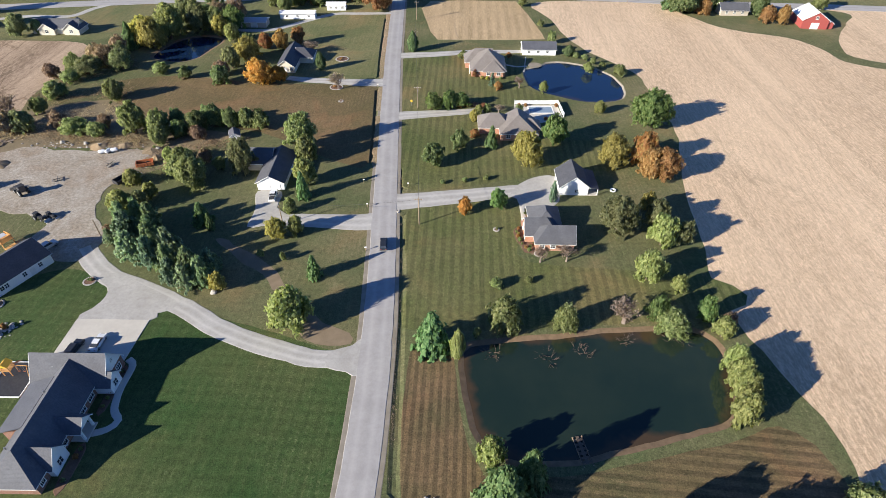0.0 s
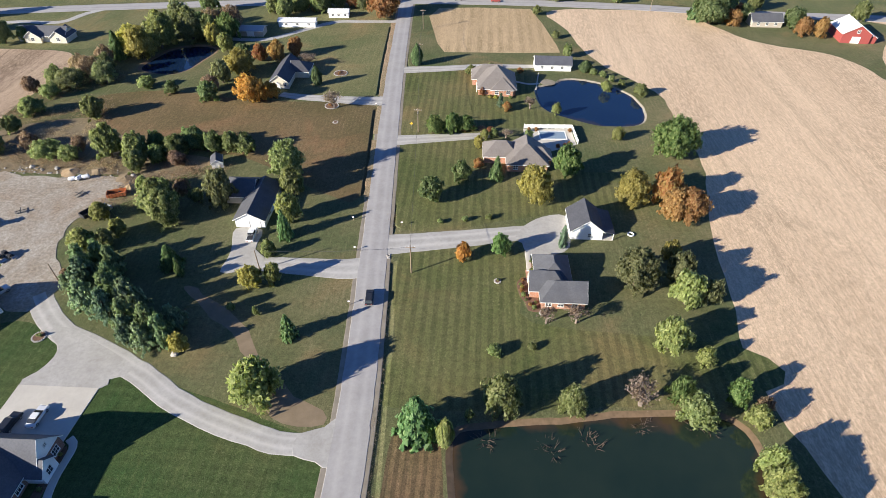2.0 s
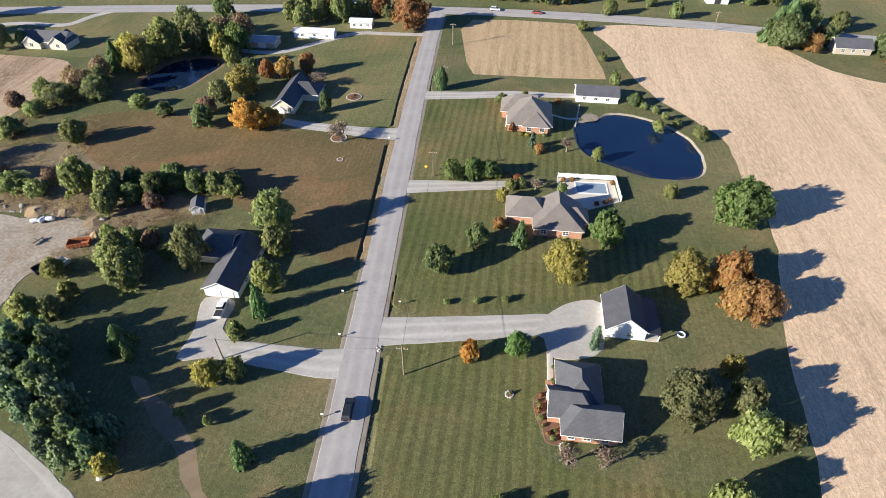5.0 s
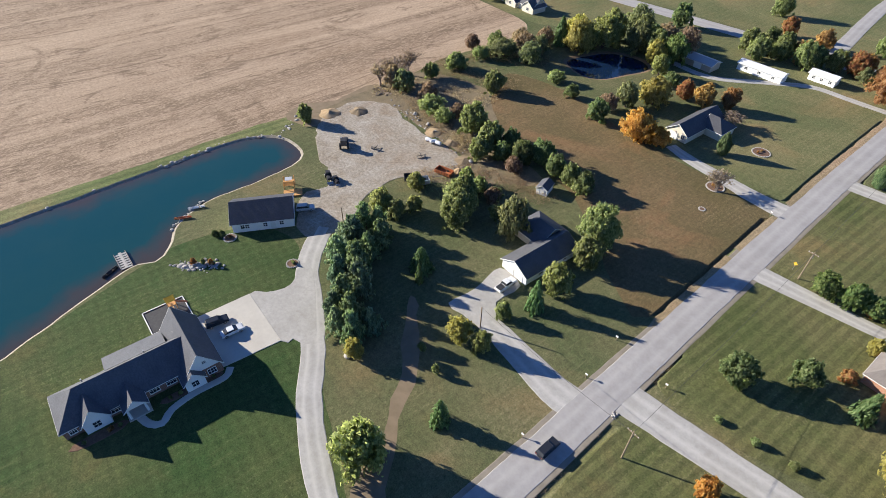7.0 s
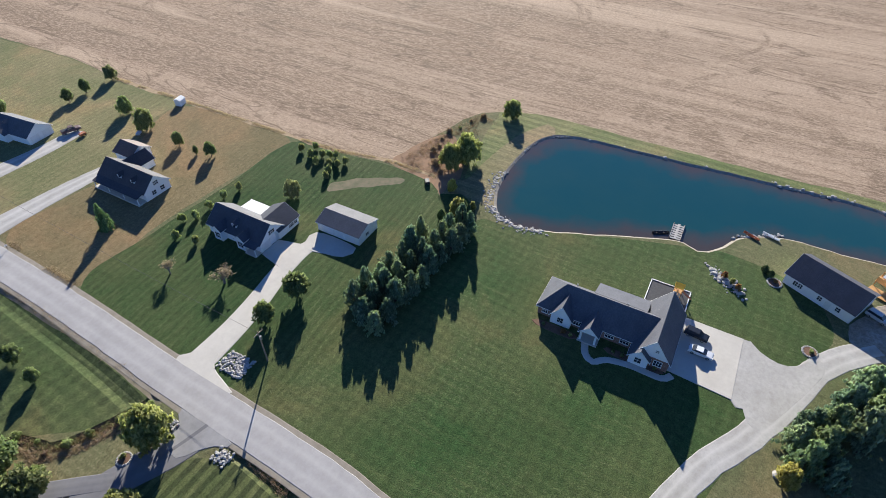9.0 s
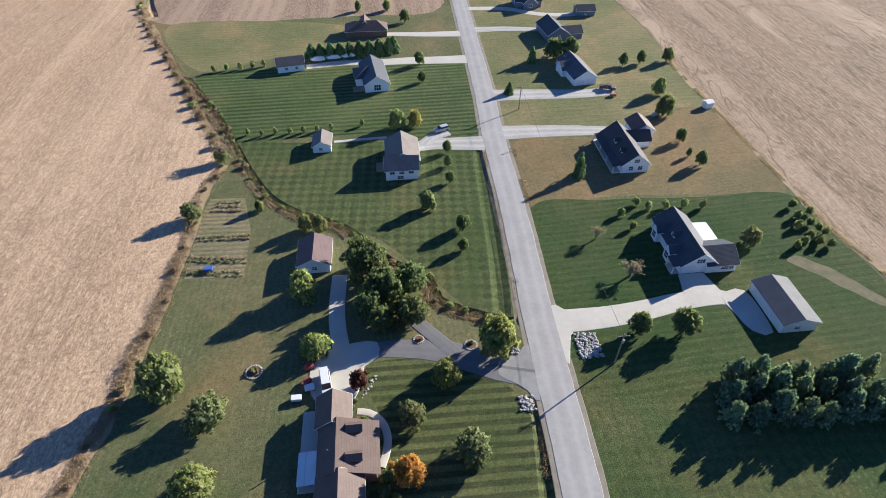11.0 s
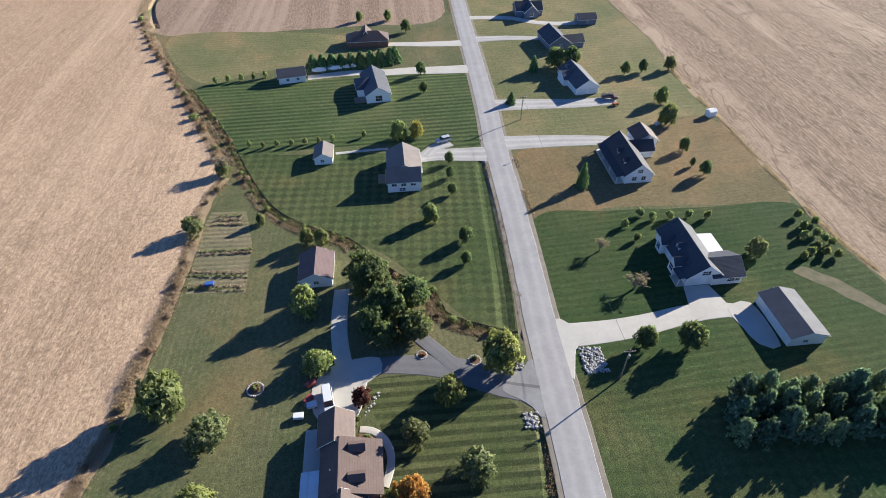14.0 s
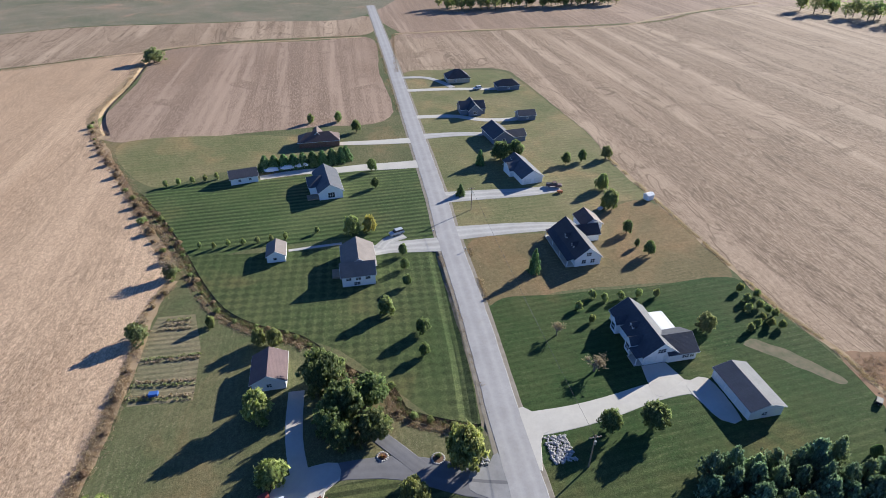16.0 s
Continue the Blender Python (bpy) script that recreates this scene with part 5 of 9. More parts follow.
for _k, (_line, _half) in enumerate((([(71, 31), (67.4, 17.2), (64.4, 3.2), (63.6, -7.8), (61.7, -23.9), (60.9, -41.9), (60.7, -64.5), (58.2, -76)], 1.5), ([(60, -84), (73.2, -110.6), (90.5, -148.8), (107, -185)], 1.6),
                                    ([(107, -190), (118.5, -212), (119.5, -235), (119.5, -278), (118, -320), (114, -346)], 2.4), ([(198, -316), (171, -326), (127, -343), (112, -355), (57, -361), (-17, -363)], 1.6),
                                    ([(-42, -369), (-112, -371), (-209, -362), (-290, -400), (-405, -434)], 1.8), ([(-101.4, 0.3), (-101.2, -17.3), (-98.5, -32.6), (-98.1, -59.2), (-97.9, -92.3), (-97.5, -129.6)], 0.9))):
    _mid = curve(_line, False, 3.0)
    _nrm = normals(_mid)
    _a = [(x + (_half + 0.9 * noise.noise(Vector((x * 0.2, y * 0.2, 1.0)))) * u, y + (_half + 0.9 * noise.noise(Vector((x * 0.2, y * 0.2, 1.0)))) * v) for (x, y), (u, v) in zip(_mid, _nrm)]
    _b = [(x - (_half + 0.9 * noise.noise(Vector((x * 0.2, y * 0.2, 8.0)))) * u, y - (_half + 0.9 * noise.noise(Vector((x * 0.2, y * 0.2, 8.0)))) * v) for (x, y), (u, v) in zip(_mid, _nrm)]
    zone("brush_strip_%d" % (_k + 1), M["brush"], _a + _b[::-1], "strip of tan dead grass along a field edge", False)
ZONES.extend(_holes)
channel([(80, -132.5), (66.7, -108), (57.2, -87.8), (51.1, -73.8), (43.5, -59.8), (34.4, -51.3), (23.4, -44.9), (12, -31.2), (3.9, -24.5), (2.3, -18.5), (-3, -14.5), (-12, -10.5)], 1.3, 0.8)
channel([(-11.0, -13.3), (-12.1, -22.7), (-13.2, -35.2), (-14.1, -49.9), (-15.4, -69.6), (-15.8, -75)], 2.0, 0.42)
channel([(-8.1, 45), (-9.0, 72), (-10.0, 97), (-11.6, 123)], 1.2, 0.26)
channel([(-13.4, 138), (-13.9, 147)], 1.2, 0.55)
channel([(-22.9, 152), (-24.6, 180), (-26.2, 203)], 1.0, 0.45)
channel([(-26.6, 216), (-28.2, 245), (-29.4, 284)], 1.0, 0.45)
channel([(-18.8, 243), (-20.6, 275), (-21.8, 312)], 1.0, 0.45)
channel([(-12.9, 12), (-11.9, 20), (-10.4, 30)], 1.4, 0.55)
channel([(108, -196), (114.5, -214), (118, -234), (117, -271), (118, -323), (115, -348)], 1.6, 0.7)
build_land(M["grass"])

# ---- roads and drives ----
strip("road_shoulder", M["shoulder"], 8.6, [(-35, -488), (-29.6, -291), (-26.1, -190), (-23.4, -114), (-21.6, -85), (-20.4, -47), (-18.3, -10), (-17.5, 12), (-16.6, 28), (-14.6, 44), (-14.2, 73), (-15, 97), (-16.8, 129), (-19.8, 184), (-22.5, 236), (-24.6, 295), (-25.2, 318)], 0.03, "brown gravel and dry grass shoulder of the road", 0.1)
strip("road", M["asphalt"], 6.7, [(-35, -488), (-29.6, -291), (-26.1, -190), (-23.4, -114), (-21.6, -85), (-20.4, -47), (-18.3, -10), (-17.5, 12), (-16.6, 28), (-14.6, 44), (-14.2, 73), (-15, 97), (-16.8, 129), (-19.8, 184), (-22.5, 236), (-24.6, 295), (-25.2, 320)], 0.09, "pale worn grey country road", 0.2)
for _k, (_a, _b) in enumerate((((-21.3, 149), (-23.2, 182)), ((-23.4, 186), (-24.7, 206)), ((-25.3, 214), (-28.6, 290)))):
    strip("verge_%d" % (_k + 1), M["verge"], 2.6, [_a, ((_a[0] + _b[0]) / 2, (_a[1] + _b[1]) / 2), _b], 0.045, "tan dry grass verge beside the road", 0.5)
strip("road_highway", M["asphalt"], 9.0, [(-420, 262), (-252, 290), (-171, 304), (-90, 316), (-22, 322), (37, 322.5), (93, 319), (144, 313), (300, 300), (600, 250)], 0.09, "grey two lane highway", 0.1, step=6)
strip("road_lane", M["asphalt"], 6.0, [(-64, 320), (-68, 346), (-73, 377), (-78, 420), (-82, 520)], 0.09, "narrow side road", 0.1, step=6)
strip("drive_1", M["drive_gravel"], 4.4, [(-16, 74.0), (-22.0, 73.6), (-28.0, 73.9), (-32.2, 75.1), (-38.8, 77.2), (-45.3, 79.7), (-51.5, 82.6), (-57.3, 86.5), (-62.1, 89.1), (-68, 92.2), (-74.5, 95.0), (-80.6, 97.4), (-86, 101.4), (-90.2, 105.6), (-92.8, 108.6)], 0.05, "white gravel drive curving to the large house", 0.3, ends=(4.4, 5.4))
slab("drive_mouth", M["drive_gravel"], [(-17.2, 69.6), (-17.0, 79.4), (-19.4, 77.2), (-24.0, 75.6), (-24.0, 71.5), (-19.8, 70.4)], 0.082, "gravel apron where the drive meets the road", True, 0.2)
strip("drive_2", M["drive_gravel"], 4.5, [(-18, 121.3), (-23.6, 120.4), (-31, 120.8), (-39.7, 121.2), (-46.5, 121.2)], 0.05, "pale gravel drive to the garage", 0.3, ends=(7.5, 4.6))
strip("drive_3", M["drive_gravel"], 5.0, [(-14, 129.9), (-7.3, 131.1), (3.2, 132.9), (12.5, 134.7), (22.5, 136.6)], 0.05, "pale gravel drive to the barn", 0.3, ends=(7.5, 5.5))
strip("drive_4", M["drive_gravel"], 3.2, [(-17, 182.3), (-4.3, 184.3), (8.1, 186.2), (14, 187.3)], 0.05, "concrete drive to the brick house", 0.1, ends=(6, 3.4))
strip("drive_5", M["drive_gravel"], 3.0, [(-20, 237.2), (-2.3, 239.7), (13.2, 242.6), (26.8, 243.2), (34, 243.6)], 0.05, "pale drive to the house by the blue pond", 0.1, ends=(6, 3.2))
strip("drive_6", M["drive_gravel"], 3.4, [(-22, 210), (-35.4, 209.9), (-45, 210.8), (-54.8, 211.6), (-63, 213.4)], 0.05, "grey drive to the house in the maples", 0.2, ends=(7, 3.4))
strip("drive_7", M["drive_gravel"], 3.2, [(-24.5, 292.2), (-41.7, 290.9), (-56.3, 289.6), (-68.2, 279.4), (-83.3, 266.4), (-103, 266)], 0.05, "gravel lane to the trailers", 0.2)
strip("drive_8", M["concrete"], 5.0, [(-20, -9.6), (-26.5, -9.5), (-34.3, -9.8), (-42.3, -10.8), (-51.2, -12.4), (-59.5, -12.6), (-64, -10.8)], 0.05, "pale concrete drive to the white house", 0.05, ends=(6.2, 3.9))
slab("drive_mouth", M["concrete"], [(-21.4, -13.9), (-24.6, -12.4), (-27.0, -11.4), (-27.0, -7.6), (-24.8, -6.7), (-23.4, -4.5), (-22.3, -0.8), (-21.2, 0.9)], 0.082, "concrete apron where the drive meets the road", True, 0.05)
slab("drive_mouth", M["drive_worn"], [(-14.6, -4.3), (-11.9, -1.8), (-8.4, -1.4), (-7.4, 2.3), (-10.0, 4.3), (-12.2, 6.4), (-14.0, 8.7)], 0.082, "worn grey asphalt apron where the drive meets the road", True, 0.08)
strip("drive_9", M["drive_dark"], 4.0, [(-16.5, 2.8), (-7.3, 0.2), (1.1, -3.7), (7.8, -5.5), (15.9, -6.2)], 0.05, "dark asphalt drive", 0.1, ends=(7.5, 3.6))
strip("drive_10", M["drive_dark"], 3.0, [(0.4, -3.6), (4, -8.2), (8.3, -13.6), (10.4, -16.4)], 0.095, "dark asphalt spur to a parking place", 0.1)
strip("drive_11", M["concrete"], 3.2, [(22.6, -5.5), (23.8, -12), (24.2, -19), (23.8, -28)], 0.05, "concrete drive to the back garage", 0.05)
strip("drive_12", M["drive_gravel"], 4.4, [(-19, -79.8), (-9.9, -80.6), (-3, -81), (3, -80)], 0.05, "gravel drive to the tan house", 0.2, ends=(8, 5))
strip("drive_13", M["drive_gravel"], 4.0, [(0, -81), (-3, -85), (-8, -87.5)], 0.095, "gravel turning place", 0.3)
strip("drive_14", M["drive_gravel"], 1.1, [(27, -85.2), (18.8, -85.8), (11.1, -86.2)], 0.08, "narrow path to a shed", 0.1)
strip("drive_15", M["drive_gravel"], 4.6, [(-22, -85.3), (-36.1, -85), (-49, -84.2), (-64, -82.3)], 0.05, "gravel drive to the dark roofed house", 0.2, ends=(8, 4.4))
strip("drive_16", M["drive_gravel"], 4.6, [(-24, -109.6), (-38.7, -109), (-55.1, -107.9), (-68.2, -108.5)], 0.05, "concrete drive", 0.1, ends=(8, 5))
strip("drive_17", M["concrete"], 3.6, [(-23.5, -139.1), (-10.2, -139.3), (0.8, -139.9), (11.7, -139.6), (24.4, -140.4), (38.8, -138.2)], 0.05, "concrete drive past the house to a garage", 0.1, ends=(7, 3.4))
strip("drive_18", M["concrete"], 3.2, [(-24.5, -163.5), (-8.4, -164.2), (8, -165.9)], 0.05, "pale concrete drive", 0.1, ends=(6, 3.4))
strip("drive_19", M["drive_gravel"], 3.6, [(-25, -166.8), (-41.1, -166.9), (-56.5, -164.7)], 0.05, "gravel drive", 0.2, ends=(6, 3.4))
strip("drive_20", M["concrete"], 4.0, [(-26, -191.7), (-46, -189.6), (-57.8, -182.6), (-68.2, -180.2), (-77.2, -180.4)], 0.05, "concrete drive to a blue house and its shed", 0.1)
strip("drive_21", M["concrete"], 4.0, [(-28, -232.7), (-52, -231.1), (-75.9, -227), (-84, -228.5)], 0.05, "concrete drive at the edge of the fields", 0.1)
strip("drive_22", M["drive_gravel"], 3.4, [(-29, -256.9), (-43.8, -254.5), (-51.5, -244.5), (-56, -233)], 0.095, "looping gravel drive", 0.2)
strip("drive_23", M["drive_gravel"], 3.5, [(-233, 268.7), (-208, 280.8), (-186, 282), (-179.5, 293.9), (-172, 303)], 0.05, "gravel lane to a far house", 0.2)
slab("yard_1", M["yard"], [(-140, 132.8), (-128.2, 125.6), (-120.9, 122.6), (-113.9, 122), (-107.6, 118.2), (-108.5, 112.4), (-104, 107.3), (-95.4, 102.7), (-90.8, 105.3), (-89.9, 113.4), (-96.6, 122.6), (-99.5, 131), (-98.6, 137.4), (-95.3, 142.8), (-91.6, 148.6), (-93.4, 155.5), (-99.2, 156.9), (-110.6, 156), (-122, 156.1), (-136.1, 157.8), (-144.5, 150.9), (-145, 141.7)], 0.07, "wide worn gravel equipment yard", True, 1.0)
slab("forecourt", M["drive_gravel"], [(-82.2, 83.7), (-80.4, 87.4), (-79.2, 91.0), (-80.3, 94.2), (-84.2, 97.6), (-81.0, 99.0), (-71.0, 94.6), (-62.4, 89.8), (-62.4, 87.2), (-65.0, 86.2), (-66.2, 83.7)], 0.085, "gravel forecourt between drive and pad", True, 0.15)
slab("pad", M["concrete"], [(-82.5, 71), (-82.3, 84), (-66, 83.9), (-66.9, 71)], 0.12, "pale concrete parking pad beside the house", False)
slab("apron_1", M["drive_gravel"], [(-53.2, 118.1), (-53, 125.4), (-54.7, 134.6), (-47.6, 134.3), (-47.2, 126.7), (-44, 123.7), (-43.8, 119.4), (-49, 118.4)], 0.085, "gravel apron in front of the garage")
slab("apron_2", M["drive_gravel"], [(22.3, 139.3), (27.7, 143.5), (34, 144.2), (34, 134.2), (31.9, 129.4), (23.3, 127.5), (21.3, 132.3), (19.5, 134)], 0.085, "gravel apron by the barn")
slab("apron_3", M["concrete"], [(-53.4, -20.2), (-59.2, -20.2), (-60.6, -14.6), (-53.0, -10.8), (-51.6, -12.0)], 0.09, "concrete apron before the garage", False)
slab("apron_4", M["concrete"], [(-60, -12.8), (-66, -13.8), (-66, -2), (-62, -2.9), (-60.8, -7.3)], 0.095, "concrete apron before the pole barn", True, 0.05)
slab("parking", M["concrete"], [(15.9, -8.1), (15.7, -4.4), (18.5, -2.4), (20.4, 4.8), (27.2, 4.8), (28.9, -2.2), (25.7, -6.8), (20.4, -8.3)], 0.115, "concrete parking place beside the brown roofed house", True, 0.05)
strip("walk_1", M["concrete"], 1.25, [(-65.6, 55.6), (-62.9, 56.6), (-61.7, 58.5), (-63.5, 60.8), (-64.4, 65.4), (-64.4, 71.2), (-66, 73)], 0.09, "curved concrete garden walk", 0.02, step=0.8)
strip("walk_2", M["concrete"], 1.2, [(19.8, 7.4), (17.6, 7.9), (15.5, 9.8), (14.5, 12.6), (14.7, 15.5), (15.7, 18.4)], 0.09, "curved concrete front walk", 0.02, step=0.8)

# ---- houses ----
h = House("house", "large brick and white house with dark grey roof", "house", -72.2, 57.8)
h.block(-5.0, 3.8, -13.7, 9.4, 2.9, 3.9, "y", "brick_dark", "roof_grey", (True, False))
h.block(-8.2, 6.1, 7.0, 14.0, 2.9, 4.8, "x", "brick_dark", "roof_grey", over=0.4, gable="white")
part("wall", boxes((-7.8, -4.9, -3.6, 6.9, 0.0, 2.8)), M["brick_dark"], h.ob)
h._sheet("roof", [(-2.9, -4.1, 4.85), (-2.9, 7.1, 4.85), (-8.4, 7.1, 2.75), (-8.4, -4.1, 2.75)], 0.16, M["roof_grey"])
h.block(-0.5, 4.9, -10.5, -6.2, 2.9, 2.9, "x", "white", "roof_grey", over=0.45)
h.block(1.0, 7.1, 6.6, 10.3, 2.6, 2.0, "x", "white", "roof_grey", over=0.4)
h.block(1.2, 6.6, -3.7, -0.1, 3.1, 1.8, "x", "white", "roof_grey", over=0.4, base=2.75)
h.posts([(6.4, -3.4), (6.4, -0.4)], 0.0, 2.8, 0.4)
h.deck(3.9, 6.9, -3.9, 0.2, 0.25)
for u in (-12.2, -5.0, 1.8, 4.9):
    h.window("E", 3.8, u, 0.9, 1.7 if u > -10 else 1.1, 1.4, 2)
h.window("E", 6.1, 12.0, 0.9, 1.5, 1.4, 2)
h.window("E", 6.1, 11.2, 4.6, 0.6, 0.6)
h.window("E", 4.9, -8.4, 0.9, 1.2, 1.4)
h.window("E", 7.1, 8.4, 0.9, 1.2, 1.4)
h.door("E", 3.8, -1.9, 1.2)
for u in (-6.2, -2.6, 1.4):
    h.door("N", 14.0, u, 2.9, 2.3, "trim", "garage_door")
for x, y, z in ((-2.5, 3.0, 5.4), (-3.5, -8.0, 4.6), (-4.0, 9.0, 5.2)):
    h.vent(x, y, z)

h = House("workshop", "white workshop with a dark gabled roof by the pond", "building", -105.4, 98.4, 63.6)
h.block(-7.5, 7.5, -5.0, 5.0, 3.0, 2.8, "x", "white", "roof_dark")
for u in (-5.0, -3.9, 0.5, 4.5):
    h.window("S", -5.0, u, 1.1, 0.9, 1.1)
h.door("S", -5.0, 2.4)
h.door("E", 7.5, 0.0, 3.0, 2.5, "trim", "garage_door")

h = House("house", "white garage and house with a grey roof under trees", "house", -51.1, 143.2)
h.block(-3.7, 4.2, -7.8, 9.2, 2.6, 2.2, "y", "white", "roof_slate")
h.block(-11.0, -2.0, 2.5, 11.5, 2.7, 2.6, "x", "tan", "roof_slate", (True, False))
h.door("S", -7.8, -1.3, 2.6, 2.2, "trim", "garage_door")
h.door("S", -7.8, 2.5, 0.95)
for u in (-3.0, 1.0, 5.0):
    h.window("E", 4.2, u, 0.9)

h = House("shed", "small white garden shed with a grey roof", "shed", -70.0, 165.0, 20)
h.block(-1.6, 1.6, -2.2, 2.2, 2.0, 1.0, "y", "white", "roof_grey", over=0.2)
h.door("S", -2.2, 0.0, 1.2, 1.8)

h = House("barn", "white barn with a steep dark roof and a porch", "barn", 38.2, 138.6)
h.block(-4.2, 4.0, -4.2, 5.2, 3.0, 3.3, "y", "white", "roof_dark")
h._sheet("porch_roof", [(4.0, -4.5, 3.0), (7.1, -4.5, 2.2), (7.1, 5.5, 2.2), (4.0, 5.5, 3.0)], 0.14, M["roof_dark"])
h.posts([(6.8, -4.1), (6.8, 0.4), (6.8, 5.1)], 0.0, 2.25, 0.2)
h.deck(4.0, 7.0, -4.3, 5.3, 0.18)
h.door("S", -4.2, 2.6, 1.0)
h.window("S", -4.2, 0.6, 1.0, 0.8, 1.0)
h.door("W", -4.2, -1.0, 2.7, 2.4, "trim", "garage_door")

h = House("house", "brick house with a grey shingle roof in angled wings", "house", 28.0, 116.8)
h.block(-4.0, 5.9, -7.4, -1.0, 2.8, 3.0, "x", "brick", "roof_slate", (True, False))
h.block(-6.4, 2.0, -4.0, 2.0, 2.8, 3.0, "x", "brick", "roof_slate", (False, True))
h.block(-4.6, 3.3, -2.0, 8.0, 2.8, 3.2, "y", "brick", "roof_slate", (True, True))
for u in (-2.4, 0.4, 3.6):
    h.window("S", -7.4, u, 0.9, 1.2, 1.3)
for u in (-2.8, 1.0):
    h.window("W", -6.4, u, 0.8, 1.3, 1.4)
part("step", boxes((-6.6, -5.2, 2.2, 5.0, 0.0, 0.25)), M["brick"], h.ob)

h = House("house", "orange brick house with a hipped tan grey roof", "house", 24.4, 171.0)
h.block(-5.5, 6.6, -5.4, 5.4, 2.8, 3.7, "y", "brick", "roof_taupe", (True, False))
h.block(-12.5, -2.0, -1.0, 7.0, 2.8, 3.0, "x", "brick", "roof_taupe", (True, True))
h.block(2.0, 8.0, -2.0, 4.0, 2.8, 2.2, "x", "brick", "roof_taupe", (False, True))
for u in (-3.0, 2.5):
    h.window("S", -5.4, u, 0.9, 1.3, 1.3)
for u in (-2.4, 1.8):
    h.window("W", -12.5, u + 3, 0.9, 1.3, 1.3)

h = House("house", "brick house with a tall hipped grey roof beside the blue pond", "house", 17.4, 225.0)
h.block(-6.8, 7.0, -8.3, 6.2, 2.8, 5.6, "y", "brick", "roof_taupe", (True, True))
h.block(-9.0, 2.0, 0.0, 8.6, 2.8, 3.8, "x", "brick", "roof_taupe", (True, False))
h.block(-2.0, 6.0, -9.2, -3.0, 2.8, 2.8, "y", "brick", "roof_taupe", (True, False))
for u in (-4.8, 0.0, 4.2):
    h.window("S", -9.2 if u > -2 else -8.3, u, 0.9, 1.3, 1.3)
h.posts([(-7.4, -6.0), (-7.4, -3.0)], 0.0, 2.7)

h = House("garage", "long white garage with a grey roof", "garage", 40.9, 243.2)
h.block(-7.2, 7.2, -3.8, 3.8, 2.7, 1.9, "x", "white", "roof_grey")
for u in (-4.5, -0.5, 3.5):
    h.window("S", -3.8, u, 1.0, 1.0, 0.9)
h.door("W", -7.2, 0.0, 3.0, 2.3, "trim", "garage_door")

h = House("house", "white house with a dark roof among maples", "house", -64.6, 228.0)
h.block(-3.6, 3.6, -10.0, 10.0, 2.7, 2.6, "y", "cream", "roof_dark")
h.block(2.0, 9.0, 0.0, 8.0, 2.7, 2.4, "x", "cream", "roof_dark", (False, True))
h.door("S", -10.0, -1.0, 2.6, 2.2, "trim", "garage_door")
h.window("S", -10.0, 2.2, 1.0)

h = House("pole_building", "long grey open fronted pole building", "building", -94.0, 272.5)
h.block(-8.6, 8.6, -3.2, 3.2, 2.6, 1.0, "x", "tan", "metal_grey")
h.door("S", -3.2, -5.0, 3.0, 2.3, "dark", "garage_door")
h.door("S", -3.2, 3.0, 3.0, 2.3, "trim", "garage_door")

for x, y, l, lab in ((-73.0, 284.0, 17.0, "long white mobile home"), (-56.0, 297.5, 9.5, "small white house by the lane")):
    h = House("mobile_home", lab, "house", x, y, 2)
    h.block(-l / 2, l / 2, -2.4, 2.4, 2.7, 0.8, "x", "white", "roof_white")
    for u in (-0.3 * l, 0.0, 0.32 * l):
        h.window("S", -2.4, u, 1.0, 1.0, 0.9)
    h.door("S", -2.4, 0.15 * l, 0.9)

h = House("house", "far cream house with a grey roof across the field", "house", -179.0, 262.0)
h.block(-11.0, 10.0, -4.0, 4.0, 2.8, 2.8, "x", "cream", "roof_slate")
h.block(-7.0, 0.0, -5.6, 3.0, 2.6, 2.6, "y", "cream", "roof_slate")
h.block(4.0, 11.0, -5.2, 3.0, 2.6, 2.6, "y", "cream", "roof_slate")
for u in (-3.5, 7.5):
    h.window("S", -5.6 if u < 0 else -5.2, u, 1.0, 1.4, 1.3)

h = House("barn", "red barn with a white metal roof", "barn", 179.4, 283.0, -6)
h.block(-6.0, 6.0, -7.0, 7.0, 4.2, 3.6, "y", "red", "roof_white", over=0.5)
h.block(6.0, 9.0, -6.0, 5.0, 2.6, 1.0, "y", "red", "roof_white", over=0.3)
h.door("S", -7.0, 0.0, 3.4, 2.8, "trim", "barn_door")
h.window("S", -7.0, 0.0, 4.6, 1.2, 1.2)

h = House("house", "low house near the red barn", "house", 147.0, 298.0)
h.block(-7.0, 7.0, -4.0, 4.0, 2.8, 2.4, "x", "tan", "roof_slate")
for u in (-4.0, 0.0, 4.0):
    h.window("S", -4.0, u, 1.0)

h = House("barn", "white gabled barn beyond the highway", "barn", 107.0, 354.0)
h.block(-5.0, 5.0, -6.0, 6.0, 4.0, 3.2, "y", "white", "roof_white")
h.door("S", -6.0, 0.0, 3.0, 3.0, "dark", "barn_door")

h = House("barn", "white gabled barn at a crossing", "barn", -31.0, 364.0, 10)
h.block(-4.0, 4.0, -6.0, 6.0, 4.0, 3.2, "y", "white", "roof_white")
h.door("S", -6.0, 0.0, 3.0, 3.0, "dark", "barn_door")

h = House("barn", "dark teal roofed shed behind trees", "barn", -41.0, 354.0, 12)
h.block(-6.0, 6.0, -4.0, 4.0, 2.8, 1.8, "x", "tan", "roof_teal")
h.door("S", -4.0, 0.0, 3.0, 2.4, "dark", "garage_door")

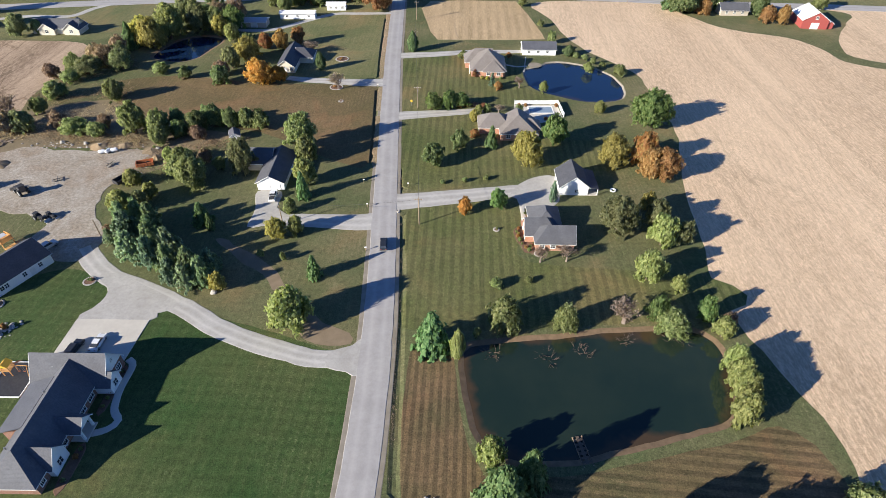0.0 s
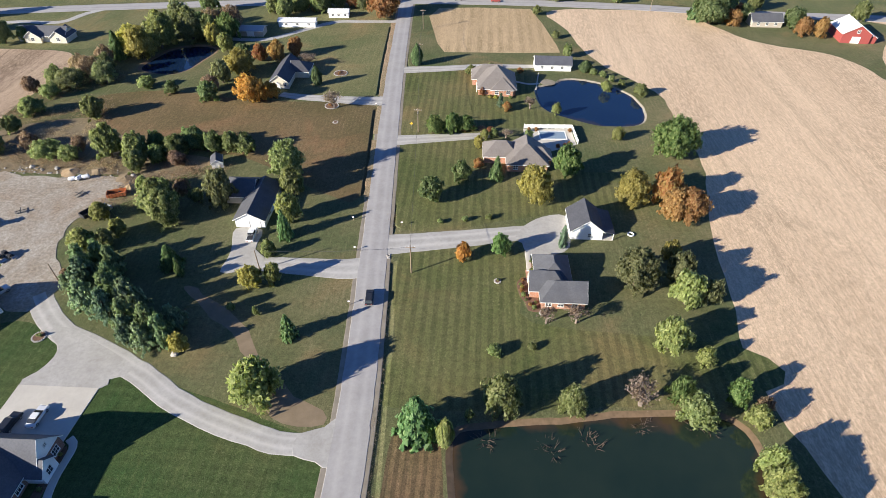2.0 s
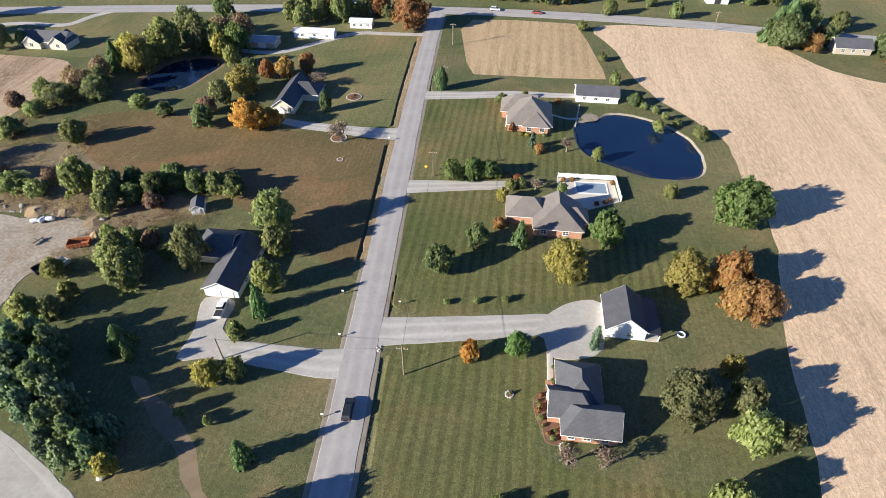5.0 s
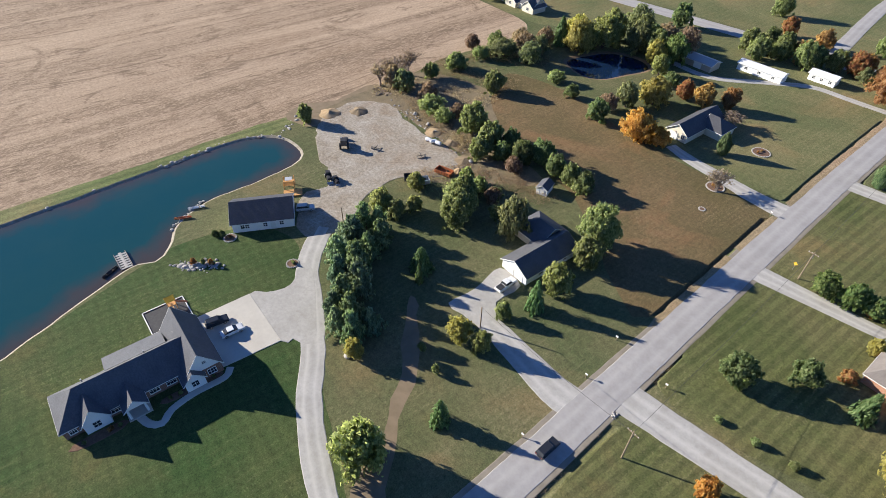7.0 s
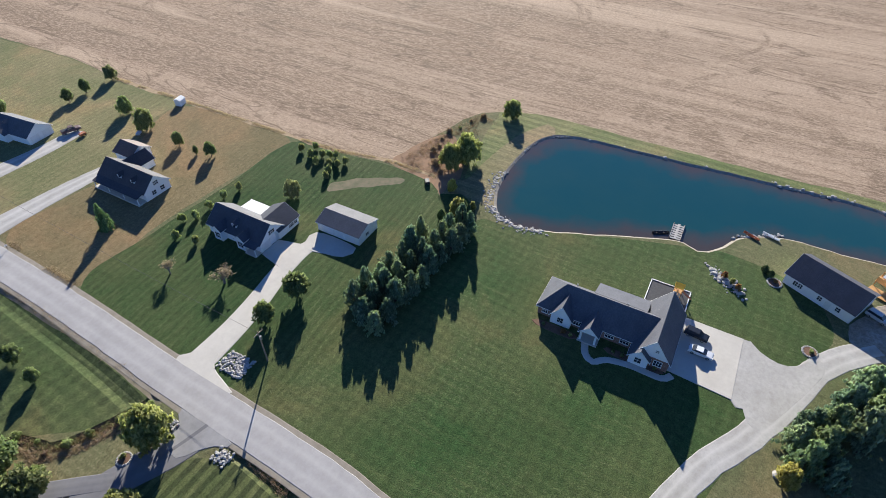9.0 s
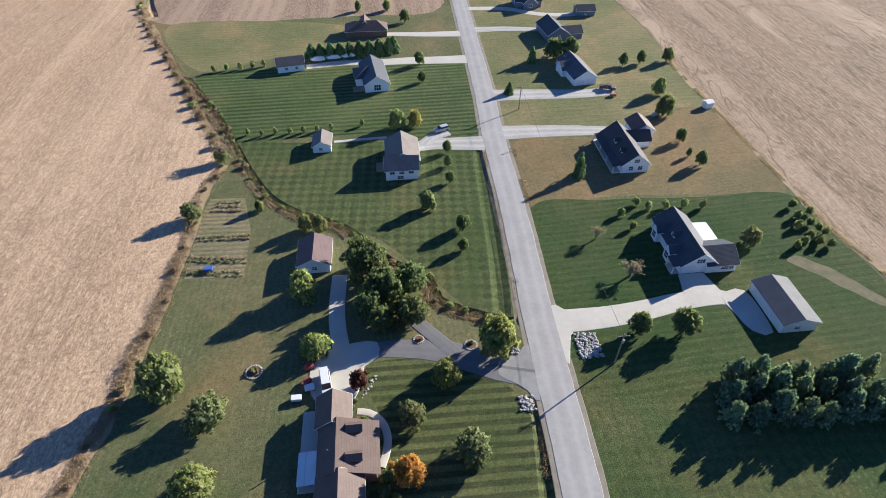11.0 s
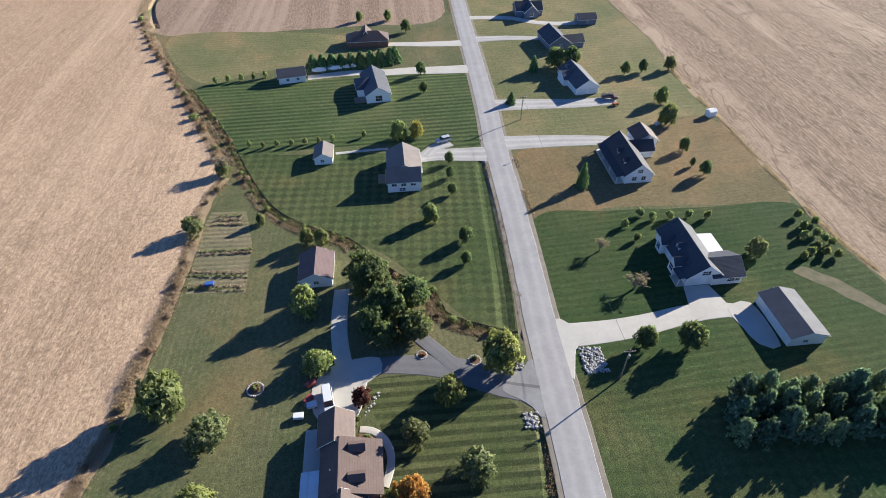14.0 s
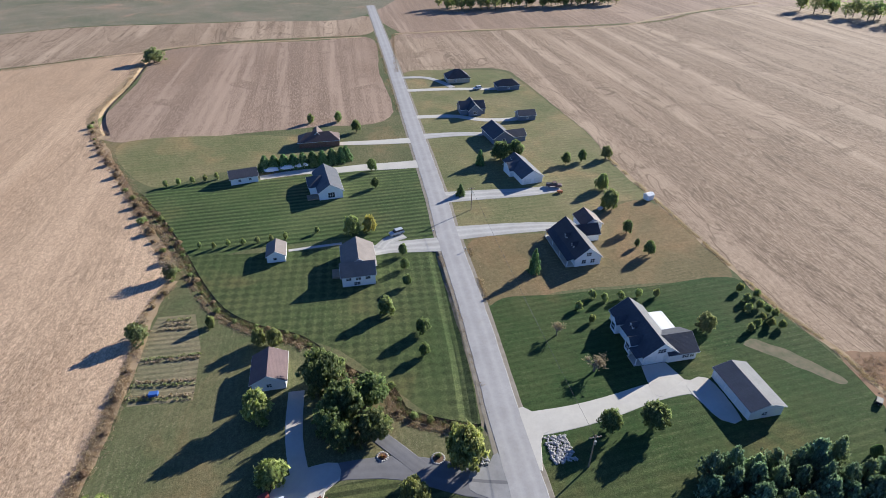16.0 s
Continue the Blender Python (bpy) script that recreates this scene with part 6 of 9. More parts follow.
h = House("house", "low grey roofed house by the highway", "house", -20.0, 350.0, -12)
h.block(-6.5, 6.5, -3.8, 3.8, 2.7, 2.0, "x", "tan", "roof_taupe")
for u in (-4.0, 0.0, 3.5):
    h.window("S", -3.8, u, 1.0)

h = House("shop", "white metal shop building by the highway", "building", -9.0, 362.0, -12)
h.block(-4.5, 4.5, -5.0, 5.0, 3.6, 1.6, "y", "white", "roof_white")
h.door("S", -5.0, 0.0, 3.2, 2.8, "dark", "garage_door")
h.block(4.7, 10.5, -3.0, 7.0, 4.0, 1.8, "y", "white", "roof_white")

# south side
h = House("house", "long house with a brown shingle roof and two dormers", "house", 21.6, 18.0)
h.block(-0.7, 4.9, -12.4, -6.6, 2.8, 2.05, "y", "brick_dark", "roof_brown")
h.block(-2.9, 4.2, 2.6, 13.2, 2.8, 2.3, "y", "brick_dark", "roof_brown", over=0.5)
_bm = bmesh.new()
prism(_bm, [(-5.2, 0.0), (4.1, 0.0), (4.1, 2.8), (1.25, 4.85), (-5.2, 2.62)], -6.7, 2.7)
h._clean(_bm)
part("wall", _bm, M["brick_dark"], h.ob)
h._sheet("roof", [(1.25, -6.9, 4.88), (1.25, 2.8, 4.88), (-5.9, 2.8, 2.45), (-5.9, -6.9, 2.45)], 0.16, M["roof_brown"])
h._sheet("roof", [(1.25, -6.9, 4.88), (4.6, -6.9, 2.52), (4.6, 2.8, 2.52), (1.25, 2.8, 4.88)], 0.16, M["roof_brown"])
h.dormer(-2.9, -5.0, "W", 3.25, 1.5, 2.6, "brick_dark", "roof_brown")
h.dormer(-2.9, 0.2, "W", 3.25, 1.5, 2.6, "brick_dark", "roof_brown")
h.door("N", 13.2, 1.5, 2.8, 2.3, "trim", "garage_door")
h.door("S", -12.4, 2.1, 4.2, 2.3, "trim", "garage_door")
for u in (-5.0, 0.0, 5.0):
    h.window("E", 4.1, u, 0.9, 1.2, 1.2)
for u in (-4.0, -1.2):
    h.window("W", -5.2, u, 0.9, 1.2, 1.2)
h.vent(2.6, -1.2, 4.3)
h.vent(1.6, -6.0, 5.1, 0.1, 0.8)

h = House("garage", "garage with a maroon roof beside the creek", "garage", 29.4, -33.6)
h.block(-3.5, 3.6, -4.4, 4.2, 2.6, 1.9, "y", "white", "roof_maroon")
h.window("N", 4.2, 0.0, 1.0, 1.0, 0.9)
h.door("W", -3.5, 1.0, 3.0, 2.2, "trim", "garage_door")

h = House("house", "white house with a tan shingle roof and a raised basement", "house", 7.4, -72.0)
h.block(-4.4, 4.6, 2.0, 8.4, 3.5, 2.2, "x", "white", "roof_tan")
h.block(-4.9, 4.0, -7.4, 4.0, 3.4, 2.5, "y", "white", "roof_tan")
for u in (-2.4, 0.2, 2.8):
    h.window("N", 8.4, u, 2.0, 1.3, 1.1)
h.window("N", 8.4, 0.6, 0.4, 1.6, 0.9)
for u in (-4.5, 0.0):
    h.window("W", -4.9, u, 0.9, 1.1, 1.2)
h.deck(4.9, 7.2, 0.0, 4.0, 0.5, "wood", "deck")

h = House("shed", "white shed with a tan roof", "shed", 30.2, -83.0)
h.block(-2.6, 2.6, -3.6, 3.4, 2.2, 1.5, "y", "white", "roof_tan", over=0.3)
h.window("N", 3.4, 0.3, 0.8, 0.9, 0.8)
h.door("W", -2.6, 0.0, 1.8, 2.0, "trim", "garage_door")

h = House("house", "white house with a dark grey roof on a striped lawn", "house", 14.0, -125.2, 6)
h.block(-4.0, 4.2, -8.4, 9.2, 3.0, 2.6, "y", "white", "roof_slate")
h.block(2.0, 6.8, -4.5, 4.0, 3.0, 1.9, "x", "white", "roof_dark", (False, True))
h.window("N", 9.2, 0.0, 0.6, 2.2, 1.9, 2)
h.deck(4.2, 8.2, 4.6, 8.2, 0.4, "wood", "deck")

h = House("garage", "white detached garage with a dark roof", "garage", 44.4, -137.6, 10)
h.block(-4.8, 4.8, -3.2, 3.2, 2.6, 1.8, "x", "white", "roof_dark")
for u in (-2.0, 1.6):
    h.window("N", 3.2, u, 1.0, 0.9, 0.8)
h.door("W", -4.8, 0.0, 3.0, 2.2, "trim", "garage_door")

h = House("house", "low brown brick house with a dark brown roof", "house", 16.4, -167.4)
h.block(-8.2, 8.2, -3.8, 4.0, 2.8, 2.4, "x", "brick_dark", "roof_brown", (True, True))
h.block(-2.0, 3.0, -6.0, 1.0, 2.8, 2.8, "y", "brick_dark", "roof_brown")

h = House("house", "white storey and a half house with dark roof and dormers", "house", -56.6, -27.6)
h.block(-5.4, 3.0, -9.6, 7.2, 2.7, 3.2, "y", "white", "roof_dark")
h.block(-10.2, -3.0, -0.3, 7.6, 2.6, 2.2, "x", "white", "roof_dark")
for y in (-5.2, 2.2):
    h.block(0.2, 4.4, y - 1.3, y + 1.3, 3.2, 1.2, "x", "white", "roof_dark", over=0.3)
    h.window("E", 4.4, y, 0.8, 1.5, 1.7, 2)
h.dormer(1.9, -1.6, "E", 3.3, 1.5, 2.4)
h._sheet("porch_roof", [(3.0, 3.6, 2.7), (4.9, 3.6, 2.3), (4.9, 7.2, 2.3), (3.0, 7.2, 2.7)], 0.14, M["roof_dark"])
h.posts([(4.7, 3.9), (4.7, 7.0)], 0.0, 2.3, 0.18)
h.deck(3.0, 5.0, 3.6, 7.2, 0.2)
h.window("N", 7.2, -1.2, 3.1, 1.9, 1.1, 2)
h.window("N", 7.6, -7.4, 0.9, 1.6, 1.1, 2)
h.window("N", 7.6, -9.0, 0.9, 1.0, 1.1)
h.door("N", 7.2, 1.2, 2.6, 2.1, "trim", "garage_door")
h.door("N", 7.2, -2.6, 0.9, 2.0)
h._sheet("patio_roof", [(-9.4, -7.0, 2.4), (-5.2, -7.0, 2.6), (-5.2, -0.4, 2.6), (-9.4, -0.4, 2.4)], 0.15, M["roof_white"])
h.posts([(-9.2, -6.8), (-9.2, -0.8)], 0.0, 2.4, 0.15)
h.deck(-9.4, -5.5, -7.0, -0.6, 0.12)

h = House("pole_barn", "white metal pole barn with a two slope grey roof", "barn", -70.7, -7.8)
h.block(-4.2, 3.6, -6.3, 6.2, 2.7, 1.3, "y", "white", "roof_matte", over=0.35)
h.window("N", 6.2, 0.2, 1.0, 1.1, 0.8)
for u in (-3.6, 0.0, 3.6):
    h.door("E", 3.6, u, 2.9, 2.3, "trim", "garage_door")

h = House("house", "white house with a black roof, two dormers and a porch", "house", -57.4, -69.0)
h.block(-4.3, 3.6, -9.4, 8.6, 2.8, 3.2, "y", "white", "roof_black")
h.block(-9.4, -2.0, -9.0, -3.6, 2.6, 2.0, "x", "white", "roof_black")
for y in (-1.6, 3.6):
    h.dormer(2.6, y, "E", 3.3, 1.4, 2.6, "white", "roof_black")
h._sheet("porch_roof", [(3.6, -9.2, 2.75), (6.0, -9.2, 2.2), (6.0, 8.4, 2.2), (3.6, 8.4, 2.75)], 0.14, M["roof_black"])
h.posts([(5.8, -9.0), (5.8, -3.2), (5.8, 2.6), (5.8, 8.2)], 0.0, 2.25, 0.18)
h.deck(3.6, 6.1, -9.2, 8.4, 0.35)
for u in (-1.8, 0.9):
    h.window("N", 8.6, u, 0.9, 1.2, 1.2)
h.window("N", 8.6, -0.4, 3.3, 1.4, 1.1, 2)

h = House("garage", "white garage with a brown roof behind the house", "garage", -67.0, -81.6)
h.block(-3.2, 3.2, -3.6, 3.6, 2.6, 1.9, "y", "white", "roof_brown")
h.window("N", 3.6, 0.0, 1.0, 1.0, 0.9)
h.door("E", 3.2, 0.0, 3.4, 2.2, "trim", "garage_door")

h = House("house", "white house with a grey roof and a garage end", "house", -58.4, -122.8, 6)
h.block(-4.4, 3.8, -8.0, 9.0, 2.7, 2.6, "y", "white", "roof_slate")
h.block(1.0, 5.4, -4.6, 1.4, 2.7, 1.9, "x", "white", "roof_slate")
for y in (-5.6, -1.6):
    h.dormer(2.2, y, "E", 3.2, 1.3, 2.2, "white", "roof_slate")
for u in (-2.4, 1.6):
    h.door("N", 9.0, u, 2.6, 2.1, "trim", "garage_door")

h = House("house", "blue grey house with a dark blue roof", "house", -59.6, -159.0, 6)
h.block(-4.2, 4.6, -7.0, 7.0, 2.8, 2.8, "y", "blue", "roof_dark")
h.block(-10.2, -2.0, 0.6, 6.4, 2.6, 1.9, "x", "blue", "roof_dark")
h.window("N", 7.0, 0.0, 0.9)

h = House("house", "blue grey house with white trim and dark roof", "house", -56.4, -193.0)
h.block(-5.8, 6.0, -5.0, 3.0, 2.8, 2.6, "x", "blue", "roof_dark")
h.block(-3.4, 2.6, -6.0, 5.4, 2.8, 2.7, "y", "blue", "roof_dark")
h.window("N", 5.4, -0.5, 0.9, 1.4, 1.4)

h = House("shed", "blue grey shed matching the house", "shed", -79.2, -180.0)
h.block(-4.0, 4.0, -2.8, 2.8, 2.5, 1.6, "x", "blue", "roof_dark")
h.window("N", 2.8, 0.0, 0.9, 0.9, 0.9)

h = House("house", "far grey brick house with a hipped dark roof", "house", -61.0, -246.0)
h.block(-6.2, 6.2, -4.6, 5.4, 2.8, 3.6, "x", "tan", "roof_black", (True, True))
h.window("N", 5.4, 2.0, 0.9)

h = House("garage", "far detached garage with a dark hipped roof", "garage", -84.2, -226.4)
h.block(-6.0, 6.0, -3.4, 3.4, 2.6, 2.4, "x", "blue", "roof_black", (True, True))
h.window("N", 3.4, 0.0, 0.9)

h = House("shed", "tiny white and blue shed at the field edge", "shed", -95.6, -94.4, 15)
h.block(-1.4, 1.4, -1.1, 1.1, 1.9, 0.5, "x", "white", "roof_white", over=0.15)
h.door("N", 1.1, 0.3, 0.8, 1.7)

h = House("house", "white farmhouse at the far pasture", "house", 285.0, -500.0)
h.block(-6.0, 6.0, -5.0, 5.0, 4.0, 3.0, "x", "white", "roof_slate")
h.window("N", 5.0, 0.0, 1.0)

# ---- trees and shrubs ----
plant("ash_green", -46.2, 158.6, 12.6, 6.4)
plant("ash_green", -43.0, 151.0, 9.0, 4.2)
plant("ash_green", -106.6, 264.2, 10.8, 5.7)
plant("ash_green", -79.2, 143.2, 8.7, 4.4)
plant("ash_green", -42.9, 124.7, 4.6, 2.1)
plant("ash_green", 71.2, 219.4, 4.4, 3.1)
plant("ash_green", -187.7, 258.8, 6.2, 3.0)
plant("ash_green", 71.4, 42.8, 6.1, 4.7)
plant("ash_green", 55.3, -0.2, 9.4, 4.8)
plant("ash_green", 32.6, -45.0, 4.7, 2.1)
plant("ash_green", 29.0, -44.0, 4.9, 2.2)
plant("ash_green", 1.7, -50.0, 5.3, 2.4)
plant("ash_green", 7.5, -91.3, 6.4, 3.1)
plant("ash_green", -82.6, -104.6, 5.9, 2.8)
plant("ash_green", -78.9, -90.7, 7.0, 3.4)
plant("ash_green", 7.2, -192.1, 4.8, 2.2)
plant("ash_green", 19.8, -192.8, 4.4, 1.9)
plant("ash_green", -141.9, 5.8, 6.2, 3.6)
plant("ash_green", -93.0, 16.1, 2.7, 1.0)
plant("ash_green", -81.5, 294.4, 9.4, 4.8)
plant("ash_green", -76.1, 303.3, 10.5, 5.4)
plant("ash_green", -66.9, 302.8, 10.4, 5.3)
plant("ash_green", -45.7, 341.2, 9.8, 5.0)
plant("ash_green", -219.4, 265.2, 11.7, 6.1)
plant("ash_green", 43.6, 343.5, 5.2, 4.0)
plant("ash_green", 53.5, 325.8, 7.6, 3.8)
plant("ash_green", 83.1, 325.7, 7.4, 3.7)
plant("ash_green", 22.4, 337.6, 8.5, 6.6)
plant("ash_green", 34.2, 339.6, 6.8, 5.3)
plant("ash_green", 64.3, 346.2, 5.4, 4.0)
plant("ash_green", 74.2, 340.8, 6.7, 3.2)
plant("ash_green", 122.6, 349.8, 8.1, 5.2)
plant("ash_green", 132.1, 350.2, 10.0, 5.1)
plant("ash_green", 135.6, 319.7, 13.2, 7.0)
plant("ash_green", -74.1, 137.1, 9.7, 5.7)
plant("ash_green", -142.8, 129.6, 6.3, 3.1)
plant("ash_green", -79.0, 141.8, 7.7, 5.9)
plant("bare_grey", -41.2, 203.6, 5.8, 3.9)
plant("bare_grey", 24.7, 104.9, 5.1, 2.3)
plant("bare_grey", 31.4, 105.3, 5.1, 2.3)
plant("bare_grey", 29.1, 206.4, 4.5, 2.1)
plant("bare_grey", -57.8, 239.8, 4.8, 3.7)
plant("bare_grey", -42.0, -20.9, 4.0, 2.5)
plant("bare_grey", 60.3, -53.9, 4.9, 2.3)
plant("bare_grey", -38.1, -34.0, 3.8, 1.6)
plant("bare_grey", 58.5, -78.6, 5.5, 2.6)
plant("cedar_dark", -14.2, 242.5, 8.5, 2.2)
plant("cedar_dark", -51.0, 222.1, 7.1, 1.9)
plant("cedar_dark", 53.8, 239.6, 4.5, 2.5)
plant("cedar_yellow", 3.3, 74.7, 8.4, 1.5)
plant("maple_green", 15.5, 127.6, 6.3, 3.0)
plant("maple_green", 36.8, 164.4, 9.7, 4.9)
plant("maple_green", -4.0, 187.6, 6.0, 3.8)
plant("maple_green", 1.3, 188.2, 6.9, 3.5)
plant("maple_green", 6.3, 189.7, 5.5, 3.6)
plant("maple_orange", 5.9, 125.5, 4.9, 2.2)
plant("maple_orange", 11.1, 21.1, 6.6, 3.2)
plant("maple_red", -79.3, 244.1, 6.7, 3.3)
plant("maple_red", 129.9, 297.3, 7.1, 3.5)
plant("maple_maroon", 19.4, 2.1, 4.7, 2.1)
plant("maple_red", -51.2, 311.4, 9.3, 4.7)
plant("maple_red", -85.8, 328.0, 8.3, 4.6)
plant("maple_rust", -65.8, 249.7, 7.5, 3.7)
plant("maple_rust", -72.0, 243.9, 8.3, 4.2)
plant("maple_rust", -34.0, 298.6, 14.6, 9.3)
plant("maple_rust", -70.4, 327.0, 8.1, 4.4)
plant("maple_rust", 158.8, 284.2, 8.4, 4.2)
plant("maple_rust", 165.8, 282.5, 9.0, 3.7)
plant("maple_rust", 131.7, 294.1, 7.7, 3.4)
plant("maple_yellow", 25.9, 151.2, 11.3, 5.9)
plant("maple_yellow", 53.0, 151.6, 10.3, 5.3)
plant("maple_yellow", 10.4, 179.2, 4.3, 1.9)
plant("maple_yellow", -44.0, 113.5, 6.4, 3.1)
plant("maple_yellow", -102.9, 258.7, 9.2, 4.7)
plant("maple_yellow", -127.7, 242.2, 13.1, 6.9)
plant("maple_yellow", 2.0, -92.3, 5.2, 2.4)
plant("maple_yellowgreen", -41.2, 139.4, 8.2, 4.1)
plant("maple_yellowgreen", -39.2, 115.1, 5.8, 2.7)
plant("maple_yellowgreen", -124.9, 254.1, 13.0, 8.6)
plant("maple_yellowgreen", 37.9, 202.9, 4.3, 2.1)
plant("maple_yellowgreen", 59.0, 222.3, 3.9, 2.6)
plant("maple_yellowgreen", 56.2, 186.3, 4.7, 2.4)
plant("maple_yellowgreen", 60.3, 71.8, 7.9, 3.0)
plant("maple_yellowgreen", 59.9, 65.6, 8.4, 3.2)
plant("maple_yellowgreen", 57.4, 59.6, 8.6, 3.3)
plant("maple_yellowgreen", 9.2, 51.3, 6.3, 3.4)
plant("maple_yellowgreen", 59.9, 68.2, 8.3, 3.2)
plant("maple_yellowgreen", 59.0, 62.4, 8.0, 3.0)
plant("maple_yellowgreen", 45.7, 19.7, 6.1, 4.7)
plant("maple_yellowgreen", 31.2, -21.8, 7.7, 3.8)
plant("maple_yellowgreen", 28.0, -6.7, 4.8, 3.7)
plant("maple_yellowgreen", -7.8, -3.2, 9.4, 4.8)
plant("maple_yellowgreen", 2.9, 2.8, 6.4, 3.1)
plant("maple_yellowgreen", -107.1, 2.1, 7.8, 3.9)
plant("maple_yellowgreen", -112.3, 5.0, 9.0, 4.6)
plant("maple_yellowgreen", -89.0, 13.6, 5.2, 2.4)
plant("maple_yellow", -97.6, 7.4, 3.8, 1.6)
plant("cedar_dark", -91.8, 13.8, 3.6, 1.1)
plant("cedar_dark", -85.6, 10.8, 3.2, 1.0)
plant("oak_dark", -3.4, 149.8, 7.8, 3.9)
plant("oak_dark", 5.2, 160.5, 6.3, 3.4)
plant("oak_dark", -87.7, 247.9, 5.3, 3.7)
plant("oak_dark", 17.9, -28.1, 10.1, 5.7)
plant("oak_dark", 16.9, -16.1, 7.4, 4.1)
plant("oak_dark", 14.8, -11.6, 6.1, 2.9)
plant("oak_dark", 8.0, -22.0, 6.9, 4.6)
plant("oak_dark", 8.4, -12.6, 7.2, 4.5)
plant("oak_dark", 13.8, -19.8, 9.0, 4.8)
plant("oak_dark", -54.2, -136.7, 8.1, 4.1)
plant("oak_dark", -60.3, -136.6, 7.6, 3.9)
plant("oak_dark", 5.7, 341.7, 13.6, 10.5)
plant("oak_dark", 121.2, 297.3, 13.3, 9.3)
plant("oak_dark", 159.7, 294.8, 9.1, 5.0)
plant("oak_dark", 139.3, 303.2, 7.8, 4.4)
plant("pear_dark", -6.3, -76.2, 3.8, 1.6)
plant("pear_dark", -5.7, -68.8, 3.7, 1.5)
plant("pear_dark", -5.3, -61.0, 3.6, 1.5)
plant("pear_dark", -6.2, -41.0, 4.6, 2.1)
plant("pear_dark", -5.4, -33.5, 3.6, 1.5)
plant("pear_dark", -2.9, -136.1, 4.8, 2.2)
plant("pear_dark", -2.7, -121.7, 4.0, 1.7)
plant("pear_dark", 0.1, -177.6, 5.4, 2.5)
plant("pear_dark", -77.4, -74.8, 4.4, 2.0)
plant("pear_dark", -77.9, -62.0, 4.7, 2.1)
plant("pear_dark", -76.6, -66.7, 2.8, 1.0)
plant("pear_dark", -78.5, -127.9, 4.7, 2.1)
plant("pear_dark", -85.4, -128.8, 4.9, 2.2)
plant("pear_dark", -38.0, -5.0, 5.7, 2.7)
plant("pear_dark", -46.9, -3.9, 6.5, 3.4)
plant("pine_pale", -47.3, 16.5, 5.7, 2.5)
plant("pine_pale", -63.6, 18.3, 5.7, 2.3)
plant("pine_pale", -80.1, 18.9, 5.7, 2.6)
plant("pine_pale", -61.5, 13.1, 6.7, 2.5)
plant("pine_pale", -77.8, 15.3, 6.6, 2.4)
plant("pine_pale", -59.1, 10.2, 6.0, 2.8)
plant("pine_pale", -75.6, 10.8, 7.8, 2.1)
plant("poplar_olive", -61.5, 144.7, 11.5, 5.0)
plant("poplar_olive", -87.6, 222.0, 9.4, 4.4)
plant("poplar_olive", -131.6, 219.3, 8.5, 5.2)
plant("poplar_olive", -194.3, 255.4, 9.9, 5.2)
plant("poplar_olive", -114.0, 262.0, 12.0, 6.8)
plant("poplar_olive", 46.3, 6.6, 5.6, 4.3)
plant("poplar_olive", 10.0, 10.6, 5.3, 2.9)
plant("poplar_olive", -0.0, 17.8, 5.4, 3.8)
plant("poplar_olive", -74.6, -28.3, 5.5, 2.8)
plant("poplar_olive", -96.2, -129.6, 5.3, 2.6)
plant("poplar_olive", 113.2, -316.7, 8.9, 6.9)
plant("shrub_green", -0.3, 139.7, 1.3, 1.0)
plant("shrub_green", 6.3, 140.8, 1.6, 1.2)
plant("shrub_green", 12.8, 142.0, 1.6, 1.2)
plant("shrub_green", -46.2, 105.6, 2.8, 1.0)
plant("shrub_green", -40.3, 104.5, 2.8, 1.0)
plant("shrub_green", 26.6, 183.9, 4.1, 1.9)
plant("shrub_green", 56.6, 236.5, 2.7, 1.9)
plant("shrub_green", 59.9, 234.2, 2.9, 1.8)
plant("shrub_green", 62.5, 230.2, 3.1, 1.5)
plant("shrub_green", 65.8, 226.9, 2.6, 1.8)
plant("shrub_green", 39.8, 304.9, 4.4, 2.7)
plant("shrub_green", 45.9, 274.8, 3.1, 2.4)
plant("shrub_green", 48.3, 253.8, 5.4, 2.5)
plant("shrub_green", 15.8, 239.2, 3.0, 1.7)
plant("shrub_green", 8.1, 235.8, 3.1, 2.4)
plant("shrub_green", 13.0, 95.9, 2.5, 1.9)
plant("shrub_green", 21.0, 97.6, 1.6, 1.2)
plant("shrub_green", 7.6, 80.3, 2.9, 1.1)
plant("shrub_green", 53.2, -91.7, 2.3, 0.8)
plant("shrub_green", 48.9, -90.8, 2.3, 0.8)
plant("shrub_green", 44.9, -91.6, 2.3, 0.9)
plant("shrub_green", 40.5, -91.4, 2.3, 0.9)
plant("shrub_green", 36.3, -91.5, 2.4, 0.9)
plant("shrub_green", 32.2, -91.7, 2.4, 0.9)
plant("shrub_green", 71.6, -137.0, 2.7, 1.0)
plant("shrub_green", 67.4, -138.0, 2.7, 1.0)
plant("shrub_green", 62.6, -138.4, 2.8, 1.0)
plant("shrub_green", 58.3, -139.0, 2.8, 1.0)
plant("shrub_green", 54.3, -140.1, 2.8, 1.0)
plant("shrub_green", 18.5, -93.7, 2.4, 0.9)
plant("shrub_green", 28.0, -92.2, 2.4, 0.9)
plant("shrub_green", -52.9, -46.0, 2.6, 1.2)
plant("shrub_green", -55.3, -44.0, 2.6, 1.2)
plant("shrub_green", -60.1, -44.0, 2.6, 1.2)
plant("shrub_green", -65.0, -44.0, 2.6, 1.2)
plant("shrub_green", -69.7, -43.1, 2.6, 1.2)
plant("shrub_green", -47.4, -42.3, 2.5, 1.2)
plant("shrub_green", -48.5, -36.8, 2.4, 1.1)
plant("shrub_green", -93.1, -40.9, 2.6, 1.2)
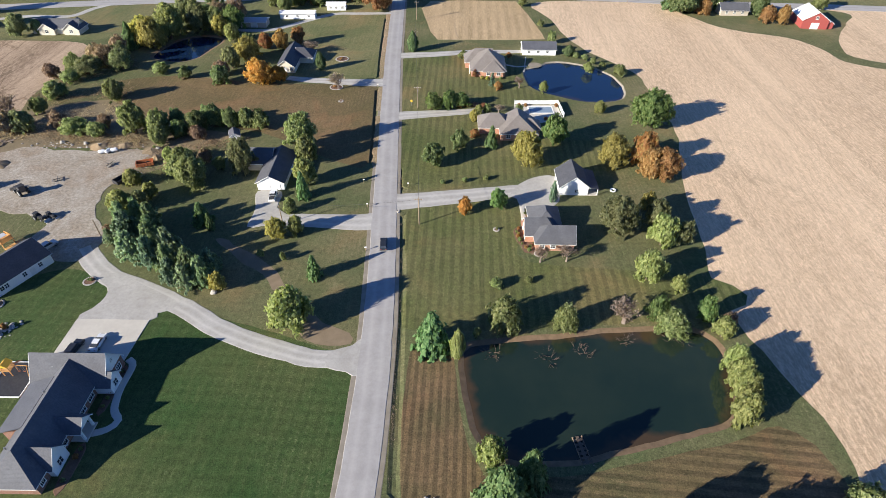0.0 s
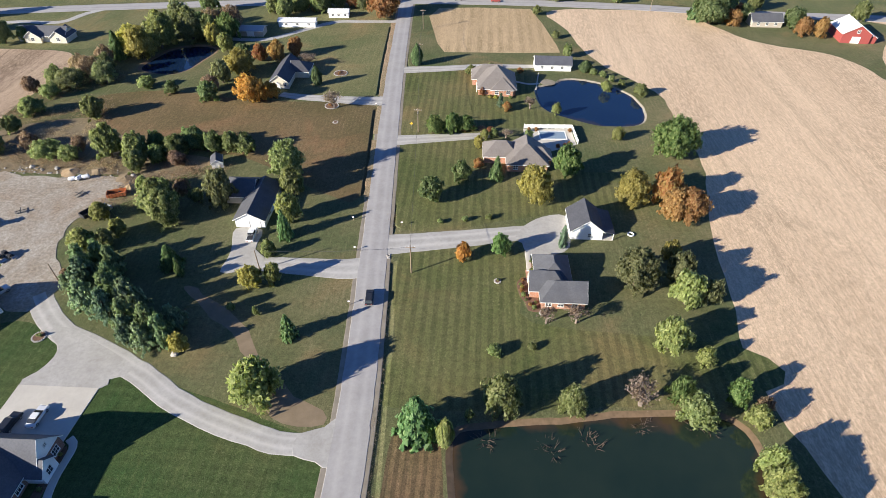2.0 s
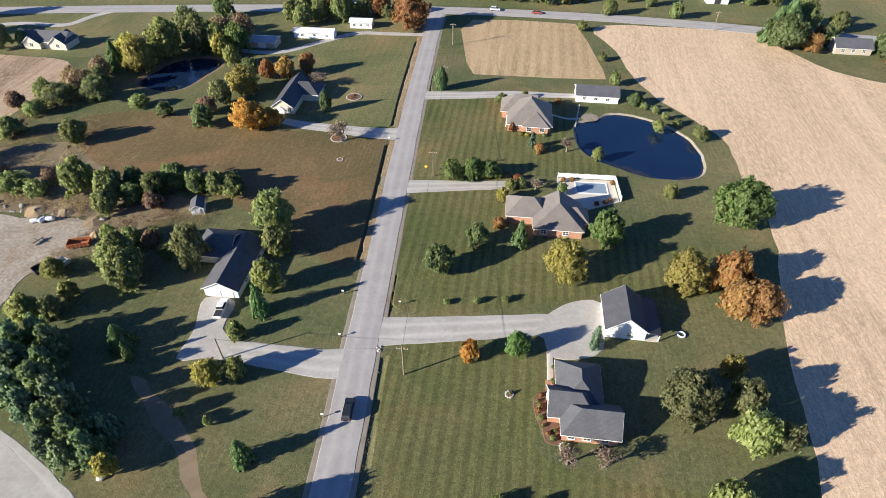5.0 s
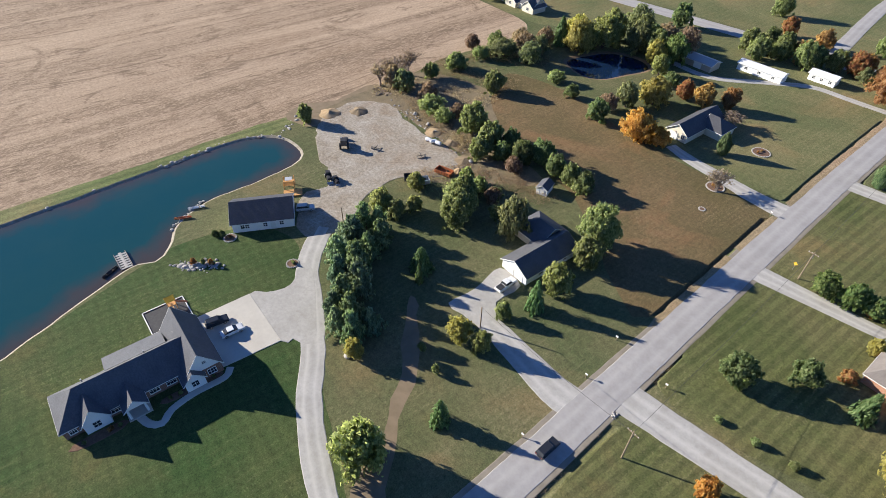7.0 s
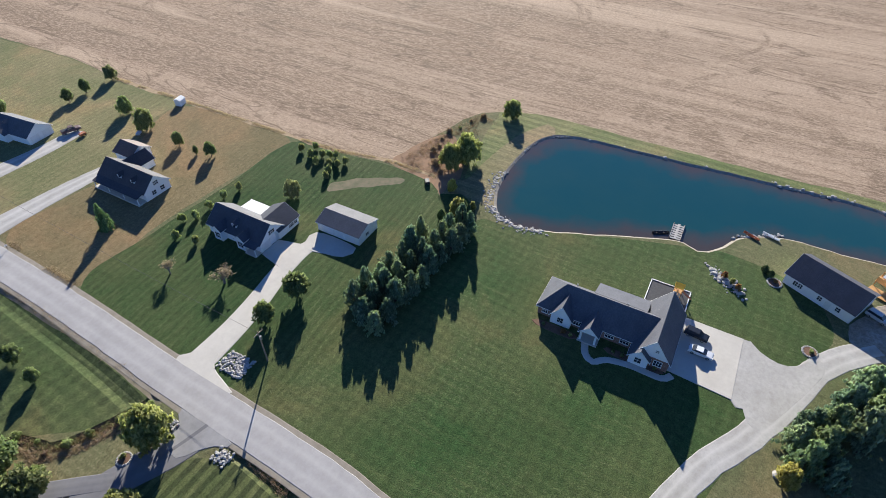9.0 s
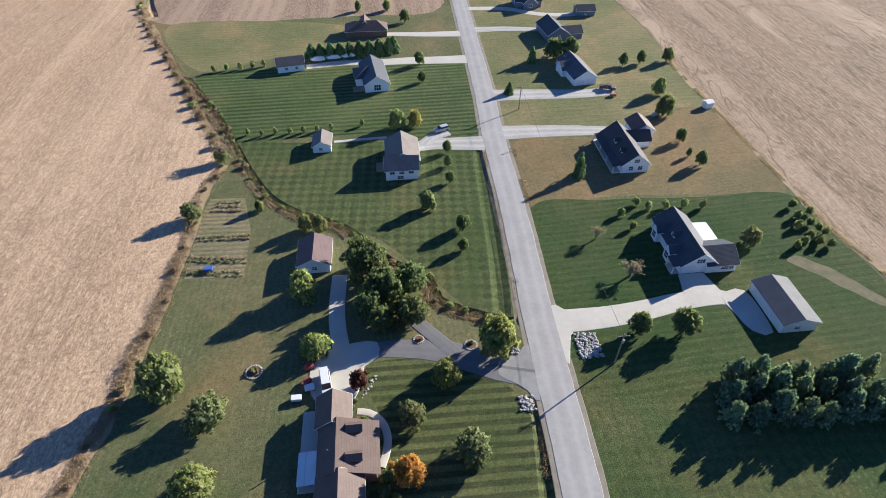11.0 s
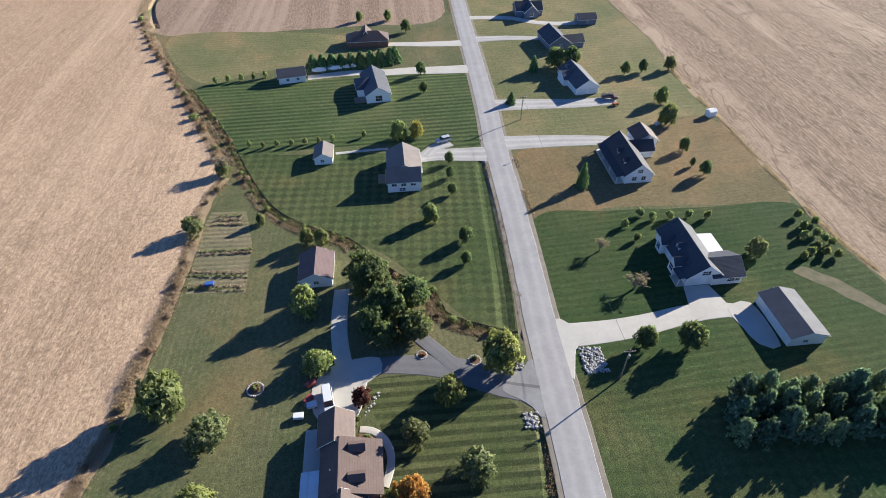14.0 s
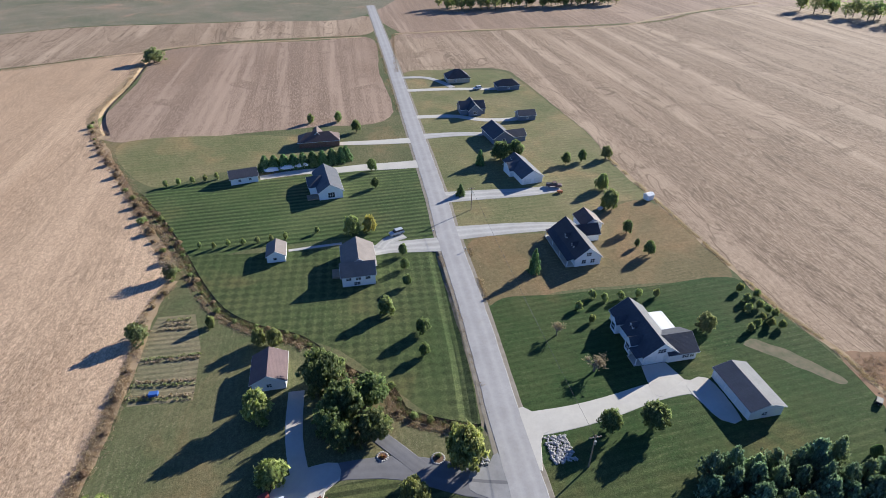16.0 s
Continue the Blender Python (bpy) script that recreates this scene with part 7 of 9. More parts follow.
plant("shrub_green", -92.1, -36.6, 2.6, 1.2)
plant("shrub_green", -96.0, -37.8, 2.6, 1.2)
plant("shrub_green", -90.0, -33.0, 2.5, 1.2)
plant("shrub_green", -93.6, -33.5, 2.5, 1.2)
plant("shrub_green", -94.5, -31.4, 2.5, 1.2)
plant("shrub_green", -91.0, -29.0, 2.5, 1.1)
plant("shrub_green", -95.1, -29.7, 2.5, 1.1)
plant("shrub_green", -91.6, -26.6, 2.4, 1.1)
plant("shrub_green", -88.4, -27.3, 2.4, 1.1)
plant("shrub_green", -85.4, -25.8, 2.4, 1.1)
plant("shrub_green", -93.9, -25.5, 2.4, 1.1)
plant("shrub_red", 20.7, 205.1, 3.2, 2.1)
plant("shrub_red", 10.2, 168.0, 2.8, 2.1)
plant("shrub_red", 12.0, 216.5, 3.1, 1.3)
plant("spruce_blue", 31.4, 130.7, 7.0, 1.4)
plant("spruce_blue", 18.4, 207.0, 5.5, 1.4)
plant("spruce_blue", -51.4, 17.0, 5.6, 2.5)
plant("spruce_blue", -55.6, 16.3, 7.5, 2.8)
plant("spruce_blue", -59.6, 17.8, 6.8, 2.3)
plant("spruce_blue", -67.8, 17.5, 7.5, 2.8)
plant("spruce_blue", -71.9, 18.2, 5.9, 2.4)
plant("spruce_blue", -76.0, 18.9, 7.3, 2.8)
plant("spruce_blue", -84.1, 19.7, 6.7, 2.3)
plant("spruce_blue", -49.2, 12.4, 5.7, 2.8)
plant("spruce_blue", -53.3, 12.2, 6.8, 2.4)
plant("spruce_blue", -57.4, 12.5, 6.9, 2.8)
plant("spruce_blue", -65.5, 13.9, 6.5, 2.2)
plant("spruce_blue", -69.6, 14.8, 7.5, 2.1)
plant("spruce_blue", -73.6, 15.6, 7.0, 2.4)
plant("spruce_blue", -82.0, 15.0, 5.9, 2.5)
plant("spruce_blue", -85.9, 16.7, 7.0, 2.3)
plant("spruce_blue", -51.0, 8.8, 7.3, 2.4)
plant("spruce_blue", -55.1, 8.9, 7.7, 2.2)
plant("spruce_blue", -63.3, 9.7, 6.0, 2.4)
plant("spruce_blue", -67.3, 10.8, 6.6, 2.1)
plant("spruce_blue", -71.5, 10.5, 7.7, 2.9)
plant("spruce_green", -40.6, 132.0, 8.7, 2.4)
plant("spruce_green", -65.6, 119.5, 6.7, 2.9)
plant("spruce_green", -62.6, 116.7, 5.4, 1.3)
plant("spruce_green", -31.4, 98.7, 6.9, 2.2)
plant("spruce_green", 15.6, 161.8, 7.6, 2.5)
plant("spruce_green", 118.8, 304.9, 13.9, 5.6)
plant("spruce_green", 126.8, 313.2, 14.9, 6.3)
plant("spruce_green", -2.1, 77.0, 10.9, 4.1)
plant("spruce_green", 10.6, 43.0, 11.9, 5.5)
plant("spruce_green", -41.6, -60.4, 7.7, 2.0)
plant("spruce_green", -45.1, -133.9, 6.2, 2.2)
plant("spruce_green", -31.7, -110.2, 4.3, 2.0)
plant("spruce_green", 37.1, -145.3, 5.7, 3.0)
plant("spruce_green", 33.6, -145.1, 5.7, 3.0)
plant("spruce_green", 30.0, -145.4, 5.7, 3.0)
plant("spruce_green", 26.4, -145.2, 5.7, 3.1)
plant("spruce_green", 22.8, -145.6, 5.8, 3.1)
plant("spruce_green", 19.1, -145.9, 5.8, 3.1)
plant("spruce_green", 15.4, -146.2, 5.8, 3.1)
plant("spruce_green", 11.7, -147.1, 5.9, 3.1)
plant("spruce_green", 7.9, -148.0, 5.9, 3.1)
plant("spruce_green", 6.1, -148.8, 5.9, 3.1)
plant("willow_green", -34.3, 83.4, 10.9, 5.1)
plant("pine_dark", -85.0, 116.0, 9.0, 3.6)
plant("spruce_blue", -81.6, 111.0, 9.5, 3.6)
plant("pine_dark", -77.6, 116.2, 8.5, 3.1)
plant("pine_pale", -79.0, 105.2, 8.2, 3.7)
plant("pine_dark", -73.6, 106.8, 9.5, 3.6)
plant("spruce_blue", -72.2, 101.8, 9.0, 3.3)
plant("pine_dark", -75.9, 111.6, 8.0, 2.9)
plant("pine_pale", -67.8, 104.2, 10.0, 3.7)
plant("pine_dark", -66.4, 99.4, 9.0, 3.5)
plant("spruce_blue", -64.9, 96.2, 7.5, 2.8)
plant("pine_dark", -61.0, 98.0, 9.0, 3.3)
plant("pine_pale", -61.2, 94.6, 7.0, 2.7)
plant("pine_dark", -57.6, 96.2, 8.0, 3.3)
plant("spruce_blue", -56.8, 100.0, 7.0, 2.6)
plant("pine_dark", -82.3, 118.8, 8.0, 3.0)
plant("pine_pale", -86.8, 110.6, 4.5, 1.9)
plant("maple_yellowgreen", -89.7, 124.2, 7.0, 4.1)
plant("poplar_olive", -84.8, 125.6, 6.0, 3.0)
plant("maple_yellowgreen", -84.3, 131.0, 5.0, 2.5)
plant("maple_yellow", -53.4, 93.9, 5.2, 2.3)
plant("scrub_brown", -88.2, 113.6, 3.6, 1.8)
plant("ash_green", -79.0, 141.6, 7.5, 4.2)
plant("ash_green", -73.6, 136.6, 6.5, 3.6)
plant("oak_olive", 47.0, 118.2, 10.5, 6.3)
plant("oak_olive", 57.8, 119.7, 9.0, 4.0)
plant("maple_yellowgreen", 57.4, 112.4, 9.5, 4.6)
plant("poplar_olive", 62.4, 112.4, 8.0, 3.0)
plant("poplar_olive", 61.2, -51.8, 5.0, 3.0)
plant("poplar_olive", 58.5, -77.7, 4.2, 2.6)
plant("ash_green", 44.9, -53.7, 3.3, 1.5)
plant("maple_yellowgreen", 50.1, 99.0, 9.0, 4.4)
plant("maple_yellowgreen", 56.5, 95.2, 5.0, 2.3)
plant("maple_yellow", 57.8, 127.7, 6.0, 2.5)
plant("maple_green", 48.5, 86.2, 7.0, 2.8)
plant("willow_grey", 51.0, 82.6, 6.0, 4.2)
plant("maple_green", 59.5, 85.7, 7.0, 2.6)
plant("scrub_brown", 64.6, 84.4, 4.0, 2.0)
plant("maple_yellowgreen", 61.8, 81.0, 6.0, 2.8)
plant("willow_grey", 14.1, 83.4, 8.5, 4.7)
plant("willow_grey", 27.4, 83.0, 7.5, 3.0)
plant("bare_grey", 41.0, 84.7, 6.0, 3.3)
plant("maple_red", 62.7, 152.1, 11.0, 4.9)
plant("maple_rust", 67.0, 144.2, 10.0, 5.2)
plant("maple_rust", 63.0, 144.4, 9.5, 4.8)
plant("maple_green", 71.6, 177.2, 13.0, 8.0)
plant("maple_yellow", -83.2, 231.0, 9.5, 6.2)
plant("ash_green", -104.2, 167.7, 11.0, 5.4)
plant("ash_green", -95.7, 166.9, 9.0, 4.4)
plant("ash_green", -93.3, 161.3, 7.0, 4.2)
plant("oak_dark", -91.1, 171.7, 7.0, 3.2)
plant("oak_dark", -83.8, 169.4, 7.5, 4.3)
plant("oak_dark", -79.9, 173.6, 7.5, 4.6)
plant("oak_dark", -73.0, 172.3, 7.0, 3.8)
plant("ash_green", -67.8, 172.5, 7.0, 3.5)
plant("oak_dark", -63.5, 173.5, 6.5, 3.4)
plant("oak_dark", -88.5, 166.0, 6.0, 3.3)
plant("bare_grey", -150.2, 169.1, 8.0, 5.3)
plant("poplar_olive", -141.7, 167.9, 8.0, 4.7)
plant("bare_grey", -151.3, 176.1, 9.0, 4.8)
plant("scrub_green", -144.1, 181.3, 6.0, 3.7)
plant("ash_green", -145.0, 193.9, 6.0, 4.9)
plant("scrub_green", -146.5, 207.0, 5.0, 4.0)
plant("ash_green", -122.6, 192.9, 7.5, 4.6)
plant("scrub_green", -123.5, 166.3, 6.0, 5.6)
plant("scrub_green", -116.1, 165.3, 5.0, 3.8)
plant("poplar_olive", -142.8, 215.3, 7.0, 6.6)
plant("scrub_brown", -140.7, 225.5, 8.0, 5.8)
plant("poplar_olive", -135.8, 227.5, 8.0, 4.7)
plant("ash_green", -114.8, 216.4, 4.5, 3.9)
plant("oak_dark", -103.0, 211.9, 4.8, 2.9)
plant("oak_dark", -87.5, 207.4, 7.0, 4.4)
plant("scrub_brown", -89.4, 214.9, 6.0, 3.8)
plant("maple_orange", -71.7, 207.4, 10.0, 6.6)
plant("maple_orange", -65.2, 209.6, 6.5, 3.8)
plant("maple_red", -79.0, 243.0, 6.5, 3.2)
plant("scrub_green", -75.4, 151.4, 4.0, 2.8)
plant("scrub_green", -80.6, 150.0, 4.6, 3.0)
plant("scrub_brown", -84.0, 145.6, 3.6, 2.6)


# ---- things: vehicles, poles, rocks, docks and garden pieces ----
def wheel(parent, x, y, r, w, side):
    bm = bmesh.new()
    rod(bm, (x, y - w / 2, r), (x, y + w / 2, r), r, r, 16)
    t = part("wheel", bm, M["rubber"], parent)
    bm = bmesh.new()
    rod(bm, (x, y + side * (w / 2 - 0.02), r), (x, y + side * (w / 2 + 0.02), r), r * 0.6, r * 0.55, 12)
    part("rim", bm, M["steel"], t)


def profile(bm, ring, half, top_in=0.0, z_ref=0.0):
    """A body from its side outline in x and z, narrowed towards the roof."""
    vs = prism(bm, ring, -half, half)
    for v in vs:
        if v.co.z > z_ref:
            v.co.y *= 1 - top_in
    bmesh.ops.recalc_face_normals(bm, faces=bm.faces[:])
    bmesh.ops.bevel(bm, geom=[e for e in bm.edges], offset=0.05, segments=2, affect="EDGES", clamp_overlap=True)


def car(name, label, x, y, turn, kind="sedan", paint="car_white", z=0.12, category="car"):
    ob = thing(name, label, category, pose(x, y, z, 0, 0, turn))
    spec = {
        "sedan": (4.8, 1.82, [(-2.4, 0.35), (2.4, 0.35), (2.42, 0.62), (2.2, 0.82), (1.15, 0.98), (-1.55, 1.0), (-2.35, 0.95), (-2.42, 0.6)], [(1.15, 0.96), (0.35, 1.42), (-0.95, 1.42), (-1.75, 0.97)]),
        "suv": (4.7, 1.88, [(-2.35, 0.4), (2.35, 0.4), (2.38, 0.8), (2.15, 1.0), (1.1, 1.1), (-2.25, 1.12), (-2.38, 0.8)], [(1.15, 1.08), (0.45, 1.72), (-2.0, 1.72), (-2.28, 1.1)]),
        "pickup": (5.6, 1.95, [(-2.8, 0.5), (2.8, 0.5), (2.82, 0.95), (2.5, 1.12), (1.3, 1.2), (-2.75, 1.2), (-2.82, 0.8)], [(1.35, 1.18), (0.7, 1.85), (-0.55, 1.85), (-0.75, 1.18)]),
        "van": (5.6, 2.0, [(-2.8, 0.4), (2.8, 0.4), (2.8, 0.95), (2.1, 1.2), (1.6, 1.25), (-2.75, 1.25), (-2.8, 0.6)], [(1.75, 1.2), (1.1, 2.1), (-2.7, 2.15), (-2.76, 1.2)]),
    }[kind]
    L, W, low, cab = spec
    bm = bmesh.new()
    profile(bm, low, W / 2, 0.08, 0.9)
    part("body", bm, M[paint], ob)
    bm = bmesh.new()
    profile(bm, cab, W / 2 - 0.1, 0.16, 1.3)
    part("cabin_glass", bm, M["glass"], ob)
    zt = max(p[1] for p in cab)
    xs = [p[0] for p in cab if p[1] > zt - 0.1]
    bm = bmesh.new()
    box(bm, min(xs) - 0.02, max(xs) + 0.02, -W / 2 * 0.76, W / 2 * 0.76, zt - 0.07, zt + 0.03)
    bmesh.ops.bevel(bm, geom=bm.edges[:], offset=0.03, segments=1, affect="EDGES")
    part("roof_panel", bm, M[paint], ob)
    if kind == "pickup":
        bm = boxes((-2.72, -0.85, -W / 2 + 0.2, W / 2 - 0.2, 1.205, 1.225))
        part("bed_floor", bm, M["dark"], ob)
    for sx in (-1, 1):
        for sy in (-1, 1):
            wheel(ob, sx * L * 0.31, sy * (W / 2 - 0.12), 0.34, 0.24, sy)
    for sy in (-0.62, 0.62):
        part("headlight", boxes((L / 2 - 0.08, L / 2 + 0.03, sy - 0.18, sy + 0.18, 0.62, 0.76)), M["trim"], ob)
        part("tail_light", boxes((-L / 2 - 0.03, -L / 2 + 0.06, sy - 0.16, sy + 0.16, 0.7, 0.85)), M["red"], ob)
    return ob


car("car", "white sedan parked on the concrete pad", -74.0, 76.8, 88, "sedan", "car_white")
car("car", "black sport utility car parked on the concrete pad", -78.2, 75.2, 84, "suv", "car_dark")
car("car", "silver car beside the workshop", -101.8, 108.2, 62, "suv", "car_silver")
car("pickup", "white pickup truck parked before the garage", -49.3, 131.4, 95, "pickup", "car_white", category="truck")
car("car", "dark sport utility car on the road", -15.5, 110.4, 93, "suv", "car_dark", 0.14)
car("van", "white van parked beside the brown roofed house", 25.6, 1.2, 100, "van", "car_white", category="van")
car("car", "light car on the gravel turning place", -6.0, -88.1, 20, "suv", "car_silver")
car("car", "red car far off on the highway", 20.5, 323.0, 0, "sedan", "red")
car("car", "white car on the highway", 1.2, 324.6, 0, "suv", "car_white")
car("pickup", "dark red pickup by the far garage", -66.5, -109.8, 160, "pickup", "roof_maroon", category="truck")
car("car", "white car on the far concrete drive", -68.2, -227.5, 10, "suv", "car_white")


def trailer(x, y, turn):
    ob = thing("boat_trailer", "white covered boat on a trailer beside the hedge", "boat", pose(x, y, 0.1, 0, 0, turn), "boats by the hedge")
    bm = bmesh.new()
    ring = [(-2.6, 0.7), (1.2, 0.6), (2.7, 1.25), (2.6, 1.45), (-2.6, 1.4)]
    profile(bm, ring, 1.05, 0.25, 1.3)
    part("hull", bm, M["car_white"], ob)
    bm = bmesh.new()
    profile(bm, [(-2.4, 1.38), (2.0, 1.4), (0.6, 1.85), (-1.8, 1.75)], 0.85, 0.3, 1.6)
    part("cover", bm, M["trim"], ob)
    bm = boxes((-2.4, 3.4, -0.06, 0.06, 0.42, 0.52), (-1.4, -1.2, -1.0, 1.0, 0.4, 0.5), (-0.6, -0.4, -0.9, 0.9, 0.5, 0.62))
    part("frame", bm, M["steel"], ob)
    for s in (-1, 1):
        wheel(ob, -1.1, s * 1.0, 0.32, 0.2, s)


for x, y in ((34.8, -142.2), (29.0, -143.4), (23.7, -144.4)):
    trailer(x, y, 8)


def utility_pole(x, y, h=9.0, label="weathered wooden utility pole with a crossarm", arm=True, turn=0):
    ob = thing("utility_pole", label, "pole", pose(x, y, 0, 0, 0, turn), "poles along the road")
    bm = bmesh.new()
    rod(bm, (0, 0, -0.3), (0, 0, h), 0.16, 0.11, 10)
    part("pole", bm, M["wood"], ob)
    if arm:
        part("crossarm", boxes((-1.2, 1.2, -0.06, 0.06, h - 0.75, h - 0.6)), M["wood"], ob)
        for u in (-1.05, -0.4, 0.4, 1.05):
            bm = bmesh.new()
            rod(bm, (u, 0, h - 0.6), (u, 0, h - 0.42), 0.06, 0.04, 8)
            part("insulator", bm, M["trim"], ob)
        bm = bmesh.new()
        rod(bm, (0.0, 0.32, h - 2.2), (0.0, 0.32, h - 1.3), 0.22, 0.22, 12)
        part("transformer", bm, M["steel"], ob)


for x, y, hh in ((-6.6, 119.8, 9.0), (-9.8, 188.3, 8.6), (-13.0, 242.7, 9.0), (-14.3, 282.6, 9.0), (-30.5, 2.1, 9.2), (-32.8, -99.0, 8.6), (97.0, 312.6, 8.5)):
    utility_pole(x, y, hh)


def wire(p, q, sag=0.8):
    """One slack cable between two poles."""
    bm = bmesh.new()
    last = None
    for i in range(13):
        t = i / 12
        c = Vector(p).lerp(Vector(q), t) - Vector((0, 0, 4 * sag * t * (1 - t)))
        if last is not None:
            rod(bm, last, c, 0.03, 0.03, 4)
        last = c
    tagged(part("cable", bm, M["dark"]), "thin slack overhead cable between poles", "cable", "overhead cables")


for _a, _b in (((-6.6, 119.8, 8.4), (-9.8, 188.3, 8.0)), ((-9.8, 188.3, 8.0), (-13.0, 242.7, 8.4)), ((-13.0, 242.7, 8.4), (-14.3, 282.6, 8.4)), ((-30.5, 2.1, 8.6), (-32.8, -99.0, 8.0)), ((-6.6, 119.8, 8.4), (-43.8, 119.1, 6.3))):
    wire(_a, _b)
utility_pole(-43.8, 119.1, 6.5, "slim wooden service pole by the drive", False)
utility_pole(-90.8, 113.2, 5.5, "short yard lamp pole at the gravel yard", False)


def mailbox(x, y, turn=0, label="mailbox on a wooden post by the road"):
    ob = thing("mailbox", label, "mailbox", pose(x, y, 0, 0, 0, turn), "mailboxes along the road")
    part("post", boxes((-0.06, 0.06, -0.06, 0.06, -0.1, 1.05)), M["wood"], ob)
    bm = bmesh.new()
    ring = [(-0.13, 1.05), (0.13, 1.05), (0.13, 1.2), (0.08, 1.3), (-0.08, 1.3), (-0.13, 1.2)]
    prism(bm, ring, -0.27, 0.27)
    bmesh.ops.recalc_face_normals(bm, faces=bm.faces[:])
    part("box", bm, M["trim"], ob)
    part("flag", boxes((0.13, 0.15, 0.0, 0.12, 1.15, 1.35)), M["red"], ob)


for x, y in ((-21.6, 127.4), (-20.0, 108.6), (-24.0, 139.6), (-12.0, -4.8), (-10.6, 138.0), (-26.2, 205.6), (-24.9, -74.5), (-17.4, -86.5)):
    mailbox(x, y, 90)


def road_sign(x, y):
    ob = thing("road_sign", "small yellow diamond road sign on a steel post", "sign", pose(x, y, 0, 0, 0, 0))
    part("post", boxes((-0.03, 0.03, -0.03, 0.03, -0.1, 2.3)), M["steel"], ob)
    bm = bmesh.new()
    box(bm, -0.38, 0.38, -0.045, -0.03, -0.38, 0.38, Matrix.Translation((0, 0, 2.0)) @ Matrix.Rotation(radians(45), 4, "Y"))
    part("plate", bm, M["yellow"], ob)


road_sign(-12.2, 190.1)


# rocks
def rock_mesh(seed):
    bm = bmesh.new()
    bmesh.ops.create_icosphere(bm, subdivisions=2, radius=1.0)
    for v in bm.verts:
        v.co *= 1 + 0.38 * noise.noise(v.co * 1.3 + Vector((seed * 7.1, seed, 0)))
        v.co.z *= 0.7
    me = bpy.data.meshes.new("rock")
    bm.to_mesh(me)
    bm.free()
    me.materials.append(M["rock"])
    return me


ROCKS = [rock_mesh(i) for i in range(5)]
_rk = random.Random(11)


def rock(x, y, size, label="pale boulder half sunk in the grass", group="boulders", z=0.0):
    ob = new("rock", _rk.choice(ROCKS))
    ob.matrix_basis = pose(x, y, z, 0, 0, _rk.uniform(0, 360))
    ob.scale = (size * _rk.uniform(0.8, 1.2), size * _rk.uniform(0.8, 1.2), size * _rk.uniform(0.8, 1.1))
    return tagged(ob, label, "rock", group)


def shore(points, n, size, label, group, spread=0.8, z=-0.2):
    line = curve(points, False, 0.5)
    for i in range(n):
        x, y = line[int(i * (len(line) - 1) / max(1, n - 1))]
        rock(x + _rk.uniform(-spread, spread), y + _rk.uniform(-spread, spread), size * _rk.uniform(0.5, 1.4), label, group, z)


shore([(-93.2, 34), (-92.4, 27), (-95.5, 20.5), (-101, 17.4), (-108.6, 15.9), (-113, 15.8)], 130, 0.42, "white limestone boulder on the pond shore", "shore rocks of the west pond")
shore([(-141.6, 32), (-143.2, 50), (-144.4, 78)], 5, 0.5, "grey boulder along the far pond shore", "shore rocks of the west pond", 0.3)
shore([(-144.6, 84), (-145.6, 96), (-146.3, 106), (-143, 117)], 30, 0.42, "grey boulder along the far pond shore", "shore rocks of the west pond", 0.7)
shore([(-121.8, 88), (-118.8, 82.5), (-115.2, 77.6)], 26, 0.42, "pale rock on the near pond shore", "shore rocks of the west pond", 0.5)
shore([(-139, 119), (-145, 126), (-150, 132)], 22, 0.5, "broken grey stone in the inlet", "inlet stones", 1.0)
shore([(-74.2, 101.6), (-74.6, 102.2)], 2, 0.75, "white boulder by the drive", "boulders", 0.3)
for x, y in ((-65.4, 96.0), (-62.6, 95.1), (-54.4, 92.8), (-93.3, 157.7), (-113.0, 159.5), (-118, 160.5), (-126, 161)):
    rock(x, y, _rk.uniform(0.6, 0.95), "large pale boulder at the edge of the drive", "boulders", 0.1)
def pebbles(points, n, size, label, spread=0.8, z=0.0, seed=1):
    """Small loose stones along a line, too many to count: one object."""
    rng = random.Random(seed)
    line = curve(points, False, 0.5)
    verts, faces = [], []
    for i in range(n):
        base = ROCKS[i % 5]
        x, y = line[int(i * (len(line) - 1) / max(1, n - 1))]
        x, y, s, a = x + rng.gauss(0, spread), y + rng.gauss(0, spread), size * rng.uniform(0.4, 1.4), rng.uniform(0, 6.28)
        k = len(verts)
        verts += [(x + s * (v.co.x * math.cos(a) - v.co.y * math.sin(a)), y + s * (v.co.x * math.sin(a) + v.co.y * math.cos(a)), z + s * v.co.z) for v in base.vertices]
        faces += [tuple(k + j for j in p.vertices) for p in base.polygons]
    tagged(raw("stones", verts, faces, M["rock"]), label, "stones", kind="stuff")


pebbles([(-113, 15.8), (-123, 15.9), (-130, 17.2), (-137, 19.5), (-140.5, 26)], 170, 0.24, "small pale stones washed along the shore", 0.5, -0.25, 1)
pebbles([(-92, 152), (-97, 158.5), (-108, 158), (-122, 158.5), (-138, 160)], 34, 0.30, "broken stone along the yard edge", 1.1, 0.0, 2)
pebbles([(-93.2, 36), (-92.0, 27), (-95.5, 19.9), (-101, 16.9), (-108.6, 15.5), (-113, 15.4)], 150, 0.22, "small pale stones behind the boulders", 0.8, 0.0, 3)


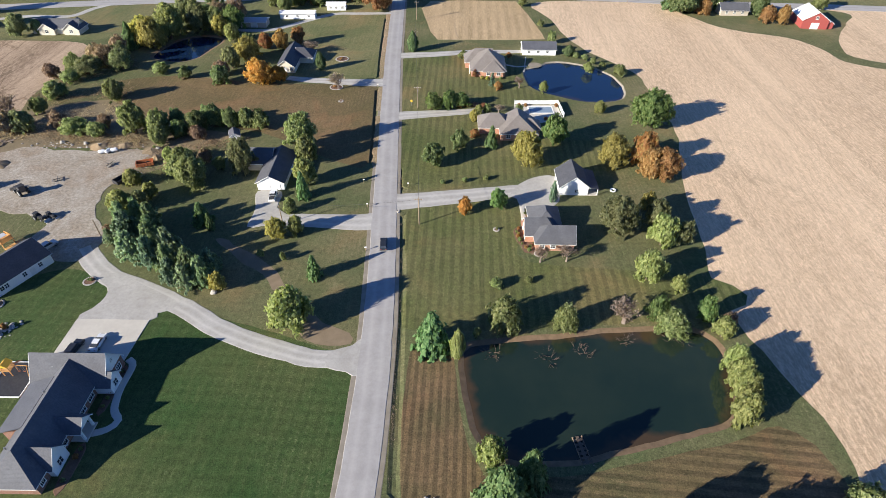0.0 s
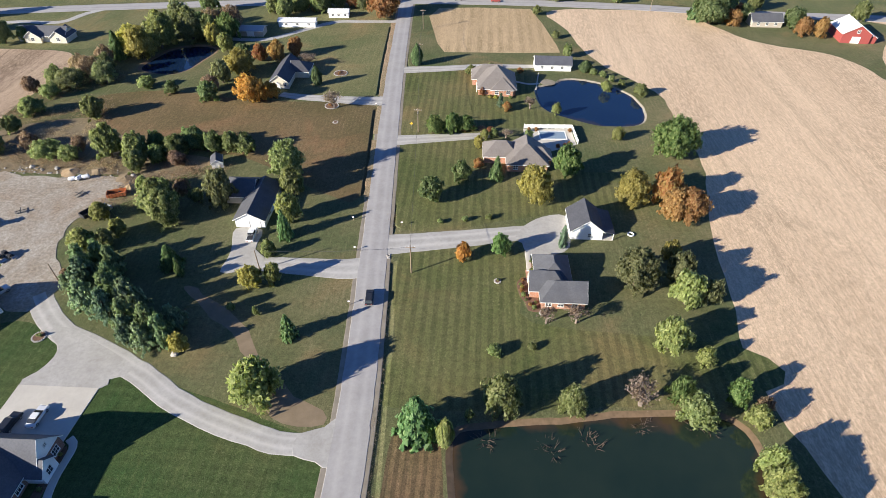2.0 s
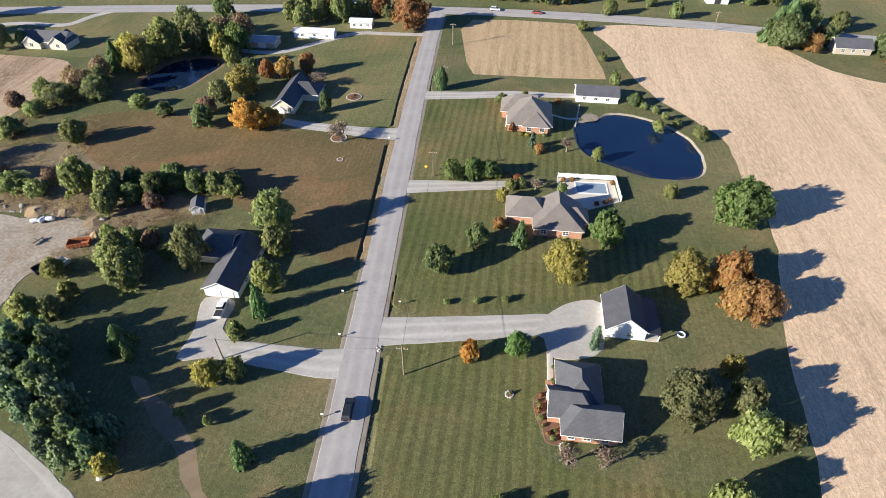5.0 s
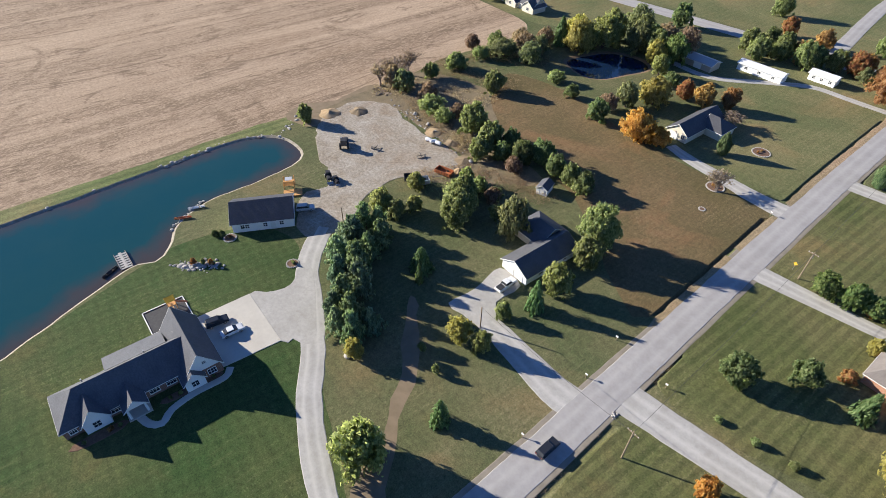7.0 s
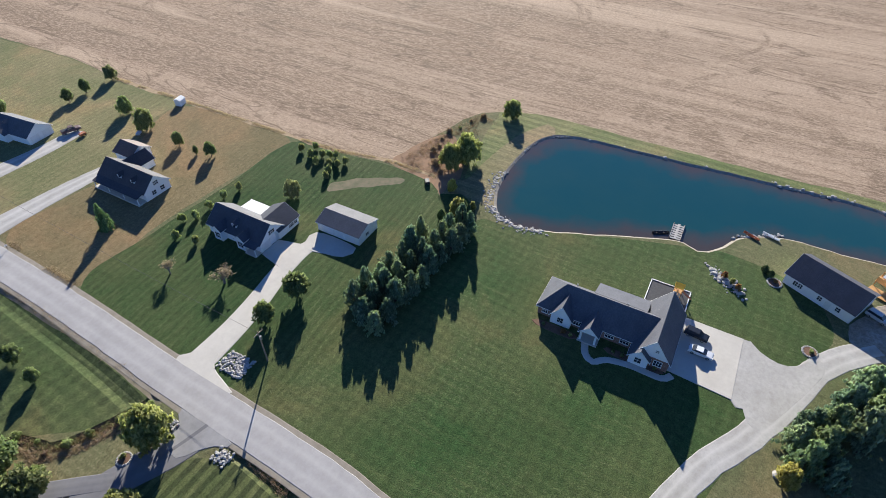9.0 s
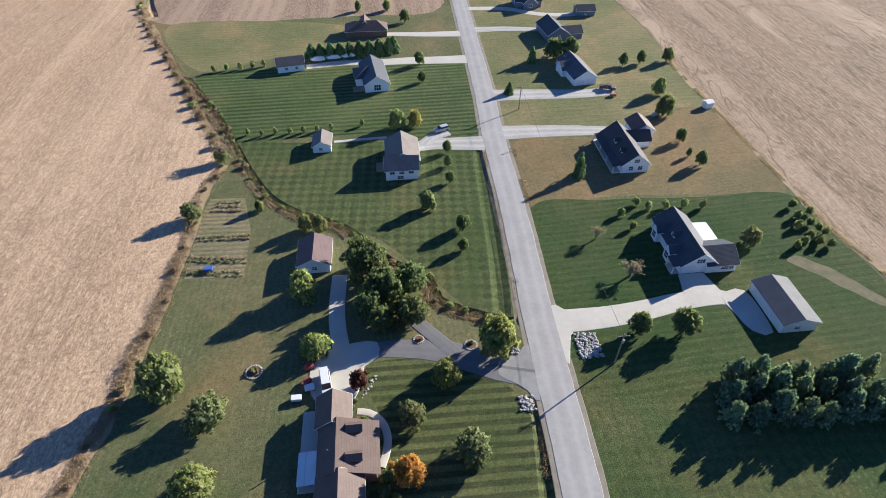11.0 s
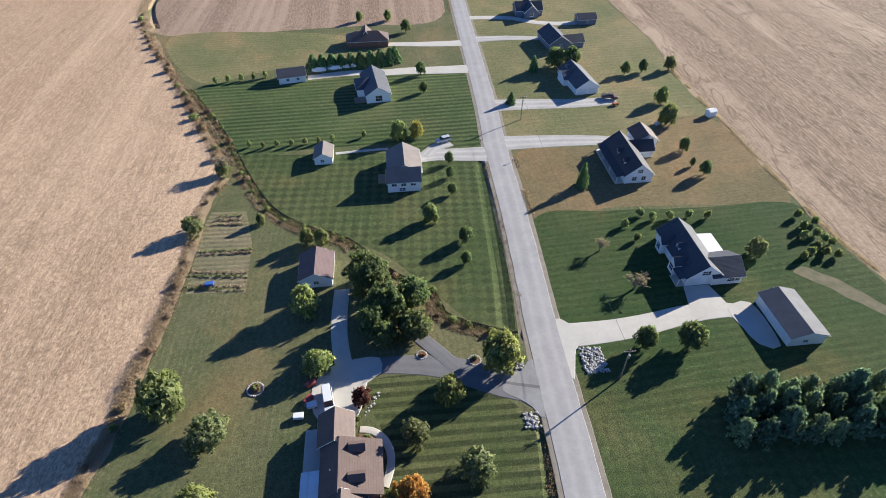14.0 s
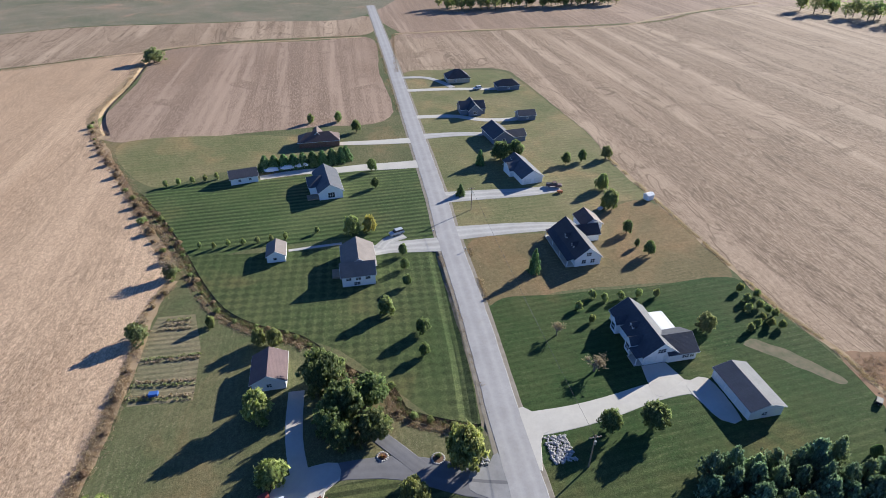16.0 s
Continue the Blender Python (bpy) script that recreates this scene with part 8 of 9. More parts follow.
def riprap(name, label, x0, x1, y0, y1, n, size, seed):
    """A bed of dumped stone, too many to count: one object."""
    rng = random.Random(seed)
    verts, faces = [], []
    base = [tuple(v.co) for v in ROCKS[seed % 5].vertices]
    polys = [tuple(p.vertices) for p in ROCKS[seed % 5].polygons]
    for _ in range(n):
        s, a = size * rng.uniform(0.5, 1.3), rng.uniform(0, 6.28)
        x, y, z = rng.uniform(x0, x1), rng.uniform(y0, y1), rng.uniform(-0.1, 0.2)
        k = len(verts)
        verts += [(x + s * (px * math.cos(a) - py * math.sin(a)), y + s * (px * math.sin(a) + py * math.cos(a)), z + s * pz) for px, py, pz in base]
        faces += [tuple(k + i for i in p) for p in polys]
    tagged(raw(name, verts, faces, M["rock"]), label, "stones", kind="stuff")


riprap("riprap", "heap of grey dumped stone beside the concrete drive", -29.0, -24.4, -5.9, 0.4, 340, 0.25, 1)
riprap("riprap", "grey stones round a drain by the road", -12.8, -9.9, 7.4, 10.6, 80, 0.26, 2)
riprap("riprap", "grey stones at the mouth of the creek culvert", -12.6, -10.8, -4.6, -2.2, 40, 0.26, 2)
riprap("riprap", "stones round the culvert", -13.6, -12.4, 124.4, 126.0, 16, 0.2, 3)
riprap("riprap", "stone rubble heap at the yard", -131, -122, 157.5, 160.5, 26, 0.30, 4)
riprap("riprap", "round stone bed beside the road", -3.4, -1.0, 42.2, 44.2, 40, 0.24, 2)


def planter(x, y, r, label, plants=4, seed=0, kind="shrub_green"):
    """A ring of stones round dark mulch."""
    ob = thing("planter", label, "flower bed", pose(x, y, 0, 0, 0, 0), "stone ringed beds")
    bm = bmesh.new()
    bmesh.ops.create_cone(bm, cap_ends=True, segments=20, radius1=r, radius2=r * 0.9, depth=0.14, matrix=Matrix.Translation((0, 0, 0.07)))
    part("mulch", bm, M["mulch"], ob)
    n = max(8, int(6.28 * r / 0.42))
    rng = random.Random(seed)
    for i in range(n):
        s = new("stone", ROCKS[i % 5])
        s.parent = ob
        s.matrix_basis = pose(r * math.cos(6.283 * i / n), r * math.sin(6.283 * i / n), 0.06, 0, 0, rng.uniform(0, 360))
        s.scale = (0.24, 0.24, 0.22)
    for _ in range(plants):
        a, d = rng.uniform(0, 6.28), r * 0.55 * rng.random()
        plant(kind, x + d * math.cos(a), y + d * math.sin(a), rng.uniform(0.5, 0.9), rng.uniform(0.35, 0.55), z=0.1)


planter(-85.4, 96.2, 1.4, "stone ring with grey green plants on the lawn", 4, 1)
planter(-103.0, 88.0, 1.5, "small stone bed at the workshop corner", 3, 2, "shrub_red")
planter(39.7, -3.3, 1.5, "oval flower bed with a yellow bush", 5, 3)
planter(-3.0, -5.3, 1.2, "stone ring round a tree at the drive", 2, 4)
planter(-44.0, 232.8, 2.6, "large stone ringed bed in the yard", 3, 5, "shrub_red")
planter(-42.3, 205.2, 2.4, "pale stone bed round a dry shrub", 2, 6, "shrub_red")
planter(-38.8, 193.3, 0.8, "tiny stone ring on the brown lawn", 0, 7)
planter(7.4, -7.8, 1.0, "small stone bed with a red shrub", 2, 8, "shrub_red")
planter(14.4, 117.8, 0.7, "small ring of stones on the lawn", 1, 9)
planter(24.6, 108.0, 0.9, "mulched bed before the brick house", 2, 10)

def mound(x, y, r, hh, material, label, seed=0):
    """A dumped heap: steep, lumpy and ragged at its foot."""
    verts, faces, n = [], [], 20
    for k in range(7):
        q = k / 6
        for i in range(n):
            a = 2 * math.pi * i / n
            v = noise.noise(Vector((2 * math.cos(a), 2 * math.sin(a), seed + q)))
            rr = r * (1 - q) * (1 + 0.35 * v)
            verts.append((rr * math.cos(a), rr * math.sin(a), -0.1 + hh * (q ** 0.8) * (1 + 0.25 * v)))
    for k in range(6):
        for i in range(n):
            faces.append((k * n + i, k * n + (i + 1) % n, (k + 1) * n + (i + 1) % n, (k + 1) * n + i))
    ob = raw("earth_mound", verts, faces, material, None, True)
    ob.location = (x, y, 0)
    tagged(ob, label, "mound", "dumped mounds")


for i, (x, y, r, hh, mt, lab) in enumerate(((-91.2, 151.8, 2.0, 1.3, "brush", "small heap of tan soil at the yard edge"), (-95.0, 156.6, 3.2, 0.8, "dirt", "low heap of brown earth at the yard edge"), (-104.5, 159.6, 2.6, 0.9, "dirt", "low heap of brown earth and weeds"),
                                            (-138.5, 147.0, 3.4, 1.1, "dirt", "heap of brown earth behind the yard"), (-143.0, 138.5, 3.8, 1.2, "brush", "heap of tan earth and roots"), (-141.5, 131.5, 2.6, 0.9, "dirt", "heap of brown earth by the inlet"), (-113.0, 158.8, 3.0, 0.8, "brush", "heap of tan earth and brush"))):
    mound(x, y, r, hh, M[mt], lab, 3 * i)

# rock garden on the west lawn
for i in range(26):
    a = _rk.random()
    rock(-100.3 + 4.6 * a + _rk.uniform(-0.9, 0.9), 75.2 + 6.2 * a + _rk.uniform(-1.0, 1.0), _rk.uniform(0.35, 0.75), "pinkish grey stone of the rock garden", "rock garden stones")
for x, y, k in ((-99.2, 77.6, "shrub_red"), (-97.8, 79.4, "shrub_green"), (-96.6, 80.8, "shrub_red"), (-106.0, 85.5, "cedar_dark"), (-104.8, 86.8, "cedar_dark")):
    plant(k, x, y, 1.8, 0.8)


M["dock_wood"] = two_tone("bleached_dock_wood", (0.50, 0.48, 0.45), (0.36, 0.34, 0.31), 1.5, 0.85, 0.2, 9.0)


def dock(name, label, x, y, turn, length, width, rails=False, wood="dock_wood"):
    ob = thing(name, label, "dock", pose(x, y, 0, 0, 0, turn))
    n = int(length / 0.9)
    for i in range(n):
        part("plank", boxes((-width / 2, width / 2, i * 0.9, i * 0.9 + 0.5, -0.12, -0.06)), M[wood], ob)
    part("walkway", boxes((-0.3, 0.3, 0.0, length, -0.055, -0.02)), M[wood], ob)
    for sx in (-1, 1):
        part("beam", boxes((sx * width / 2 - 0.08, sx * width / 2 + 0.08, 0, length, -0.26, -0.12)), M["wood"], ob)
        for yy in (0.3, length * 0.5, length - 0.2):
            part("post", boxes((sx * width / 2 - 0.09, sx * width / 2 + 0.09, yy - 0.09, yy + 0.09, -1.6, 0.15)), M["wood"], ob)
        if rails:
            part("rail", boxes((sx * width / 2 - 0.05, sx * width / 2 + 0.05, 0.2, length, 0.0, 0.08)), M[wood], ob)


dock("dock", "pale wooden dock with rails on the west pond", -107.4, 64.8, 91, 6.4, 2.6, True)
dock("dock", "dark wooden dock in the east pond", 26.8, 50.0, 11, 6.4, 1.8, True, "bark")


def rowboat(x, y, turn, paint, label, z=-0.25):
    ob = thing("canoe", label, "boat", pose(x, y, z, 0, 0, turn))
    n, verts, faces = 9, [], []
    for i in range(n):
        t = i / (n - 1)
        w = 0.45 * math.sin(math.pi * (0.06 + 0.88 * t)) ** 0.7
        for u, zz in ((-1, 0.42 + 0.2 * abs(2 * t - 1) ** 2), (-0.6, 0.06), (0.6, 0.06), (1, 0.42 + 0.2 * abs(2 * t - 1) ** 2)):
            verts.append((4.2 * (t - 0.5), w * u, zz))
    for i in range(n - 1):
        for j in range(3):
            faces.append((4 * i + j, 4 * i + j + 1, 4 * i + j + 5, 4 * i + j + 4))
    hull = raw("hull", verts, faces, M[paint], ob)
    md = hull.modifiers.new("thickness", "SOLIDIFY")
    md.thickness = 0.05
    for xx in (-1.0, 0.8):
        part("seat", boxes((xx - 0.12, xx + 0.12, -0.38, 0.38, 0.3, 0.34)), M["wood"], ob)


rowboat(-119.6, 85.6, 70, "car_white", "white canoe pulled up on the shore", 0.0)
rowboat(-117.4, 81.3, 65, "orange", "faded red canoe pulled up on the shore", 0.0)
rowboat(-108.4, 61.2, 120, "dark", "dark row boat tied beside the dock", -0.5)


# play ground behind the large house
def play_area():
    ob = thing("play_pen", "black rubber mulch bed inside a white border", "playground", pose(-87.0, 67.6, 0))
    part("mulch", boxes((-3.4, 3.6, -4.2, 4.2, 0.0, 0.06)), M["dark"], ob)
    for r in ((-3.6, -3.4, -4.4, 4.4, 0.0, 0.22), (3.6, 3.8, -4.4, 4.4, 0.0, 0.22), (-3.6, 3.8, -4.4, -4.2, 0.0, 0.22), (-3.6, 3.8, 4.2, 4.4, 0.0, 0.22)):
        part("border", boxes(r), M["trim"], ob)
    p = thing("playset", "orange cedar playset with a yellow canopy", "playset", pose(-88.4, 69.2, 0.06))
    for x in (-0.8, 0.8):
        for y in (-0.8, 0.8):
            part("post", boxes((x - 0.07, x + 0.07, y - 0.07, y + 0.07, 0, 2.8)), M["play_wood"], p)
    part("platform", boxes((-0.9, 0.9, -0.9, 0.9, 1.4, 1.5)), M["play_wood"], p)
    for y in (-0.85, 0.85):
        part("rail", boxes((-0.85, 0.85, y - 0.04, y + 0.04, 2.0, 2.15)), M["play_wood"], p)
    bm = bmesh.new()
    prism(bm, [(-1.0, 2.7), (1.0, 2.7), (0, 3.6)], -1.0, 1.0)
    bmesh.ops.recalc_face_normals(bm, faces=bm.faces[:])
    part("canopy", bm, M["yellow"], p)
    part("swing_beam", boxes((0.9, 4.2, -0.07, 0.07, 2.3, 2.44)), M["play_wood"], p)
    for y in (-0.9, 0.9):
        bm = bmesh.new()
        rod(bm, (4.1, y, 0), (4.1, 0, 2.4), 0.06)
        part("leg", bm, M["play_wood"], p)
    for x in (1.9, 3.0):
        for s in (-0.22, 0.22):
            bm = bmesh.new()
            rod(bm, (x + s, 0, 0.55), (x + s, 0, 2.3), 0.02, 0.02, 5)
            part("chain", bm, M["steel"], p)
        part("swing_seat", boxes((x - 0.25, x + 0.25, -0.1, 0.1, 0.5, 0.55)), M["orange"], p)
    bm = bmesh.new()
    vs = box(bm, -0.3, 0.3, 0, 2.6, -0.04, 0.04, Matrix.Translation((0, 0.9, 1.45)) @ Matrix.Rotation(radians(-33), 4, "X"))
    part("slide", bm, M["orange"], p)


play_area()


def playhouse(x, y, turn):
    ob = thing("playhouse", "orange wooden play fort with deck by the workshop", "playhouse", pose(x, y, 0, 0, 0, turn))
    for px in (-1.4, 1.4):
        for py in (-1.3, 1.3):
            part("post", boxes((px - 0.1, px + 0.1, py - 0.1, py + 0.1, 0, 3.0)), M["play_wood"], ob)
    part("floor", boxes((-1.6, 1.6, -1.5, 1.5, 1.6, 1.75)), M["play_wood"], ob)
    for k in range(6):
        part("board", boxes((-1.5, 1.5, -1.45, -1.38, 1.8 + 0.2 * k, 1.96 + 0.2 * k)), M["play_wood"], ob)
        part("board", boxes((1.45, 1.52, -1.4, 1.4, 1.8 + 0.2 * k, 1.96 + 0.2 * k)), M["play_wood"], ob)
    part("deck", boxes((-1.6, 3.4, -4.4, -1.6, 0.3, 0.42)), M["play_wood"], ob)
    part("tarp", boxes((-0.9, 0.9, -0.8, 0.8, 2.9, 3.0)), M["car_silver"], ob)


playhouse(-113.4, 109.4, 63)


# yard machines
def tractor(x, y, turn, label, scale=1.0):
    ob = thing("tractor", label, "tractor", pose(x, y, 0.1, 0, 0, turn))
    s = scale
    bm = bmesh.new()
    box(bm, -0.2 * s, 1.9 * s, -0.45 * s, 0.45 * s, 0.6 * s, 1.35 * s)
    bmesh.ops.bevel(bm, geom=bm.edges[:], offset=0.08, segments=2, affect="EDGES")
    part("hood", bm, M["dark"], ob)
    part("cab", boxes((-1.2 * s, -0.2 * s, -0.6 * s, 0.6 * s, 0.9 * s, 2.2 * s)), M["glass"], ob)
    part("roof_panel", boxes((-1.35 * s, -0.05 * s, -0.7 * s, 0.7 * s, 2.2 * s, 2.32 * s)), M["dark"], ob)
    for sy in (-1, 1):
        wheel(ob, -0.9 * s, sy * 0.85 * s, 0.75 * s, 0.4 * s, sy)
        wheel(ob, 1.4 * s, sy * 0.7 * s, 0.45 * s, 0.3 * s, sy)
        bm = bmesh.new()
        rod(bm, (0.4 * s, sy * 0.6 * s, 1.2 * s), (2.9 * s, sy * 0.6 * s, 0.5 * s), 0.08, 0.07, 6)
        part("loader_arm", bm, M["dark"], ob)
    bm = bmesh.new()
    prism(bm, [(2.8 * s, 0.15), (3.5 * s, 0.15), (3.4 * s, 0.3), (2.95 * s, 0.7 * s), (2.8 * s, 0.7 * s)], -0.9 * s, 0.9 * s)
    bmesh.ops.recalc_face_normals(bm, faces=bm.faces[:])
    part("bucket", bm, M["steel"], ob)


tractor(-122.4, 132.0, 150, "dark loader tractor parked in the gravel yard", 1.35)
tractor(-110.6, 120.0, -20, "small dark tractor at the grass edge", 0.9)
tractor(-108.0, 121.0, -15, "small dark mower tractor at the grass edge", 0.7)


def implement(x, y, turn, label):
    ob = thing("implement", label, "implement", pose(x, y, 0.08, 0, 0, turn))
    part("frame", boxes((-1.4, 1.4, -0.08, 0.08, 0.5, 0.62), (-0.08, 0.08, -1.2, 1.6, 0.5, 0.62)), M["dark"], ob)
    for i in range(7):
        bm = bmesh.new()
        rod(bm, (-1.3 + 0.43 * i, -0.3, 0.32), (-1.26 + 0.43 * i, -0.3, 0.32), 0.32, 0.32, 12)
        part("disc", bm, M["steel"], ob)


implement(-115.7, 138.9, 30, "rusty disc implement in the gravel yard")
implement(-104.0, 147.5, 70, "old implement at the yard edge")


def tank(x, y, turn, label):
    ob = thing("tank", label, "tank", pose(x, y, 0.1, 0, 0, turn))
    bm = bmesh.new()
    bmesh.ops.create_uvsphere(bm, u_segments=14, v_segments=8, radius=0.62)
    for v in bm.verts:
        v.co.x += 0.55 * (1 if v.co.x > 0.01 else -1 if v.co.x < -0.01 else 0)
        v.co.z += 0.75
    part("shell", bm, M["car_white"], ob)
    for xx in (-0.6, 0.6):
        part("foot", boxes((xx - 0.08, xx + 0.08, -0.35, 0.35, 0.0, 0.25)), M["steel"], ob)


for x, y, a in ((-109.6, 154.4, 20), (-107.9, 155.0, 70), (-106.2, 155.6, 20)):
    tank(x, y, a, "white plastic tank in the gravel yard")


def truck_bed(x, y, turn, paint, label, h=1.4, l=4.4):
    ob = thing("dump_bed", label, "container", pose(x, y, 0.1, 0, 0, turn))
    part("floor", boxes((-l / 2, l / 2, -1.2, 1.2, 0.4, 0.5)), M[paint], ob)
    for r in ((-l / 2, l / 2, -1.25, -1.15, 0.4, h), (-l / 2, l / 2, 1.15, 1.25, 0.4, h), (-l / 2, -l / 2 + 0.1, -1.2, 1.2, 0.4, h), (l / 2 - 0.1, l / 2, -1.2, 1.2, 0.4, h * 0.8)):
        part("side", boxes(r), M[paint], ob)
    for i in range(5):
        part("rib", boxes((-l / 2 + 0.4 + i * l / 5.6, -l / 2 + 0.5 + i * l / 5.6, -1.31, -1.25, 0.4, h)), M[paint], ob)
    for s in (-1, 1):
        wheel(ob, 0.6, s * 0.95, 0.45, 0.3, s)


truck_bed(-93.0, 147.6, 20, "orange", "faded orange dump bed among weeds", 1.5, 5.0)
truck_bed(-96.4, 138.2, 60, "dark", "black trailer box at the yard edge", 1.5, 3.6)
truck_bed(-92.8, 140.2, 70, "car_silver", "pale blue and white trailer box at the yard edge", 1.6, 3.2)

# logs and branches
for i in range(14):
    x, y, a = -146 + _rk.uniform(-3, 3), 160.5 + _rk.uniform(-2, 2), _rk.uniform(0, 3.14)
    bm = bmesh.new()
    l = _rk.uniform(1.4, 3.2)
    rod(bm, (-l / 2 * math.cos(a), -l / 2 * math.sin(a), 0.12), (l / 2 * math.cos(a), l / 2 * math.sin(a), _rk.uniform(0.15, 0.7)), 0.14, 0.07, 7)
    o = part("log", bm, M["twig"])
    o.location = (x, y, 0.0)
    tagged(o, "bleached log in a brush pile", "log", "brush pile")


def snag(x, y, seed, label="dark dead branches standing in the water"):
    rng = random.Random(seed)
    verts, faces = [], []
    for _ in range(11):
        a, l = rng.uniform(0, 6.28), rng.uniform(0.8, 2.4)
        p = (rng.uniform(-0.8, 0.8), rng.uniform(-0.8, 0.8), -0.7)
        q = (p[0] + l * math.cos(a), p[1] + l * math.sin(a), rng.uniform(-0.35, 0.5))
        tube(verts, faces, p, q, 0.07, 0.02, 5)
        tube(verts, faces, tuple((u + v) / 2 for u, v in zip(p, q)), (q[0] + rng.uniform(-0.7, 0.7), q[1] + rng.uniform(-0.7, 0.7), q[2] + 0.2), 0.035, 0.012, 4)
    o = raw("dead_branch", verts, faces, M["bark"])
    o.location = (x, y, 0)
    tagged(o, label, "branch", "dead branches in the pond")


for i, (x, y) in enumerate(((10.1, 75.9), (11.8, 75.6), (22.1, 75.4), (23.4, 74.4), (29.6, 77.0), (31.0, 76.0), (39.6, 80.1), (41.0, 80.5), (50.5, 80.4), (53.5, 79.6))):
    snag(x, y, i + 3)


# tyre on the grass, pool terrace, lean-to and small yard pieces
def tyre(x, y):
    bm = bmesh.new()
    verts, faces = [], []
    for i in range(18):
        for j in range(8):
            a, b = 6.283 * i / 18, 6.283 * j / 8
            verts.append(((0.75 + 0.22 * math.cos(b)) * math.cos(a), (0.75 + 0.22 * math.cos(b)) * math.sin(a), 0.22 + 0.2 * math.sin(b)))
            faces.append((8 * i + j, 8 * ((i + 1) % 18) + j, 8 * ((i + 1) % 18) + (j + 1) % 8, 8 * i + (j + 1) % 8))
    bm.free()
    o = raw("tyre", verts, faces, M["car_white"], None, True)
    o.location = (x, y, 0)
    tagged(o, "white painted tyre planter on the grass", "tyre")


tyre(50.3, 136.9)


def pool_terrace():
    slab("terrace", M["concrete"], [(25.5, 178.5), (25.8, 191.8), (41.8, 192.4), (42.4, 182.6), (34, 178.2)], 0.09, "pale concrete terrace round the pool", False)
    ob = thing("pool", "blue in-ground swimming pool with a pale coping", "pool", pose(35.2, 188.0, 0.1, 0, 0, 2))
    for r in ((-4.6, 4.6, -2.8, -2.4, 0, 0.12), (-4.6, 4.6, 2.4, 2.8, 0, 0.12), (-4.6, -4.2, -2.4, 2.4, 0, 0.12), (4.2, 4.6, -2.4, 2.4, 0, 0.12)):
        part("coping", boxes(r), M["trim"], ob)
    part("cover", boxes((-4.2, 4.2, -2.4, 2.4, 0.0, 0.06)), M["pool"], ob)
    f = thing("fence", "white panel fence with posts round the pool terrace", "fence", pose(0, 0, 0))
    rows = [((26.0, 192.2), (42.2, 192.8), 6), ((42.2, 192.8), (42.8, 182.8), 4)]
    for (x0, y0), (x1, y1), n in rows:
        d = Vector((x1 - x0, y1 - y0, 0))
        a = math.degrees(math.atan2(d.y, d.x))
        for i in range(n + 1):
            p = Vector((x0, y0, 0)) + d * i / n
            part("post", boxes((p.x - 0.12, p.x + 0.12, p.y - 0.12, p.y + 0.12, 0, 1.8)), M["trim"], f)
            if i < n:
                bm = bmesh.new()
                box(bm, 0.12, d.length / n - 0.12, -0.04, 0.04, 0.12, 1.6, Matrix.Translation(p) @ Matrix.Rotation(radians(a), 4, "Z"))
                part("panel", bm, M["trim"], f)


M["pool"] = water("pool_water", (0.20, 0.27, 0.34), (0.26, 0.33, 0.40), (0.24, 0.31, 0.38), 0.08, 0.03)
pool_terrace()
for x, y, hh in ((27.4, 190.2, 1.6), (30.0, 191.0, 1.2), (41.2, 190.4, 1.6), (38.4, 181.2, 1.2), (36.0, 180.2, 1.4), (40.0, 182.6, 1.0)):
    plant("shrub_red", x, y, hh, 0.9)


def lean_to():
    ob = thing("lean_to", "patio cover of pale translucent sheets behind the house", "patio cover", pose(27.6, 18.4, 0))
    bm = bmesh.new()
    vs = box(bm, -1.7, 1.7, -2.9, 2.9, 2.35, 2.45)
    for v in vs:
        if v.co.x > 0:
            v.co.z -= 0.25
    part("sheet", bm, M["roof_white"], ob)
    for y in (-2.7, 0.0, 2.7):
        part("post", boxes((1.5, 1.62, y - 0.06, y + 0.06, 0, 2.2)), M["trim"], ob)


lean_to()
slab("patio", M["concrete"], [(26.6, 6.5), (29.4, 6.5), (29.4, 21.5), (26.6, 21.5)], 0.1, "concrete patio behind the brown roofed house", False)


def crate(x, y, turn, paint, label, w=1.3, d=0.9, h=0.9, name="utility_cart"):
    ob = thing(name, label, "cart", pose(x, y, 0.0, 0, 0, turn))
    bm = bmesh.new()
    box(bm, -w / 2, w / 2, -d / 2, d / 2, 0.35, 0.35 + h * 0.6)
    bmesh.ops.bevel(bm, geom=bm.edges[:], offset=0.06, segments=2, affect="EDGES")
    part("body", bm, M[paint], ob)
    for sx in (-1, 1):
        for sy in (-1, 1):
            wheel(ob, sx * w * 0.32, sy * d * 0.48, 0.2, 0.12, sy)
    part("handle", boxes((w / 2, w / 2 + 0.5, -0.04, 0.04, 0.5, 0.56)), M["steel"], ob)


for x, y, a, c, lab in ((29.1, -3.1, 20, "red", "red utility cart beside the drive"), (29.3, 0.4, 60, "red", "red mower beside the drive"), (28.6, 1.7, 10, "car_white", "white cart beside the drive"), (30.9, 3.8, 0, "car_white", "white utility trailer on the grass"), (53.7, -32.6, 0, "tarp_blue", "blue tub at the garden edge"), (-75.6, -90.3, 30, "car_silver", "pale blue boat shaped bin behind the garage"), (-97.4, -0.2, 40, "dark", "dark yard cart at the field edge"), (-66.8, -104.8, 0, "orange", "orange mower by the drive")):
    crate(x, y, a, c, lab, 1.9, 1.2, 1.1)


